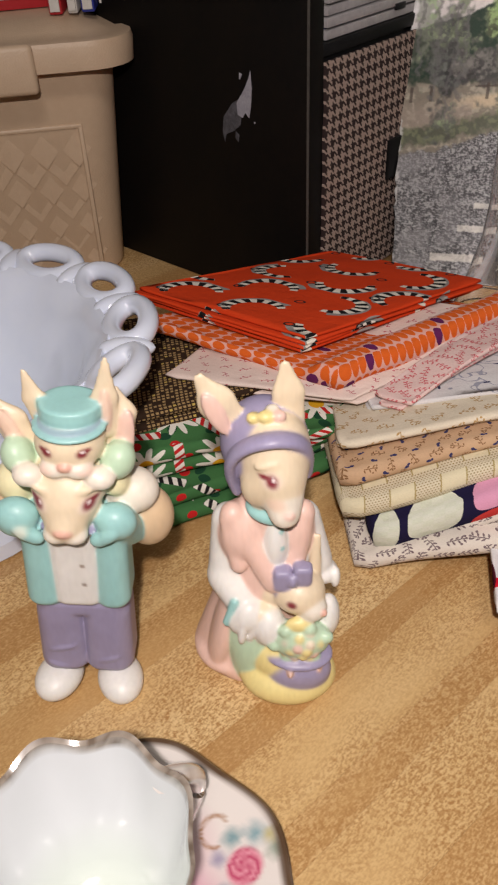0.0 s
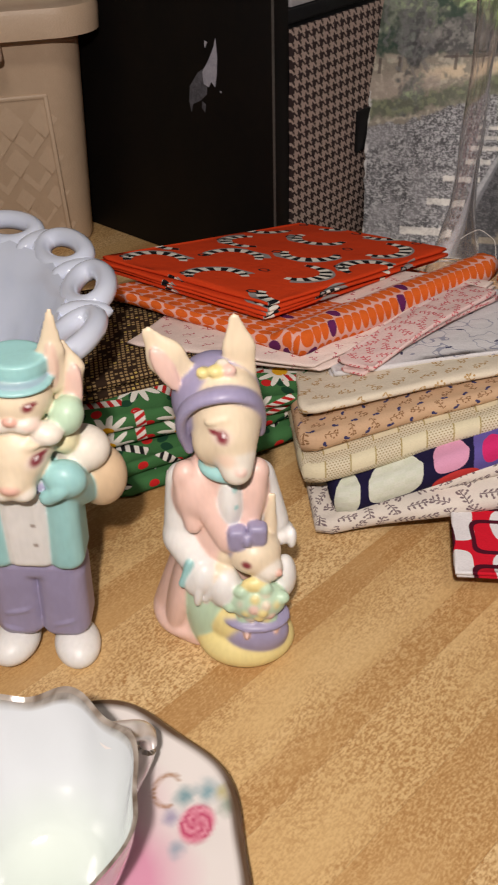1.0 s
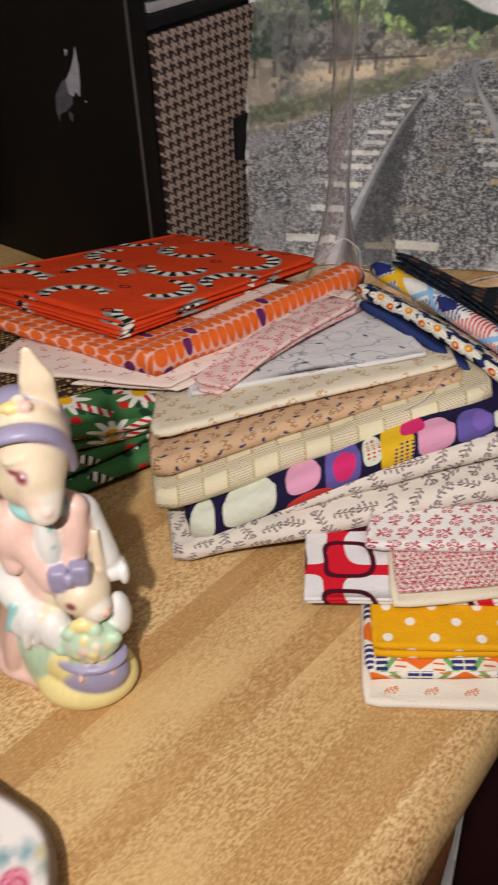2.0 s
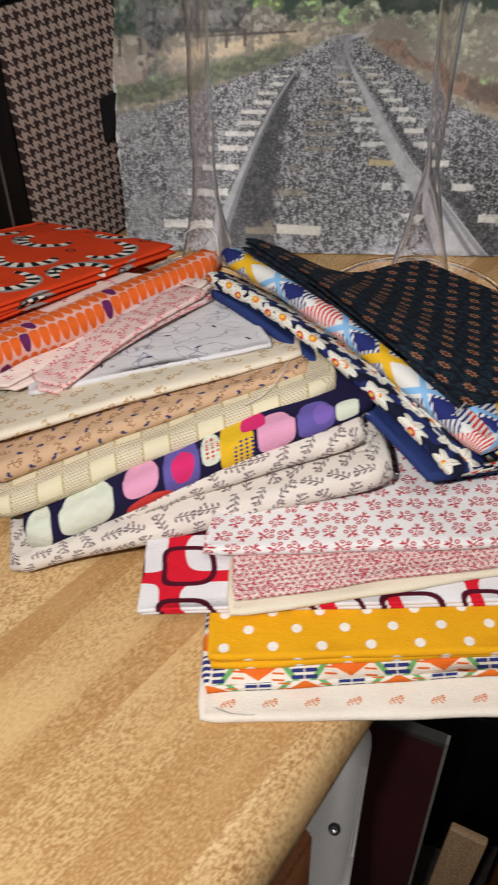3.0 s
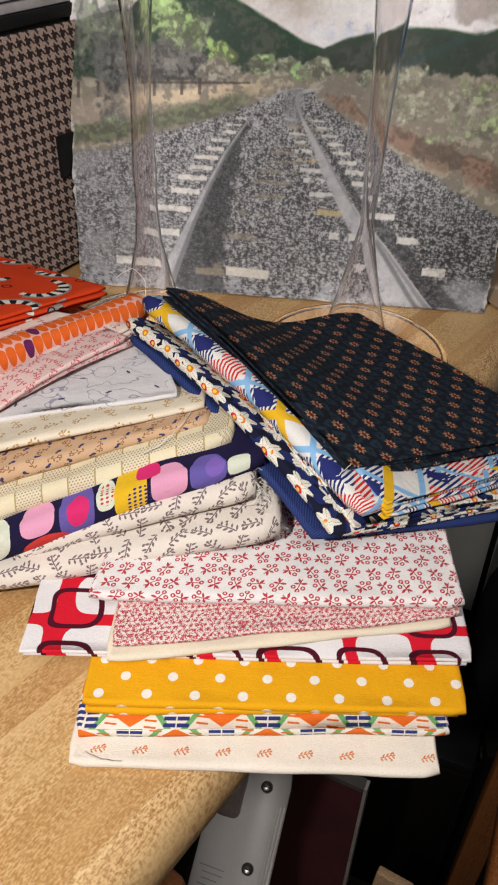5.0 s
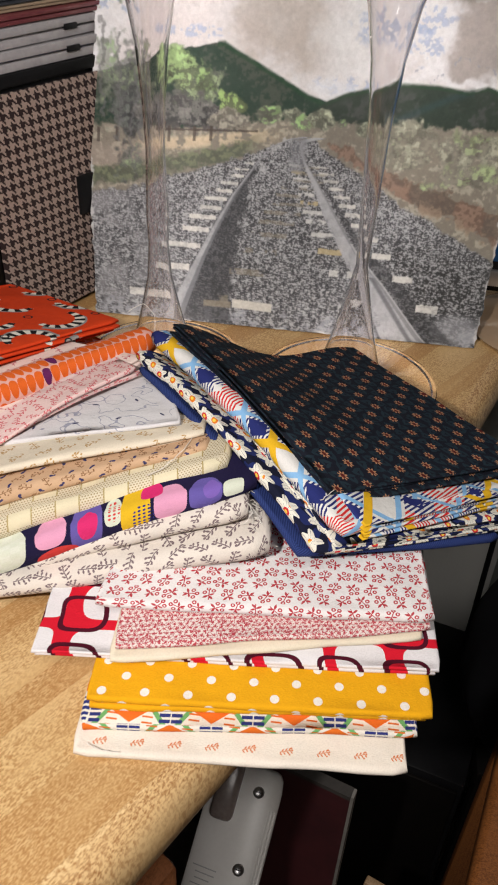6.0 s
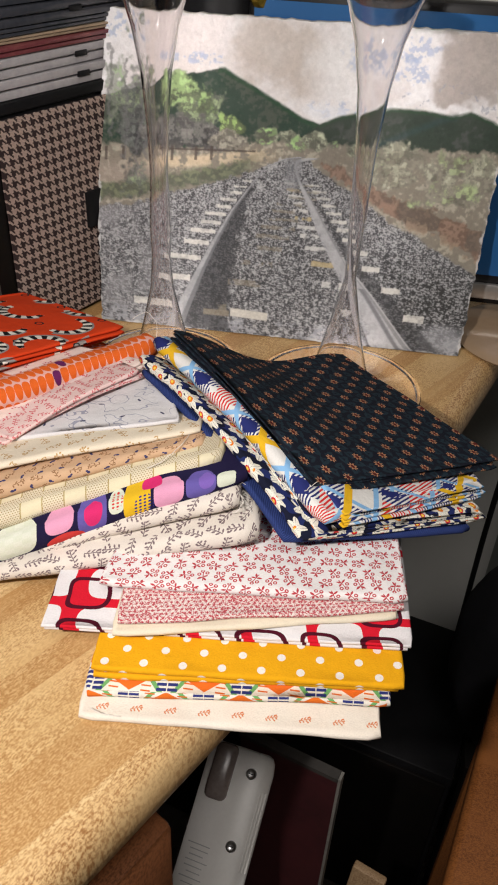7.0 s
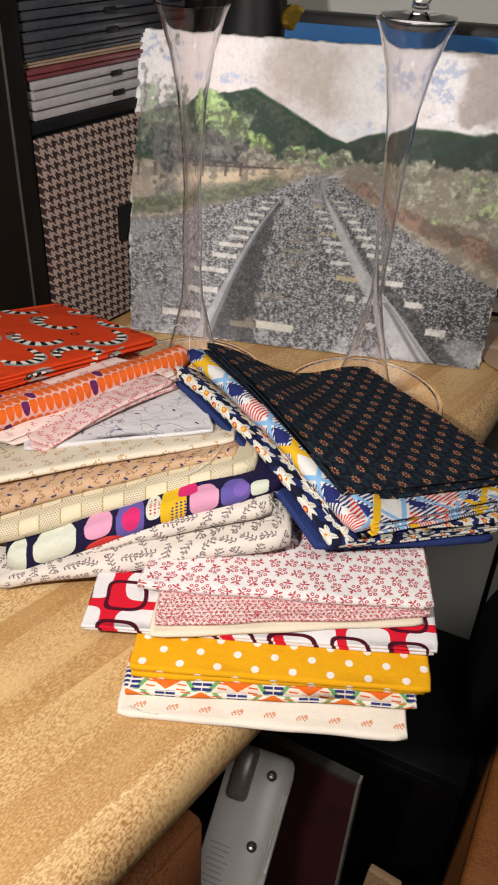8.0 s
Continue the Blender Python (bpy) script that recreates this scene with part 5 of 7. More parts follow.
bmesh.ops.translate(bm, verts=[g for g in ext["geom"] if isinstance(g, bmesh.types.BMVert)], vec=(0, -0.0012, 0))
bmesh.ops.recalc_face_normals(bm, faces=bm.faces)
part("front_cloth", bm, M["houndstooth"], cube, "brown and beige houndstooth cloth")
part("rim", box(BW, 0.19, 0.007, (BW / 2, 0.095, BH - 0.0065), 0.001), M["black_plastic"], cube, "black rim")
part("pull_tab", box(0.030, 0.0025, 0.025, (0.078, -0.006, 0.0625), 0.0008), M["black_plastic"], cube, "black cloth pull tab")


def disc_case(z, h, mat, insert, dx, dy, turn, notch=True):
    m = BC @ pose(0.018 + 0.0705 + dx, 0.0655 + dy, z, 0, 0, turn)
    e = empty("cd_case", m, "flat plastic disc case lying in a pile on the storage box", "CD case", "pile of disc cases")
    w = 0.1405
    part("tray", box(w, 0.123, h * 0.42, (0, 0, 0.0001), 0.0005), mat, e)
    part("lid", box(w, 0.124, h * 0.42, (0, -0.0004, h * 0.55), 0.0005), mat, e)
    part("insert", box(w - 0.004, 0.118, h * 0.12, (0, 0.001, h * 0.43)), insert, e)
    if notch:
        part("hinge", box(0.010, 0.0016, h * 0.3, (0.0, -0.0625, h * 0.38), 0.0003), M["black_plastic"], e)
    return e


z = BH + 0.0008
stack = [(0.0112, "cd_clear", "cd_blue", 0.003, 0.0), (0.0108, "cd_clear", "pages", 0.002, 1.5), (0.0056, "cd_maroon", "cd_maroon", 0.0, 0.5), (0.0035, "cd_tan", "cd_tan", 0.001, -1.0),
         (0.0045, "cd_dark", "cd_dark", -0.001, 1.0), (0.0105, "cd_dark", "cd_clear", 0.0, 0.6), (0.0105, "cd_dark", "cd_blue", 0.001, -0.6), (0.0105, "cd_dark", "cd_dark", -0.001, 0.4), (0.0105, "cd_dark", "cd_clear", 0.001, 0.2)]
for h, a_, b_, dx, tn in stack:
    disc_case(z, h, M[a_], M[b_], dx, random.Random(int(z * 1e5)).uniform(-0.001, 0.002), tn, h > 0.01)
    z += h + 0.0004

# ---- storage bin ----
ND = Vector((-0.9, -0.43, 0)).normalized()
NB = Vector((-0.43, 0.9, 0)).normalized()
BM_ = Matrix(((ND.x, NB.x, 0, -0.0635), (ND.y, NB.y, 0, 0.5745), (0, 0, 1, T + 0.0006), (0, 0, 0, 1)))
tub = empty("storage_bin", BM_, "beige plastic storage bin with a lid and a woven-pattern panel", "storage bin")


def rounded_rect(x0, y0, x1, y1, r, n=8):
    pts = []
    for cx, cy, a0 in ((x1 - r, y1 - r, 0), (x0 + r, y1 - r, 90), (x0 + r, y0 + r, 180), (x1 - r, y0 + r, 270)):
        for k in range(n + 1):
            w = radians(a0 + 90 * k / n)
            pts.append((cx + r * math.cos(w), cy + r * math.sin(w)))
    return pts


def lofted(rings, cap0=True, cap1=True):
    bm = bmesh.new()
    rr = [[bm.verts.new(p) for p in r] for r in rings]
    for a, b in zip(rr, rr[1:]):
        for i in range(len(a)):
            j = (i + 1) % len(a)
            bm.faces.new((a[i], a[j], b[j], b[i]))
    if cap0:
        bm.faces.new(rr[0][::-1])
    if cap1:
        bm.faces.new(rr[-1])
    bmesh.ops.recalc_face_normals(bm, faces=bm.faces)
    return bm


def ring_at(z, grow, r):
    return [(x, y, z) for x, y in rounded_rect(0.0 - grow, 0.0 - grow, 0.26 + grow, 0.19 + grow, r)]


LX = 0.139
part("body", lofted([ring_at(0.0, -0.012, 0.016), ring_at(0.003, -0.0105, 0.018), ring_at(LX, 0.0, 0.02)]), M["beige_plastic"], tub)
part("lid", lofted([ring_at(LX - 0.003, 0.0125, 0.026), ring_at(LX + 0.009, 0.0135, 0.027), ring_at(LX + 0.0125, 0.0125, 0.026), ring_at(LX + 0.0135, 0.008, 0.022), ring_at(LX + 0.0125, 0.004, 0.019), ring_at(LX + 0.0155, -0.004, 0.016), ring_at(LX + 0.0206, -0.02, 0.014)]), M["beige_plastic"], tub)
bm = box(0.12, 0.006, 0.027, (0.105, -0.0145, LX - 0.013), 0.003, 3)
part("latch", bm, M["beige_plastic"], tub, "beige lid latch")
# woven panel: frame and strips
for x, w, zz, h in ((0.026, 0.003, 0.004, 0.098), (0.234, 0.003, 0.004, 0.098), (0.13, 0.211, 0.1, 0.003)):
    part("panel_rib", box(w, 0.0035, h, (x, 0.0035, zz), 0.0012), M["beige_plastic"], tub)
cs = 0.0165
for i in range(-2, 18):
    for j in range(-14, 14):
        x = 0.02 + (i + j) * cs * 0.62
        zz = 0.004 + (i - j) * cs * 0.72
        if not (0.03 < x < 0.23 and 0.008 < zz < 0.094):
            continue
        tilt = 1 if (i + j) % 2 else -1
        piece = bmesh.new()
        q = cs * 0.5
        pts = [(0, -q * 1.36), (q * 1.16, 0), (0, q * 1.36), (-q * 1.16, 0)]
        lo = [piece.verts.new((x + px, 0.012 * (1 - zz / 0.139) + 0.001, zz + pz)) for px, pz in pts]
        hi = [piece.verts.new((x + px * 0.97, 0.012 * (1 - zz / 0.139) - (0.0009 if (k % 2 == (0 if tilt > 0 else 1)) else 0.0) - 0.0004, zz + pz * 0.97)) for k, (px, pz) in enumerate(pts)]
        piece.faces.new(hi)
        for k in range(4):
            piece.faces.new((lo[k], lo[(k + 1) % 4], hi[(k + 1) % 4], hi[k]))
        bmesh.ops.recalc_face_normals(piece, faces=piece.faces)
        part("weave_tile", piece, M["beige_plastic"], tub, smooth=False)

# books and a dark bag on the bin's lid
LT = 0.1602


def book(x, y, w, d, h, cover, turn, label, lean=0):
    e = empty("book", BM_ @ pose(x, y, LT, lean, 0, turn), label, "book", "books on the bin")
    part("cover", box(w, d, h, (0, 0, 0.0), 0.0012), cover, e)
    part("page_block", box(w * 0.7, d + 0.0016, h - 0.004, (0, -0.0012, 0.002)), M["pages"], e)
    return e


book(0.022, 0.075, 0.008, 0.11, 0.12, M["book_red"], 8, "red book standing among others on the bin lid")
book(0.012, 0.075, 0.006, 0.11, 0.13, M["pages"], 8, "white booklet standing on the bin lid")
book(0.003, 0.076, 0.008, 0.11, 0.125, M["book_blue"], 8, "blue book standing on the bin lid")
book(-0.006, 0.088, 0.006, 0.10, 0.12, M["book_tan"], 8, "tan booklet standing on the bin lid")
cover = empty("picture_book", BM_ @ pose(0.062, 0.05, LT, 0, 0, -6), "red and white picture book leaning on the bin lid", "book")
part("cover", box(0.066, 0.006, 0.10, (0, 0, 0), 0.0008), M["book_red"], cover)
part("cover_picture", box(0.054, 0.0008, 0.088, (0, -0.0034, 0.006)), M["pages"], cover)
part("cover_band", box(0.046, 0.0008, 0.02, (0, -0.0041, 0.01)), M["black_plastic"], cover)
bm = bmesh.new()
bmesh.ops.create_icosphere(bm, subdivisions=4, radius=1)
for w in bm.verts:
    s = 1 + 0.18 * noise.noise(w.co * 2.1) + 0.06 * noise.noise(w.co * 6)
    w.co = Vector((w.co.x * 0.07 * s, w.co.y * 0.05 * s, max(w.co.z, -0.72) * 0.035 * s + 0.026))
ob = link("dark_bag", bm, material("black_nylon", speckle((0.01, 0.012, 0.011), (0.025, 0.03, 0.028), 60), 0.45))
ob.matrix_world = BM_ @ pose(0.165, 0.075, LT)
tagged(ob, "crumpled black nylon bag lying on the bin lid", "bag")

# ---- milk glass bowl ----
BO = Vector((-0.0535, 0.327, T + 0.0006))
bowl = empty("milk_glass_bowl", Matrix.Translation(BO), "white milk glass bowl with an open looped rim", "bowl")
RZ = 0.086
prof = [(0, 0.004), (0.03, 0.003), (0.036, 0.0), (0.039, 0.001), (0.038, 0.008), (0.028, 0.016), (0.034, 0.024), (0.05, 0.04), (0.06, 0.058), (0.067, 0.074), (0.073, 0.083), (0.0765, 0.086), (0.0755, 0.0882), (0.071, 0.0862), (0.064, 0.0765), (0.056, 0.06), (0.045, 0.044), (0.028, 0.031), (0.012, 0.027), (0, 0.026)]
part("body", turned(prof, 96, lambda a, k: 1 + (0.012 * math.cos(14 * a) if 9 <= k <= 13 else 0)), M["milk_glass"], bowl)
loops = 14
for k in range(loops):
    w = radians(1.4) + 2 * math.pi * k / loops
    pts = []
    for i in range(28):
        q = 2 * math.pi * i / 28
        tx, ry = math.cos(q) * 0.0145, math.sin(q) * 0.0078
        r = 0.0845 + ry
        pts.append((r, tx * (1 + 0.08 * math.sin(q)), 0.0845 + (r - 0.076) * 0.30))
    bm = tube(pts, 0.0044, 12, True)
    bmesh.ops.transform(bm, matrix=Matrix.Rotation(w, 4, "Z"), verts=bm.verts)
    part("rim_loop", bm, M["milk_glass"], bowl)
    w2 = w + math.pi / loops
    bm = bmesh.new()
    bmesh.ops.create_uvsphere(bm, u_segments=16, v_segments=10, radius=1, matrix=Matrix.Rotation(w2, 4, "Z") @ Matrix.Translation((0.0835, 0, 0.0865)) @ Matrix.Diagonal((0.0115, 0.0052, 0.0045, 1)))
    part("rim_knob", bm, M["milk_glass"], bowl)
egg = bmesh.new()
bmesh.ops.create_uvsphere(egg, u_segments=32, v_segments=20, radius=1, matrix=Matrix.Diagonal((0.0205, 0.0205, 0.027, 1)))
ornament = link("ceramic_egg", egg, M["blue_glaze"])
ornament.matrix_world = pose(-0.0725, 0.342, T + 0.066, 50, 20, 30)
tagged(ornament, "pale blue glazed egg lying in the white bowl", "ornament")
for k, (dx, dz) in enumerate(((0.006, -0.006), (0.012, 0.008))):
    bm = bmesh.new()
    bmesh.ops.create_uvsphere(bm, u_segments=12, v_segments=8, radius=0.004, matrix=Matrix.Translation((0.017 - dx * 0.2, dx, dz)) @ Matrix.Diagonal((0.5, 1, 0.7, 1)))
    part("painted_spot", bm, M["red_glaze"] if k else M["black_plastic"], ornament)

# ---- cup and saucer ----
CP = Vector((0.0775, 0.1745, T + 0.0006))


def painted(bm, rule):
    lay = bm.loops.layers.float_color.new("paint")
    for f in bm.faces:
        for lp in f.loops:
            lp[lay] = (*rule(lp.vert.co), 1)
    return bm


def lerp3(a, b, k):
    k = max(0.0, min(1.0, k))
    return tuple(p + (q - p) * k for p, q in zip(a, b))


CREAM, BLUSH, GILT = (0.74, 0.7, 0.67), (0.66, 0.3, 0.42), (0.1, 0.06, 0.035)
ROSE = Vector((0.0345, 0.0255))


def saucer_paint(co):
    r, a = math.hypot(co.x, co.y), math.atan2(co.y, co.x)
    n = noise.noise(Vector((co.x * 60, co.y * 60, 1)))
    c = lerp3(BLUSH, CREAM, (r - 0.026 + 0.006 * n) / 0.016)
    d = Vector((co.x, co.y)) - ROSE
    k = d.length
    if co.z > 0.002:
        for lx_, ly_, s, col in ((-0.006, 0.007, 0.0035, (0.2, 0.33, 0.36)), (0.001, 0.0095, 0.004, (0.22, 0.36, 0.4)), (0.008, 0.006, 0.0034, (0.3, 0.36, 0.3)), (-0.0085, 0.001, 0.003, (0.36, 0.33, 0.44)), (0.0055, 0.0095, 0.0025, (0.5, 0.45, 0.24)), (-0.004, -0.0075, 0.003, (0.34, 0.38, 0.45))):
            q = math.hypot(d.x - lx_, d.y - ly_)
            c = lerp3(col, c, (q / s + 0.3 * noise.noise(co * 500)) - 0.2)
        w = abs(math.hypot(d.x + 0.0115, d.y - 0.008) - 0.0045)
        if d.x < -0.009:
            c = lerp3((0.34, 0.16, 0.06), c, w / 0.0009)
        if k < 0.0062:
            petal = 0.5 + 0.5 * math.sin(k * 2600 + 2.5 * math.atan2(d.y, d.x))
            c = lerp3(lerp3((0.5, 0.07, 0.15), (0.72, 0.3, 0.38), petal), c, (k - 0.0048) / 0.0014)
    edge = 0.0545 * (1 + 0.022 * math.cos(8 * a))
    c = lerp3(c, GILT, (r - edge + 0.0022 + 0.0013 * n) / 0.0018)
    return c


sprof = [(0, 0.0022), (0.014, 0.0022), (0.017, 0.0), (0.019, 0.0), (0.02, 0.0015)] + [(0.022 + 0.033 * i / 10, 0.0022 + 0.0085 * (i / 10) ** 1.5) for i in range(11)]
sprof += [(0.056, 0.0118)] + [(0.0553 - 0.0355 * i / 40, 0.0125 - 0.0086 * (1 - (1 - i / 40) ** 1.6)) for i in range(41)] + [(0.0185, 0.0033), (0.012, 0.0034), (0, 0.0034)]
saucer = link("saucer", painted(turned(sprof, 260, lambda a, k: 1 + (0.022 * math.cos(8 * a) if 10 < k < 30 else 0.016 * math.cos(8 * a) if 5 < k < 45 else 0)), saucer_paint), M["porcelain"])
saucer.matrix_world = Matrix.Translation(CP)
tagged(saucer, "white porcelain saucer with painted rose and dark gilt rim", "saucer")


def cup_paint(co):
    r = math.hypot(co.x, co.y)
    a = math.atan2(co.y, co.x)
    n = noise.noise(co * 70)
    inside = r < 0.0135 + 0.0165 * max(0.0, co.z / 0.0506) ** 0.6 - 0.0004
    # Inside blends from pale green at the bottom to bluish white higher up.
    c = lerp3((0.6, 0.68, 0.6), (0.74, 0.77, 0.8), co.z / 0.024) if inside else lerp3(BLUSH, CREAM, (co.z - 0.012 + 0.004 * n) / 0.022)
    return lerp3(c, lerp3((0.16, 0.12, 0.09), (0.42, 0.37, 0.32), 0.5 + noise.noise(co * 420)), (co.z - 0.0492 - 0.0011 * math.cos(8 * a + 0.4) + 0.0008 * n) / 0.0008)


cprof = [(0, 0.001), (0.011, 0.001), (0.013, 0.0), (0.0135, 0.002), (0.0125, 0.004)]
cprof += [(0.0135 + 0.0165 * (i / 14) ** 0.6, 0.005 + 0.042 * i / 14) for i in range(15)]
cprof += [(0.0303, 0.0478)] + [(0.0125 + 0.0165 * (1 - i / 24) ** 0.6, 0.047 - 0.041 * i / 24) for i in range(25)] + [(0.006, 0.0045), (0, 0.004)]
cup = empty("teacup", Matrix.Translation(CP + Vector((0, 0, 0.0036))), "small white porcelain teacup with scalloped gilt rim on saucer", "teacup")
cb = turned(cprof, 160, lambda a, k: 1 + 0.035 * math.cos(8 * a + 0.4) * min(1, max(0, (cprof[k][1] - 0.012) / 0.03)))
for w in cb.verts:
    w.co.z *= 1.1
    a = math.atan2(w.co.y, w.co.x)
    if w.co.z > 0.043:
        w.co.z += 0.0012 * math.cos(8 * a + 0.4) * (w.co.z - 0.043) / 0.008
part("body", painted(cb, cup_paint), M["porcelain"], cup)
hp = [(0.026 + 0.013 * math.sin(math.pi * i / 16) + 0.002 * (i / 16), 0, 0.012 + 0.033 * i / 16) for i in range(17)]
bm = tube(hp, 0.0026, 10, taper=lambda s: 1.0 + 0.35 * abs(2 * s - 1))
bmesh.ops.transform(bm, matrix=Matrix.Rotation(radians(62), 4, "Z"), verts=bm.verts)
part("handle", painted(bm, lambda co: lerp3(CREAM, (0.3, 0.24, 0.2), noise.noise(co * 180) * 1.6 - 0.2)), M["porcelain"], cup)


# ---- glass vases ----
def vase(x, y, foot, pinch, label):
    h = 0.226
    outer = [(foot + 0.0004, 0.0), (foot + 0.0006, 0.0012), (foot, 0.002), (0.03, 0.0042), (0.0195, 0.009), (0.0155, 0.022), (0.0115, 0.038), (0.0072, 0.058), (pinch, 0.078), (pinch + 0.0006, 0.095), (0.0052, 0.13), (0.0062, 0.155), (0.0085, 0.182), (0.0125, 0.204), (0.0175, 0.22), (0.0203, h)]
    wl = 0.0009
    inner = [(r - wl if z > 0.003 else r - 0.002, z + (0.0003 if z > 0.2 else -0.0011 if 0.001 < z < 0.02 else 0.0)) for r, z in outer[::-1][:-2]] + [(foot - 0.003, 0.0)]
    bm = turned(outer + inner + outer[:1], 64)
    bmesh.ops.remove_doubles(bm, verts=bm.verts, dist=1e-6)
    bmesh.ops.recalc_face_normals(bm, faces=bm.faces)
    ob = link("glass_vase", bm, M["glass"])
    ob.matrix_world = Matrix.Translation((x, y, T + 0.0006))
    ob.visible_shadow = False
    return tagged(ob, label, "vase", "glass vases")


vase(0.2825, 0.543, 0.0535, 0.0034, "tall clear glass trumpet vase on a wide round foot")
vase(0.1675, 0.544, 0.05, 0.0058, "tall clear glass trumpet vase beside the folded fabric")
knob = turned([(0, 0.0), (0.0185, 0.0), (0.019, 0.0012), (0.012, 0.0025), (0.0045, 0.004), (0.0042, 0.007), (0.0075, 0.012), (0.0075, 0.016), (0.004, 0.02), (0, 0.021)], 40)
ob = link("glass_stopper", knob, M["glass"])
ob.matrix_world = Matrix.Translation((0.2835, 0.5435, T + 0.2275))
tagged(ob, "clear glass lid with a knob on the vase's mouth", "vase lid")

# ---- monitor and dark case behind the painting ----
mon = empty("monitor", pose(0.375, 0.672, T + 0.0006), "black computer monitor with dark blue screen behind the painting", "monitor")
part("housing", box(0.36, 0.016, 0.196, (0, 0, 0.012), 0.004), M["black_plastic"], mon)
part("screen", box(0.352, 0.001, 0.166, (0, -0.0085, 0.036)), M["screen"], mon, "dark blue glossy screen")
part("trim", box(0.36, 0.004, 0.012, (0, -0.0095, 0.018), 0.0015), M["silver"], mon, "silver lower trim")
# The foot's tan is a reflection painted into the glossy plastic's colour.
part("stand_foot", turned([(0, 0), (0.05, 0), (0.052, 0.002), (0.045, 0.005), (0, 0.006)], 48), material("tan_reflection_plastic", speckle((0.34, 0.24, 0.15), (0.4, 0.28, 0.18), 20), 0.15), mon, "round glossy foot").location = (0.035, -0.03, 0)
part("stand_neck", box(0.03, 0.012, 0.05, (0.035, 0.0, 0.003), 0.002), M["black_plastic"], mon)
bm = bmesh.new()
bmesh.ops.create_icosphere(bm, subdivisions=4, radius=1)
for w in bm.verts:
    s = 1 + 0.12 * noise.noise(w.co * 2.3)
    w.co = Vector((w.co.x * 0.038 * s, w.co.y * 0.022 * s, max(-1, w.co.z) * 0.13 * s + 0.125))
bag = empty("camera_bag", pose(0.168, 0.686, T + 0.0006), "black padded bag with a brass knob behind the painting", "bag")
part("body", bm, material("black_vinyl", speckle((0.006, 0.006, 0.007), (0.012, 0.012, 0.013), 40), 0.45, Specular_IOR_Level=0.15), bag)
part("knob", turned([(0, 0), (0.006, 0.0), (0.0085, 0.004), (0.0085, 0.009), (0.006, 0.012), (0, 0.013)], 24), M["brass"], bag, "brass knob").matrix_local = pose(0.032, -0.012, 0.203, 90, 0, 30)

# ---- below the desk ----
PLUG_UP = Vector((0.125, 0.827, 0.548)).normalized()
PLUG_W = Vector((0.99, -0.093, -0.085)).normalized()
PLUG_N = PLUG_W.cross(PLUG_UP).normalized()
PLUG_M = Matrix(((PLUG_W.x, PLUG_UP.x, PLUG_N.x, 0.2605), (PLUG_W.y, PLUG_UP.y, PLUG_N.y, 0.3956), (PLUG_W.z, PLUG_UP.z, PLUG_N.z, 0.5348), (0, 0, 0, 1)))
plug = empty("safety_plug", PLUG_M, "white safety plug with screws and printed notes beside the drawers", "plug")


def plug_section(y, g):
    return [(x + (g if x < 0 else -g), y, zz - (g if zz > -0.02 else -g)) for x, zz in ((-0.031, -0.024), (-0.031, -0.010), (-0.029, -0.0075), (-0.007, -0.0012), (-0.004, 0.0), (0.007, 0.0), (0.0095, -0.001), (0.0145, -0.007), (0.0155, -0.0095), (0.0155, -0.024))]


part("body", lofted([plug_section(-0.112, 0.004), plug_section(-0.108, 0.001), plug_section(-0.1, 0.0), plug_section(0.002, 0.0), plug_section(0.009, 0.001), plug_section(0.0125, 0.003), plug_section(0.014, 0.006)]), M["white_plastic"], plug)
for k in range(3):
    ob = part("grip_rib", box(0.0012, 0.05, 0.001, (0, 0, 0), 0.0003), M["white_plastic"], plug)
    ob.matrix_local = pose(0.0098 + k * 0.002, -0.034, -0.0022 - k * 0.0022, 0, 48, 0)
for yy in (0.0, -0.0456, -0.0865):
    ob = part("screw", turned([(0.0036, -0.0006), (0.0036, 0.0003), (0.0028, 0.0007), (0.0022, 0.0003), (0, 0.0003)], 20), M["steel"], plug)
    ob.matrix_local = pose(0.001, yy, 0.0)
    part("screw_slot", box(0.0036, 0.0007, 0.0003, (0, 0, 0.0003)), M["black_plastic"], ob)
part("seam", box(0.034, 0.0005, 0.0004, (-0.0125, -0.0295, -0.0036)), M["grey_trim"], plug).matrix_local = pose(-0.0012, 0, -0.0008, 0, -14, 0)
for k in range(8):
    ob = part("printed_line", box(0.016 - 0.003 * (k % 3), 0.0006, 0.0003, (0, 0, 0)), M["grey_ink"], plug)
    ob.matrix_local = pose(-0.0195 + 0.001 * (k % 2), -0.051 - 0.0034 * k, -0.0046, 0, -16, 0)
ob = part("prong_cover", box(0.015, 0.036, 0.02, (0, 0, 0), 0.004, 3), material("smoky_plastic", speckle((0.16, 0.13, 0.12), (0.24, 0.2, 0.18), 60), 0.25), plug, "smoky grey plastic cover")
ob.matrix_local = pose(-0.0185, -0.004, -0.016)

board = empty("maroon_board", pose(0.285, 0.4175, 0.0, 0, 0, -17), "dark maroon board with a grey edge standing under the desk", "board")
part("panel", box(0.073, 0.006, 0.53, (0, 0, 0)), M["maroon"], board)
part("edge_strip", box(0.002, 0.0068, 0.534, (0.0375, 0, 0)), M["grey_trim"], board)
part("edge_strip", box(0.0745, 0.0075, 0.004, (-0.001, 0, 0.53)), M["dark_trim"], board)
tower = empty("computer_case", pose(0.3, 0.70, 0.0, 0, 0, -14), "matte black computer case under the desk", "computer")
part("body", box(0.34, 0.19, 0.30, (0, 0, 0.0), 0.003), M["black_plastic"], tower)
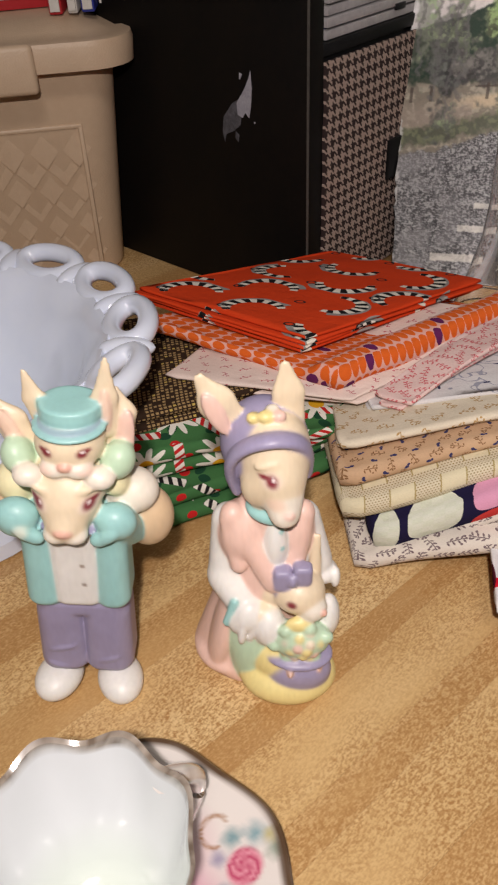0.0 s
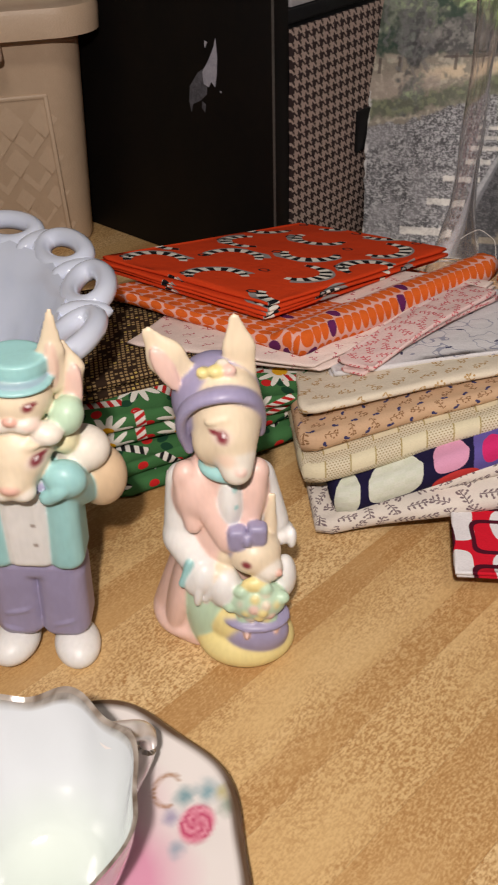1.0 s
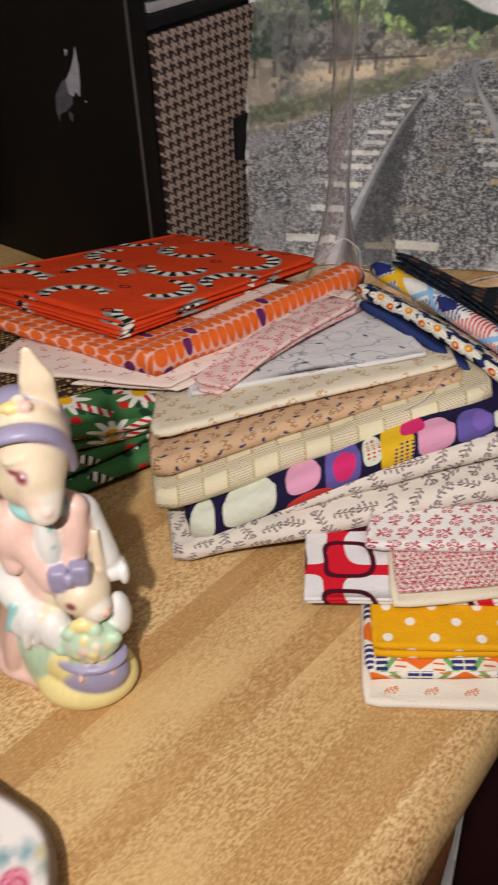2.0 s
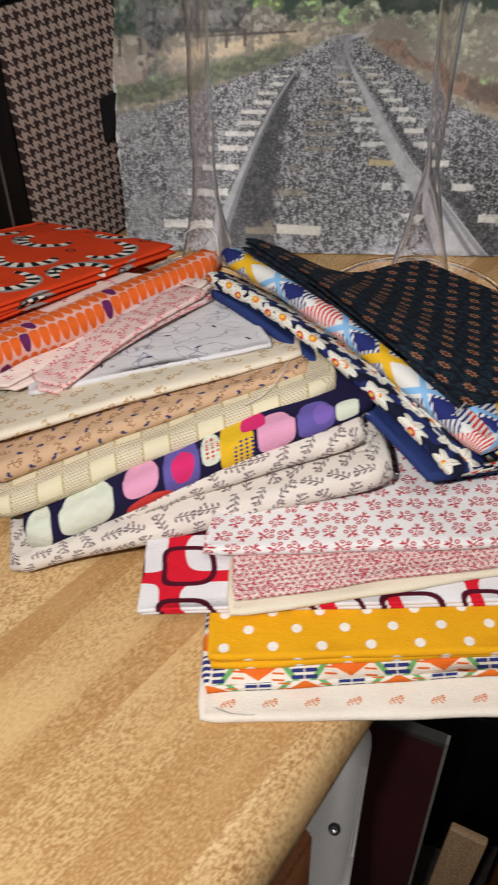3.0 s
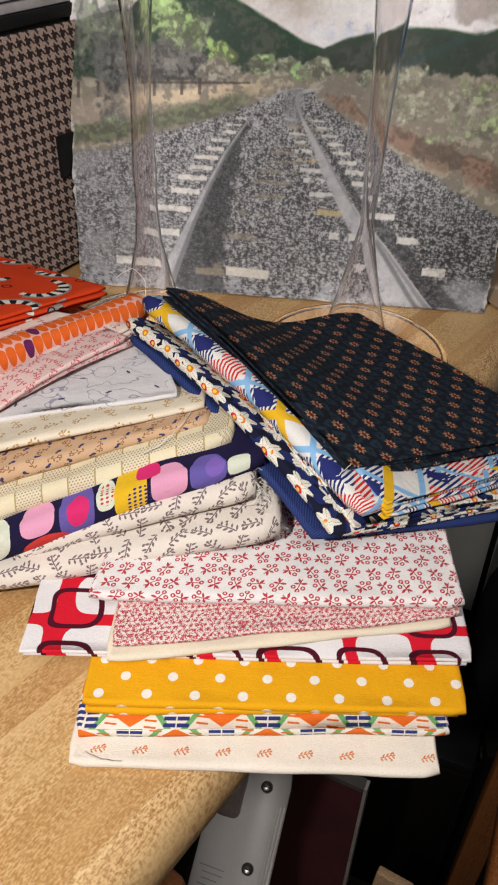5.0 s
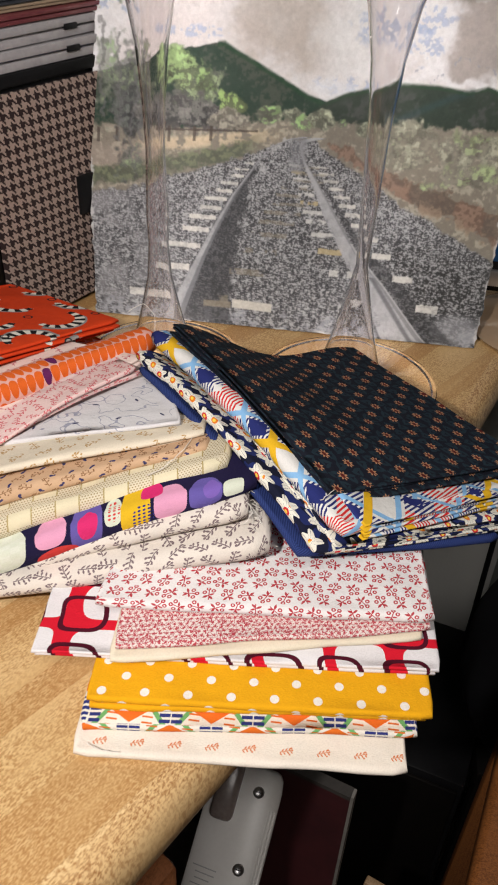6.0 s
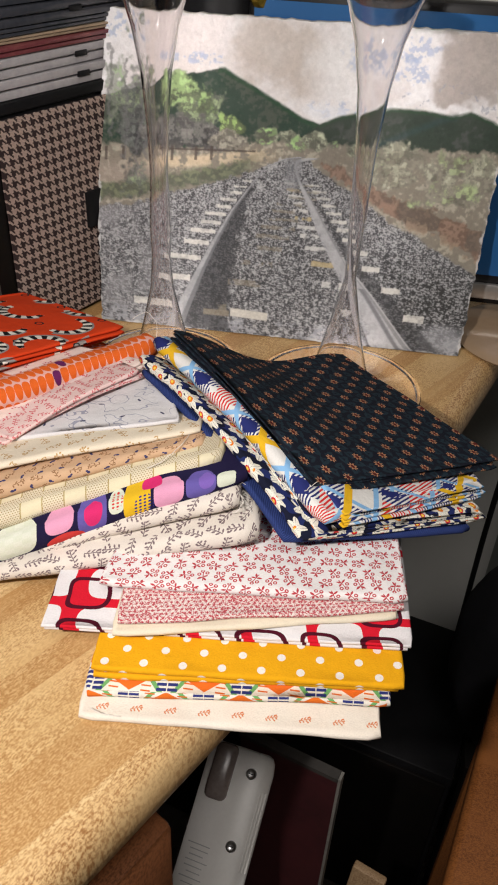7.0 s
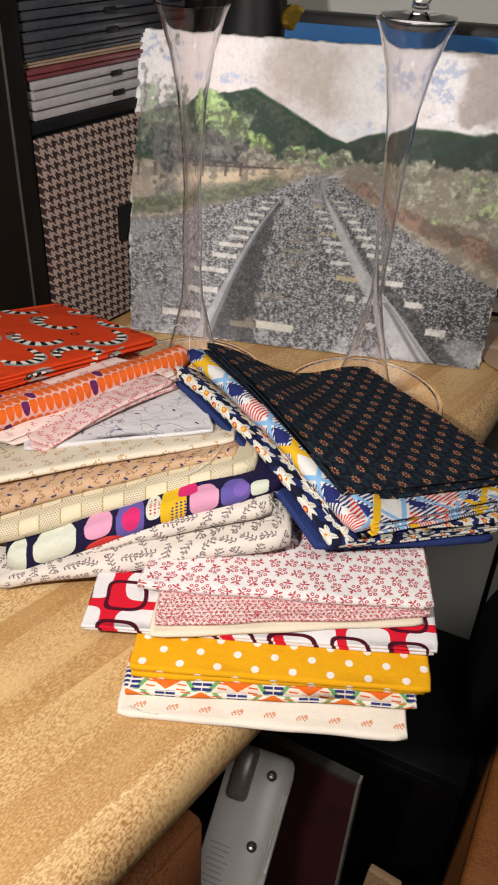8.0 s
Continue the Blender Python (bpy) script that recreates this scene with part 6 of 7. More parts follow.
part("front_panel", box(0.33, 0.004, 0.28, (0, -0.097, 0.01), 0.001), M["black_board"], tower)
bag2 = bmesh.new()
bmesh.ops.create_icosphere(bag2, subdivisions=4, radius=1)
for w in bag2.verts:
    s = 1 + 0.16 * noise.noise(w.co * 1.8)
    w.co = Vector((w.co.x * 0.075 * s, w.co.y * 0.05 * s, w.co.z * 0.15 * s + 0.155))
ob = link("dark_cushion", bag2, material("black_cloth", speckle((0.006, 0.006, 0.01), (0.012, 0.012, 0.018), 80), 0.9))
ob.matrix_world = pose(0.495, 0.615, 0.298)
tagged(ob, "black cloth cushion beside the wall under the desk", "cushion")
side = empty("side_table", pose(0.53, 0.645, 0), "low black side table beside the wall", "table")
part("top", box(0.15, 0.12, 0.018, (0, 0, 0.28), 0.002), M["black_board"], side)
for sx in (-0.065, 0.065):
    for sy in (-0.05, 0.05):
        part("leg", box(0.014, 0.014, 0.28, (sx, sy, 0), 0.001), M["black_board"], side)
cable = tube([(0.44, 0.712 - 0.004 * math.sin(i), 0.74 - 0.05 * i + 0.0) if i < 9 else (0.44 + 0.02 * (i - 8), 0.70, 0.31 - 0.03 * (i - 8)) for i in range(17)], 0.0028, 8)
tagged(link("power_cable", cable, M["black_plastic"]), "thin black power cable hanging down the wall", "cable")
chair = empty("wooden_chair", pose(0.437, 0.40, 0, 0, 0, -15), "orange brown wooden chair pushed beside the desk", "chair")
part("seat", box(0.30, 0.30, 0.024, (0.117, 0.0, 0.472), 0.006, 3), M["chair_wood"], chair)
for sx, sy in ((-0.018, -0.13), (0.25, -0.13), (-0.018, 0.13), (0.25, 0.13)):
    part("leg", box(0.024, 0.024, 0.472, (sx, sy, 0), 0.003), M["chair_wood"], chair)
lath = link("wooden_lath", box(0.028, 0.008, 0.378, (0, 0, 0), 0.002), M["lath_wood"])
lath.matrix_world = pose(0.338, 0.405, 0.0, -4, 2, -20)
tagged(lath, "pale rounded wooden lath leaning under the desk", "lath")

# ---- desk top strips ----
rs = random.Random(12)
offs = -0.62
tone = 0
while offs < 0.42:
    w = rs.choice((0.013, 0.016, 0.02, 0.026))
    m = Matrix.Translation(PN * (offs + w / 2) + Vector((0, 0, 0))) @ Matrix.Rotation(math.atan2(PL.y, PL.x), 4, "Z")
    bm = box(3.0, w - 0.00006, 0.005, (0, 0, T - 0.005))
    desk_clip(bm, BULL, m)
    offs += w
    if not bm.faces:
        bm.free()
        continue
    tone = rs.choice([k for k in range(5) if k != tone])
    ob = part("strip", bm, MAPLE[tone], desk, smooth=False)
    ob.matrix_world = m


# ---- painted figurines ----
def surface_net(field, lo, step):
    """Vertices and quads of the zero surface of a sampled field."""
    s = field < 0
    nx, ny, nz = field.shape
    acc = np.zeros((nx - 1, ny - 1, nz - 1, 3))
    cnt = np.zeros((nx - 1, ny - 1, nz - 1))
    corners = [(i, j, k) for i in (0, 1) for j in (0, 1) for k in (0, 1)]

    def sub(a, c):
        return a[c[0]:nx - 1 + c[0], c[1]:ny - 1 + c[1], c[2]:nz - 1 + c[2]]
    for c in corners:
        for ax in range(3):
            if c[ax]:
                continue
            d = list(c)
            d[ax] = 1
            fa, fb = sub(field, c), sub(field, d)
            cross = (fa < 0) != (fb < 0)
            den = np.where(cross, fa - fb, 1)
            t = np.where(cross, fa / den, 0)
            p = np.zeros(acc.shape)
            for q in range(3):
                p[..., q] = c[q]
            p[..., ax] += t
            acc += p * cross[..., None]
            cnt += cross
    act = cnt > 0
    ids = -np.ones(act.shape, int)
    ids[act] = np.arange(act.sum())
    idx = np.argwhere(act)
    verts = (idx + acc[act] / cnt[act][:, None]) * step + np.array(lo)
    faces = []
    for ax in range(3):
        a1, a2 = (ax + 1) % 3, (ax + 2) % 3
        f0 = np.take(s, range(0, s.shape[ax] - 1), axis=ax)
        f1 = np.take(s, range(1, s.shape[ax]), axis=ax)
        e = np.argwhere(f0 != f1)
        e = e[(e[:, a1] > 0) & (e[:, a2] > 0) & (e[:, a1] < s.shape[a1] - 1) & (e[:, a2] < s.shape[a2] - 1)]
        flip = f0[e[:, 0], e[:, 1], e[:, 2]]
        q = []
        for d1, d2 in ((1, 1), (0, 1), (0, 0), (1, 0)):
            w = e.copy()
            w[:, a1] -= d1
            w[:, a2] -= d2
            q.append(ids[w[:, 0], w[:, 1], w[:, 2]])
        q = np.stack(q, 1)
        q[~flip] = q[~flip][:, ::-1]
        faces.append(q)
    faces = np.concatenate(faces)
    return verts, faces[(faces >= 0).all(1)]


def ball(x, y, z, rx, ry, rz, color, turn=(0, 0, 0), k=1.2):
    return ("b", (x, y, z), (rx, ry, rz), color, turn, k)


def limb(p, q, r0, r1, color, k=1.2, flat=1.0):
    return ("l", p, q, color, (r0, r1, flat), k)


def drum(x, y, z0, z1, r, color, k=0.4):
    return ("d", (x, y), (z0, z1, r), color, None, k)


def block(x, y, z, hx, hy, hz, r, color, k=0.5, taper=0.0):
    return ("r", (x, y, z), (hx, hy, hz), color, (r, taper), k)


def distance(prim, X):
    if prim[0] == "r":
        _, c, h, _, (r, taper), _ = prim
        d = X - np.array(c)
        s = 1 + taper * d[..., 2:3] / h[2]
        q = np.abs(d / np.concatenate([s, s, np.ones_like(s)], -1)) - (np.array(h) - r)
        return np.sqrt((np.maximum(q, 0) ** 2).sum(-1)) + np.minimum(q.max(-1), 0) - r
    if prim[0] == "d":
        (x, y), (z0, z1, r) = prim[1], prim[2]
        a = np.hypot(X[..., 0] - x, (X[..., 1] - y) * 1.08) - r + 0.8
        b = np.abs(X[..., 2] - (z0 + z1) / 2) - (z1 - z0) / 2 + 0.8
        return np.minimum(np.maximum(a, b), 0) + np.hypot(np.maximum(a, 0), np.maximum(b, 0)) - 0.8
    if prim[0] == "b":
        _, c, r, _, turn, _ = prim
        R = np.array(Euler([radians(a) for a in turn]).to_matrix())
        d = (X - np.array(c)) @ R
        r = np.array(r)
        k0 = np.sqrt(((d / r) ** 2).sum(-1))
        k1 = np.sqrt(((d / (r * r)) ** 2).sum(-1)) + 1e-6
        return k0 * (k0 - 1) / k1
    _, p, q, _, (r0, r1, flat), _ = prim
    p, q = np.array(p), np.array(q)
    d = q - p
    t = np.clip(((X - p) @ d) / d.dot(d), 0, 1)
    e = X - p - t[..., None] * d
    e = e * np.array([1, 1 / flat, 1])
    return np.sqrt((e ** 2).sum(-1)) - (r0 + (r1 - r0) * t)


def figurine(name, label, prims, spots, m, lo, hi, step=0.8):
    """One smooth moulded body from blended forms, in millimetres; spots: small painted marks (x, z, size x, size z, colour) on the front."""
    ax = [np.arange(a, b + step, step) for a, b in zip(lo, hi)]
    X = np.stack(np.meshgrid(*ax, indexing="ij"), -1)
    field = np.full(X.shape[:3], 99.0)
    for pr in prims:
        if pr[0] in "br":
            c, e = np.array(pr[1]), np.array([max(pr[2])] * 3)
            b0, b1 = c - e, c + e
        elif pr[0] == "l":
            r = max(pr[4][:2])
            b0, b1 = np.minimum(pr[1], pr[2]) - r, np.maximum(pr[1], pr[2]) + r
        else:
            (x, y), (z0, z1, r) = pr[1], pr[2]
            b0, b1 = np.array([x - r, y - r, z0]), np.array([x + r, y + r, z1])
        cut = tuple(slice(max(0, int((q0 - 4 - l) / step)), max(1, int((q1 + 4 - l) / step) + 2)) for q0, q1, l in zip(b0, b1, lo))
        d = distance(pr, X[cut])
        k = pr[5]
        f_ = field[cut]
        h = np.clip(0.5 + 0.5 * (f_ - d) / k, 0, 1)
        field[cut] = f_ * (1 - h) + d * h - k * h * (1 - h)
    field = np.maximum(field, 0.3 - X[..., 2])
    verts, faces = surface_net(field, lo, step)
    ds = np.stack([distance(pr, verts) for pr in prims], 1)
    w = np.exp(-np.clip(ds - ds.min(1, keepdims=True), 0, 20) / 0.22)
    w /= w.sum(1, keepdims=True)
    col = w @ np.array([pr[3] for pr in prims])
    front = np.array([noise.noise(Vector(p) * 0.12) for p in verts])
    tone = np.array([noise.noise(Vector((p[0] * 0.9, p[1] * 0.9, p[2] * 0.25))) for p in verts])
    col = col * (1 + 0.06 * front[:, None] + 0.06 * tone[:, None])
    for x, z, sx, sz, c, ymax in spots:
        g = np.exp(-(((verts[:, 0] - x) / sx) ** 2 + ((verts[:, 2] - z) / sz) ** 2) ** 2) * (verts[:, 1] < ymax)
        col = col * (1 - g[:, None]) + np.array(c) * g[:, None]
    me = bpy.data.meshes.new(name)
    me.from_pydata((verts * 0.001).tolist(), [], faces.tolist())
    at = me.color_attributes.new("paint", "FLOAT_COLOR", "POINT")
    at.data.foreach_set("color", np.concatenate([np.clip(col, 0, 1), np.ones((len(col), 1))], 1).astype(np.float32).ravel())
    me.materials.append(M["bisque"])
    me.shade_smooth()
    ob = new(name, me)
    sm_ = ob.modifiers.new("smooth", "SMOOTH")
    sm_.factor, sm_.iterations = 0.5, 2
    ob.matrix_world = m
    return tagged(ob, label, "figurine", "ceramic figurines")


FUR, FURW, TAN, PINK = (0.78, 0.65, 0.47), (0.82, 0.76, 0.66), (0.68, 0.5, 0.32), (0.78, 0.45, 0.36)
AQUA, LILAC, WHITE, MINT = (0.32, 0.6, 0.59), (0.32, 0.29, 0.44), (0.8, 0.79, 0.76), (0.5, 0.68, 0.5)
YEL, ROSEP, EYE_ = (0.8, 0.68, 0.3), (0.8, 0.55, 0.47), (0.22, 0.01, 0.03)

father = [
    ball(-10.5, -5.5, 4.6, 7.8, 11, 6.8, WHITE, (0, 0, -14)), ball(10.5, -5.5, 4.6, 7.8, 11, 6.8, WHITE, (0, 0, 14)),
    block(-7.4, 0, 28, 7.9, 9.2, 19, 5.5, LILAC, 0.35, -0.04), block(7.4, 0, 28, 7.9, 9.2, 19, 5.5, LILAC, 0.35, -0.04), block(0, 0.5, 44, 14.2, 9.3, 6, 5, LILAC, 1.0),
    ball(-9, -8.6, 16, 4, 1.6, 1.2, LILAC, (0, 20, 0), 1.0), ball(8, -8.4, 20, 4, 1.6, 1.2, LILAC, (0, -24, 0), 1.0), ball(-7, -8.6, 25, 4.5, 1.4, 1.2, LILAC, (0, -18, 0), 1.0),
    block(0, -2.6, 69, 7.5, 8.4, 22, 4, WHITE, 0.4), block(0, 1.5, 69, 14.8, 9.6, 21, 7, AQUA, 0.4), block(-10.4, -2.2, 66.5, 5.4, 8.6, 20.5, 4.6, AQUA, 0.3, -0.06), block(10.6, -2.2, 66.5, 5.2, 8.6, 20.5, 4.6, AQUA, 0.3, -0.06),
    ball(-4.6, -9.4, 85, 3.6, 2.4, 2.2, LILAC, (0, 15, 0), 0.4), ball(4.6, -9.4, 85, 3.6, 2.4, 2.2, LILAC, (0, -15, 0), 0.4),
    ball(-21, 7, 78, 7.6, 8, 12, TAN), ball(20.5, 7, 76, 8, 8, 12, TAN), ball(-17, 4, 92, 6.8, 7, 7.5, (0.82, 0.76, 0.48)), ball(16.5, 3, 91, 8, 7.5, 8, FURW), ball(12.5, -1, 98, 4, 5, 5, (0.82, 0.76, 0.48)),
    limb((-15, 1, 76), (-15.5, -7, 86), 5.6, 6.0, AQUA, 0.8), limb((15, 1, 75), (13.5, -7, 86), 5.4, 5.6, AQUA, 0.8), ball(-15, -9, 89, 6.6, 5.2, 6.6, AQUA, (0, 20, 0)), ball(13.2, -9, 88.5, 6.0, 5.2, 6.6, AQUA, (0, -20, 0)),
    ball(-10, -12.5, 83.8, 2.6, 2.2, 3.6, AQUA, (0, -50, 0), 0.3), ball(9.2, -12.5, 83.8, 2.6, 2.2, 3.6, AQUA, (0, 50, 0), 0.3), ball(-12.5, -13.4, 86, 2.4, 1.8, 4.2, AQUA, (0, -40, 0), 0.3), ball(11.6, -13.4, 86, 2.4, 1.8, 4.2, AQUA, (0, 40, 0), 0.3),
    ball(0, -3.5, 100, 11, 11, 10, FUR), ball(0, -8, 96, 9, 9, 9, FUR, k=2), ball(0, -11.5, 91, 6.2, 7.6, 6.8, FUR, k=2), ball(-2.7, -15, 88, 3.6, 3.6, 3.2, FURW), ball(2.7, -15, 88, 3.6, 3.6, 3.2, FURW), ball(0, -18.0, 91.2, 2.7, 1.7, 1.8, PINK, k=0.5),
    ball(-5.5, -11.2, 103, 3.8, 2.4, 1.6, FUR, (0, 24, 0), 1.2), ball(5.5, -11.2, 103, 3.8, 2.4, 1.6, FUR, (0, -24, 0), 1.2),
    limb((-11, 2, 103), (-16, 2, 118), 4.6, 4.8, FUR, 1.5, 0.5), limb((-16, 2, 118), (-21, 2, 129), 4.8, 1.4, FUR, 1.5, 0.5), ball(-15.6, -0.6, 116, 2.4, 1.2, 9, (0.8, 0.58, 0.46), (0, -22, 0), 0.4),
    limb((12.5, 3, 102), (14, 3.5, 122), 4.6, 4.6, FUR, 1.5, 0.5), limb((14, 3.5, 122), (13, 3.5, 133), 4.6, 1.6, FUR, 1.5, 0.5), ball(16, 1.0, 114, 2.4, 1.4, 10, ROSEP, (0, 4, 0), 0.4),
    ball(0, 4, 106, 13, 8, 8, MINT), ball(-13.6, -3, 108, 4.6, 5.4, 6.6, MINT, (0, -12, 0)), ball(14, -3, 108, 4.8, 5.4, 6.6, MINT, (0, 12, 0)), ball(-10, -9, 105.8, 4.2, 4, 3.8, FURW, k=0.5), ball(9.6, -9, 105.8, 4.4, 4, 3.8, FURW, k=0.5),
    ball(1.2, -3, 115, 9.6, 9.4, 9.4, FUR), ball(-2, -10, 109.8, 4.2, 3.4, 3.2, FURW), ball(4.2, -10, 109.8, 4.2, 3.4, 3.2, FURW), ball(1.1, -12.6, 112, 1.9, 1.4, 1.5, PINK, k=0.5),
    limb((-6.0, 1, 119), (-8.2, 1, 130), 3.3, 3.2, FUR, 1.2, 0.5), limb((-8.2, 1, 130), (-10.2, 1, 140.5), 3.2, 1.0, FUR, 1.2, 0.5), limb((9.8, 1, 117), (10.8, 1, 132), 3.7, 3.5, FUR, 1.2, 0.5), limb((10.8, 1, 132), (11.4, 1, 146), 3.5, 1.0, FUR, 1.2, 0.5), ball(11, -1, 127, 1.6, 1.0, 7.5, (0.8, 0.58, 0.46), k=0.4),
]
HEIGHTS = ((0, 20, 47, 85, 98, 115, 122, 128, 141, 155), (0, 21, 50.5, 88.5, 102, 119.5, 126, 129.5, 141, 155))


def taller(z):
    return float(np.interp(z, *HEIGHTS))


father = [(p_[0], (p_[1][0], p_[1][1], taller(p_[1][2])), (p_[2][0], p_[2][1], taller(p_[2][2])) if p_[0] == "l" else p_[2], *p_[3:]) for p_ in father]
father += [ball(1.5, -3, 125.4, 10.2, 9.6, 1.8, AQUA, k=0.5), drum(1.5, -1, 125, 130, 8.0, AQUA, 0.7), drum(1.6, -0.5, 128, 132.5, 8.5, AQUA, 1.2), ball(1.5, -2.4, 126.8, 8.8, 8.9, 0.7, (0.3, 0.42, 0.5), k=0.3)]
father_spots = []
for s_ in (-1, 1):
    father_spots += [(6.9 * s_, 98.6, 2.6, 2.7, (0.84, 0.7, 0.6), -6), (7.0 * s_, 98.8, 1.7, 2.1, EYE_, -6), (8.2 * s_, 99.9, 1.3, 0.9, EYE_, -5), (6.6 * s_ + 0.4, 99.4, 0.55, 0.6, (0.85, 0.75, 0.75), -6),
                     (1.2 + 4.7 * s_, 116.2, 1.5, 1.6, EYE_, -6), (1.2 + 6.0 * s_, 117.0, 1.0, 0.7, EYE_, -5), (1.6 + 4.5 * s_, 116.8, 0.5, 0.5, (0.85, 0.75, 0.75), -6), (1.2 + 5.6 * s_, 110.5, 2.4, 1.8, (0.85, 0.66, 0.56), -8)]
father_spots += [(2.6, 69, 0.8, 0.9, (0.3, 0.24, 0.2), -8), (2.8, 60, 0.8, 0.9, (0.3, 0.24, 0.2), -8), (-13, 87, 2.2, 2.5, (0.6, 0.68, 0.6), -12)]
father_spots = [(p_[0], taller(p_[1]), *p_[2:]) for p_ in father_spots]
ca_, sa_ = math.cos(radians(14)), math.sin(radians(14))
FM = Matrix(((ca_ * 1.06, -sa_, 0.16, 0.037), (sa_ * 1.06, ca_, 0.042, 0.2587), (0, 0, 0.925, T + 0.0004), (0, 0, 0, 1)))
figurine("rabbit_figurine", "painted ceramic rabbit in aqua jacket with a child on its shoulders", father, father_spots, FM, (-33, -22, -1), (33, 20, 152), 0.7)

mother = [
    limb((-3.5, 4, 3), (0, 2, 44), 20.5, 11.5, ROSEP, 1.5), ball(-11, 1, 4, 15, 16, 6, ROSEP), limb((-13, 3, 5), (-4, 2, 44), 12, 8, ROSEP), ball(-14, -6, 18, 5, 8, 22, ROSEP, (0, 12, 0), 0.7), ball(-4, -11, 15, 8.5, 8, 19, MINT, k=0.7), ball(-6, -9, 20, 8, 8, 17, MINT, k=0.7),
    ball(8.5, -14.5, 5.5, 17.5, 13.5, 8.5, YEL), ball(8, -13, 14, 13.5, 11, 10, YEL), ball(12, -19, 12, 11.5, 7.5, 8, LILAC, k=0.6), ball(12, -18, 18.5, 11.8, 8.2, 2.2, LILAC, k=0.4),
    ball(12, -19, 26.5, 10, 6.3, 7, MINT, k=0.6)]
rs = random.Random(7)
for i in range(13):
    a_ = i * 2.4
    r_ = 1.9 * math.sqrt(i + 0.4)
    mother.append(ball(12.4 + r_ * math.cos(a_), -24.8 + 0.12 * r_ * r_ * 0.6, 26.2 + r_ * 0.85 * math.sin(a_), 1.9, 1.5, 1.9, (YEL, ROSEP, YEL, (0.82, 0.7, 0.55))[i % 4], k=0.3))
for a_ in (0.4, 1.3, 2.2, 3.3, 4.2, 5.2):
    mother.append(ball(12 + 9 * math.cos(a_), -21, 26.5 + 6.5 * math.sin(a_), 2.6, 2.2, 2.2, MINT, k=0.5))
mother += [
    ball(8.5, -17.5, 16.5, 1.7, 9.8, 3, ROSEP, k=0.3), ball(18.5, -16.5, 16.5, 1.7, 8, 3, ROSEP, k=0.3),
    ball(1.2, -16, 29, 5.8, 5.8, 7.5, WHITE), ball(21.5, -12, 30, 4.2, 5.5, 8, WHITE), ball(11, -20, 34, 4.5, 2.4, 2.4, YEL, k=0.5),
    ball(11, -12, 41, 9, 8.5, 6.8, FUR), ball(15.5, -16.5, 38, 5, 5, 4.2, FURW), ball(19, -20, 38.8, 1.4, 1.2, 1.2, PINK, k=0.4), ball(3, -9, 39, 5.5, 6, 5, FUR), limb((16, -8, 44), (17, -6, 58), 2.4, 1.2, FUR, 0.8, 0.6),
    block(5.2, -14.5, 48.6, 3.0, 2.6, 4.0, 1.5, LILAC, 0.3), block(11.8, -14.2, 50.2, 3.2, 2.6, 3.6, 1.5, LILAC, 0.3), ball(8.4, -16.4, 49, 1.7, 2.0, 2.4, LILAC, k=0.2), limb((3, -14, 46), (4, -15, 42), 1.5, 1.2, LILAC, 0.3),
    limb((0, 0, 40), (0, 0, 66), 13, 9, ROSEP), ball(-8, -3, 58, 8, 9, 11, ROSEP), ball(9, -2, 58, 7, 9, 11, ROSEP), limb((-11, -5, 66), (2.5, -12, 46), 4.2, 4.4, ROSEP, 0.7), limb((11.5, -4, 66), (8, -10.5, 46), 4.2, 4.2, ROSEP, 0.7), limb((-13, -6, 65), (-9, -9.5, 50), 2.4, 3.0, ROSEP, 0.6), ball(3, -8.5, 57, 4.4, 5, 10, WHITE, k=0.5),
    limb((-12.5, 0, 60), (-13.2, -4, 42), 5.6, 6.4, WHITE), limb((-13.2, -5, 41), (-5, -13, 32), 6.6, 5.4, WHITE), ball(-6, -14.5, 32.5, 5.2, 5, 6.2, WHITE, (0, 20, 20), 0.5), ball(-8.5, -13.2, 30.5, 4.8, 5.4, 6.2, WHITE, (0, 10, 0), 0.3), limb((-10.5, -14.4, 38), (-13.2, -15.2, 30), 1.5, 1.5, AQUA, 0.3), ball(-4.5, -17.2, 28, 1.6, 2, 5, WHITE, (0, 15, 0), 0.3), ball(-8, -18, 27.5, 1.6, 2, 5, WHITE, (0, 5, 0), 0.3), ball(-0.5, -14.5, 33, 5.6, 4.4, 4.2, FUR),
    limb((12.5, 1, 60), (17.5, -2, 45), 5.6, 5.4, WHITE), ball(19.5, -3, 41, 5.6, 5.4, 3.8, WHITE, k=0.6), ball(24, -5, 40, 1.8, 3, 4, WHITE, k=0.3),
    ball(1.5, -6.5, 70, 8.6, 6.5, 3.4, AQUA, (10, 8, 0), 0.5),
    ball(2, -3, 87.5, 11.2, 11.5, 12.5, FUR), ball(3.2, -8.5, 83, 8.6, 8.6, 9.2, FUR, k=2), ball(4.6, -12.5, 77.5, 6, 5.6, 5.6, FURW, k=2.5), ball(5.0, -15, 74.2, 4.6, 4.2, 3.8, FURW, k=2), ball(6.2, -18.2, 76.0, 1.7, 1.3, 1.1, (0.8, 0.58, 0.5), k=0.5), ball(-2, -8, 80, 6.5, 6, 7.5, FUR, k=2), ball(-0.4, -13.2, 90.2, 4.2, 1.6, 1.2, FUR, (0, -12, 0), 0.8),
    ball(-1, 2.5, 87.5, 13.8, 12.8, 13.6, LILAC, k=1.0)]
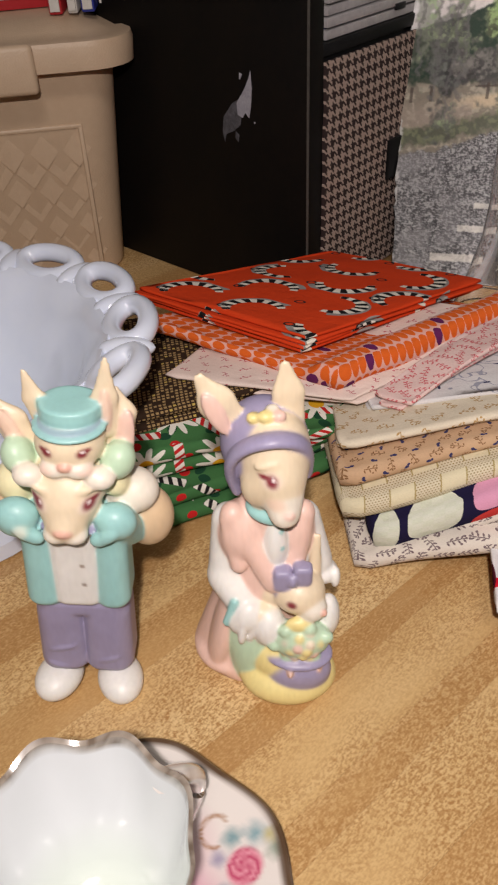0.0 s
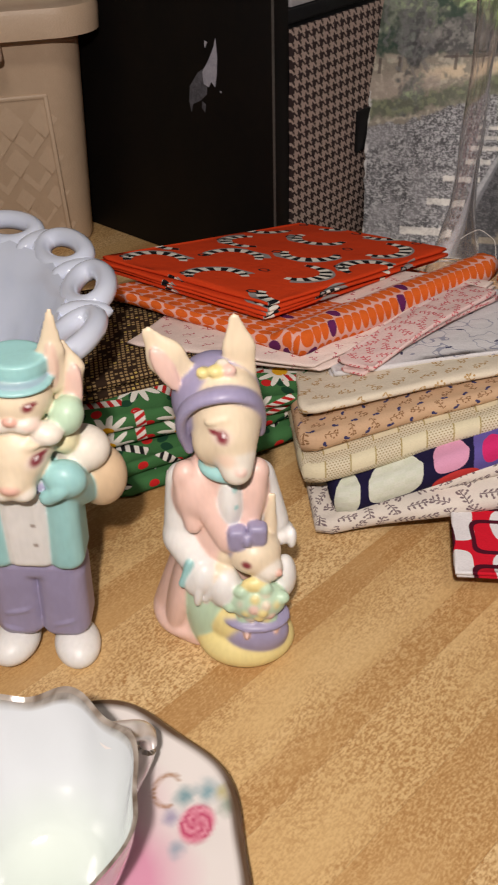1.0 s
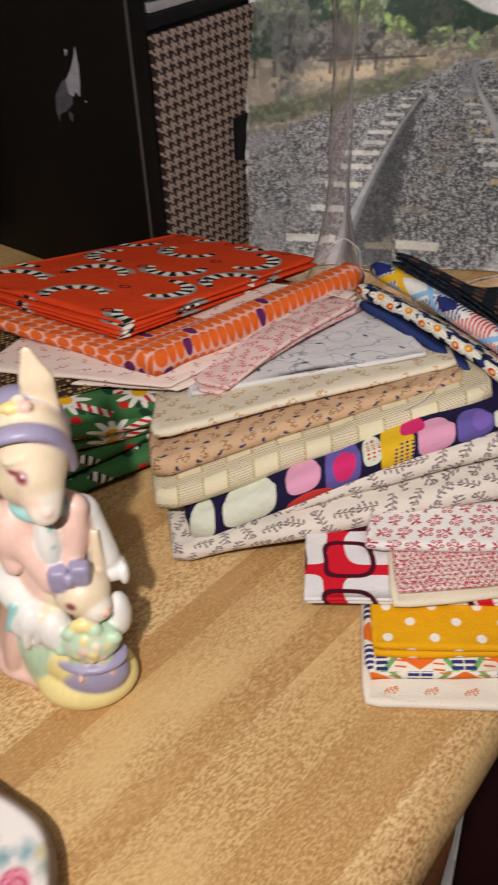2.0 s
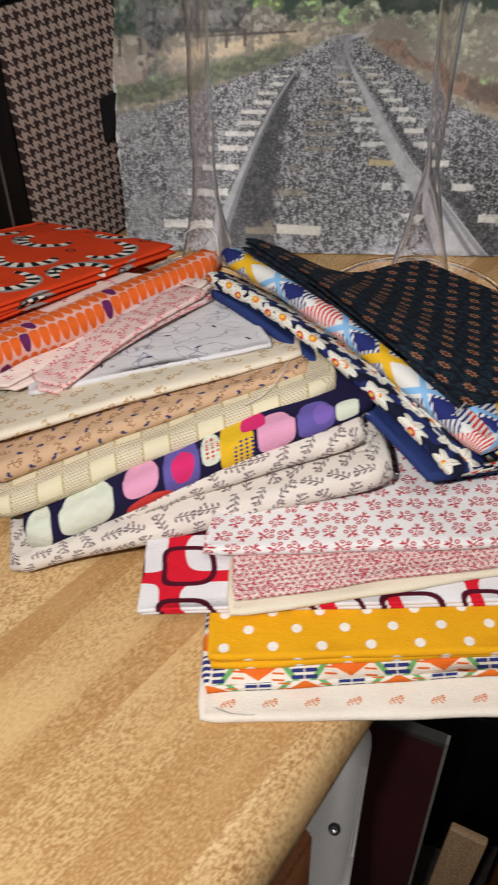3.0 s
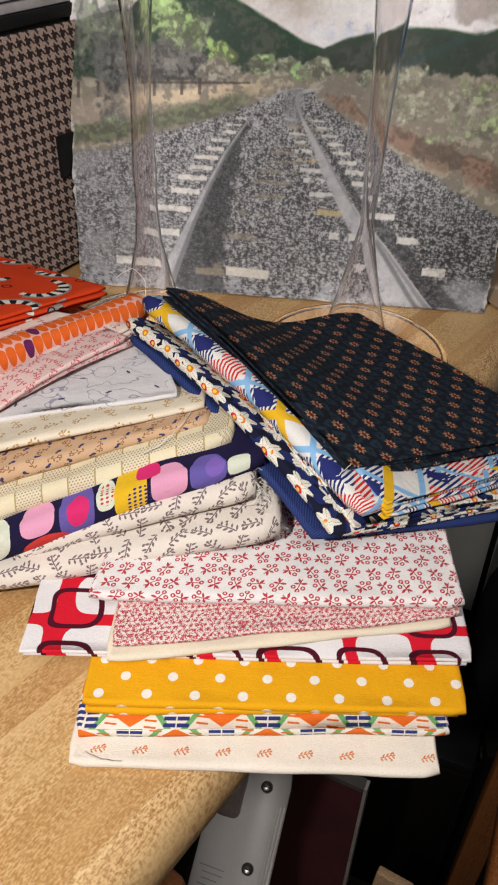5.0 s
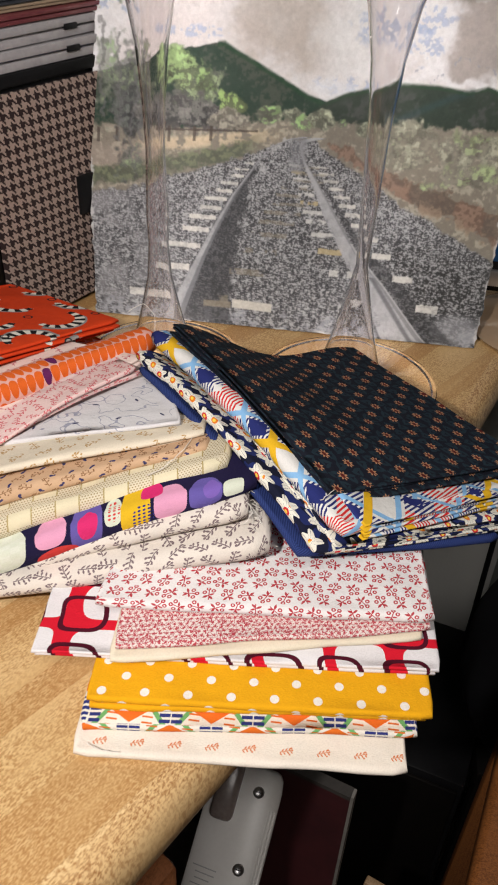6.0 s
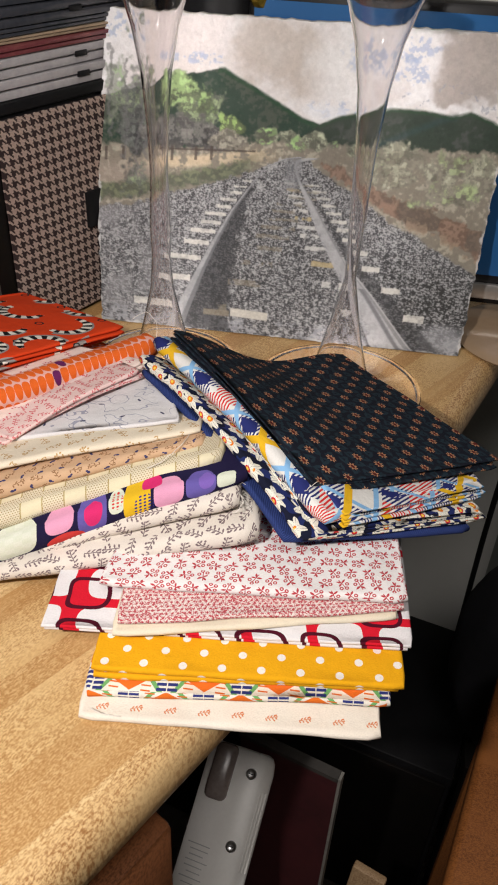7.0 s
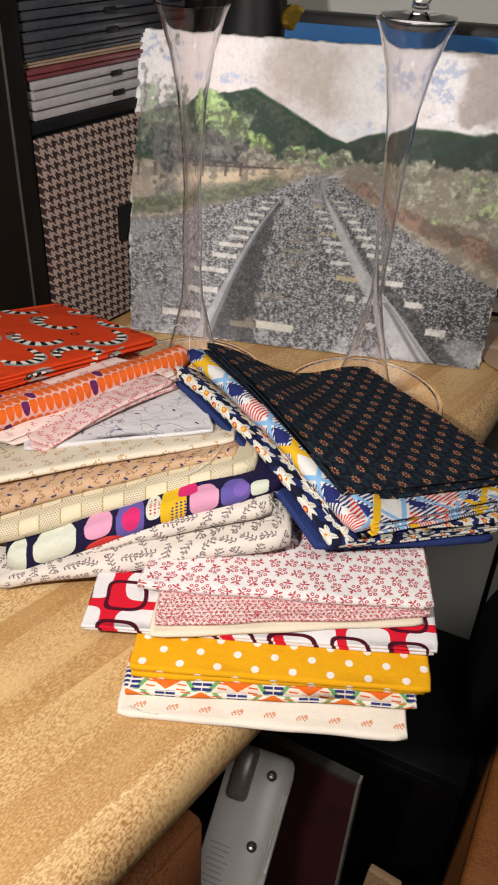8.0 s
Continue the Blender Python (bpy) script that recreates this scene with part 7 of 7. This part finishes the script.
arc = [(-9.5, -2.5, 74), (-11.8, -5, 81), (-11.5, -8, 88.5), (-7.5, -10.5, 94.5), (-0.5, -11.8, 97.4), (6, -10.8, 96.8), (10.5, -7.5, 93), (12.6, -3.5, 86), (12.4, -1, 79)]
for _ in range(2):
    arc = [arc[0]] + [tuple(x * (1 - k) + y * k for x, y in zip(p_, q_)) for p_, q_ in zip(arc, arc[1:]) for k in (0.25, 0.75)] + [arc[-1]]
for p_, q_ in zip(arc, arc[1:]):
    mother.append(limb(p_, q_, 1.7, 1.7, LILAC, 0.5, 1.8))
mother += [
    ball(-1, -5, 100.6, 2.6, 2.2, 1.6, YEL, k=0.8), ball(3, -5, 100.8, 2.2, 2.0, 1.5, ROSEP, k=0.8), ball(-4.8, -4, 99.6, 2.0, 2.0, 1.4, YEL, k=0.8), ball(1, -2.5, 101.2, 2.2, 2.2, 1.4, FURW, k=0.8),
    limb((-8.5, 1, 92), (-15.5, 0, 102), 4.6, 5.6, FUR, 1.2, 0.42), limb((-15.5, 0, 102), (-20, 0, 109), 5.6, 2.2, FUR, 1.6, 0.42), ball(-15.8, -2.4, 99.5, 2.8, 1.2, 7.4, ROSEP, (0, -28, 0), 0.4), limb((6.5, 2, 96), (5.8, 2, 104), 4.8, 4.5, FUR, 1.2, 0.42), limb((5.8, 2, 104), (4.6, 2, 112), 4.9, 1.9, FUR, 1.6, 0.42),
]
mother_spots = [(0.6, 86.4, 3.2, 2.4, (0.84, 0.7, 0.6), -6), (0.8, 86.4, 1.9, 2.0, EYE_, -6), (-1.6, 87.4, 1.8, 0.8, EYE_, -5), (1.2, 87.0, 0.6, 0.6, (0.85, 0.75, 0.75), -6), (8.2, 42.0, 1.7, 1.3, EYE_, -15), (5, 59, 0.8, 0.8, AQUA, -9), (4.6, 64.5, 0.8, 0.8, AQUA, -9), (2, 79.5, 3, 2.2, (0.84, 0.64, 0.5), -12)]
MM = Matrix(((0.964, -0.266, 0.092, 0.0965), (0.266, 0.964, 0.026, 0.2835), (0, 0, 1.12, T + 0.0004), (0, 0, 0, 1)))
figurine("rabbit_figurine", "painted ceramic rabbit in purple bonnet and pink dress holding a baby", mother, mother_spots, MM, (-30, -30, -1), (32, 26, 129), 0.7)
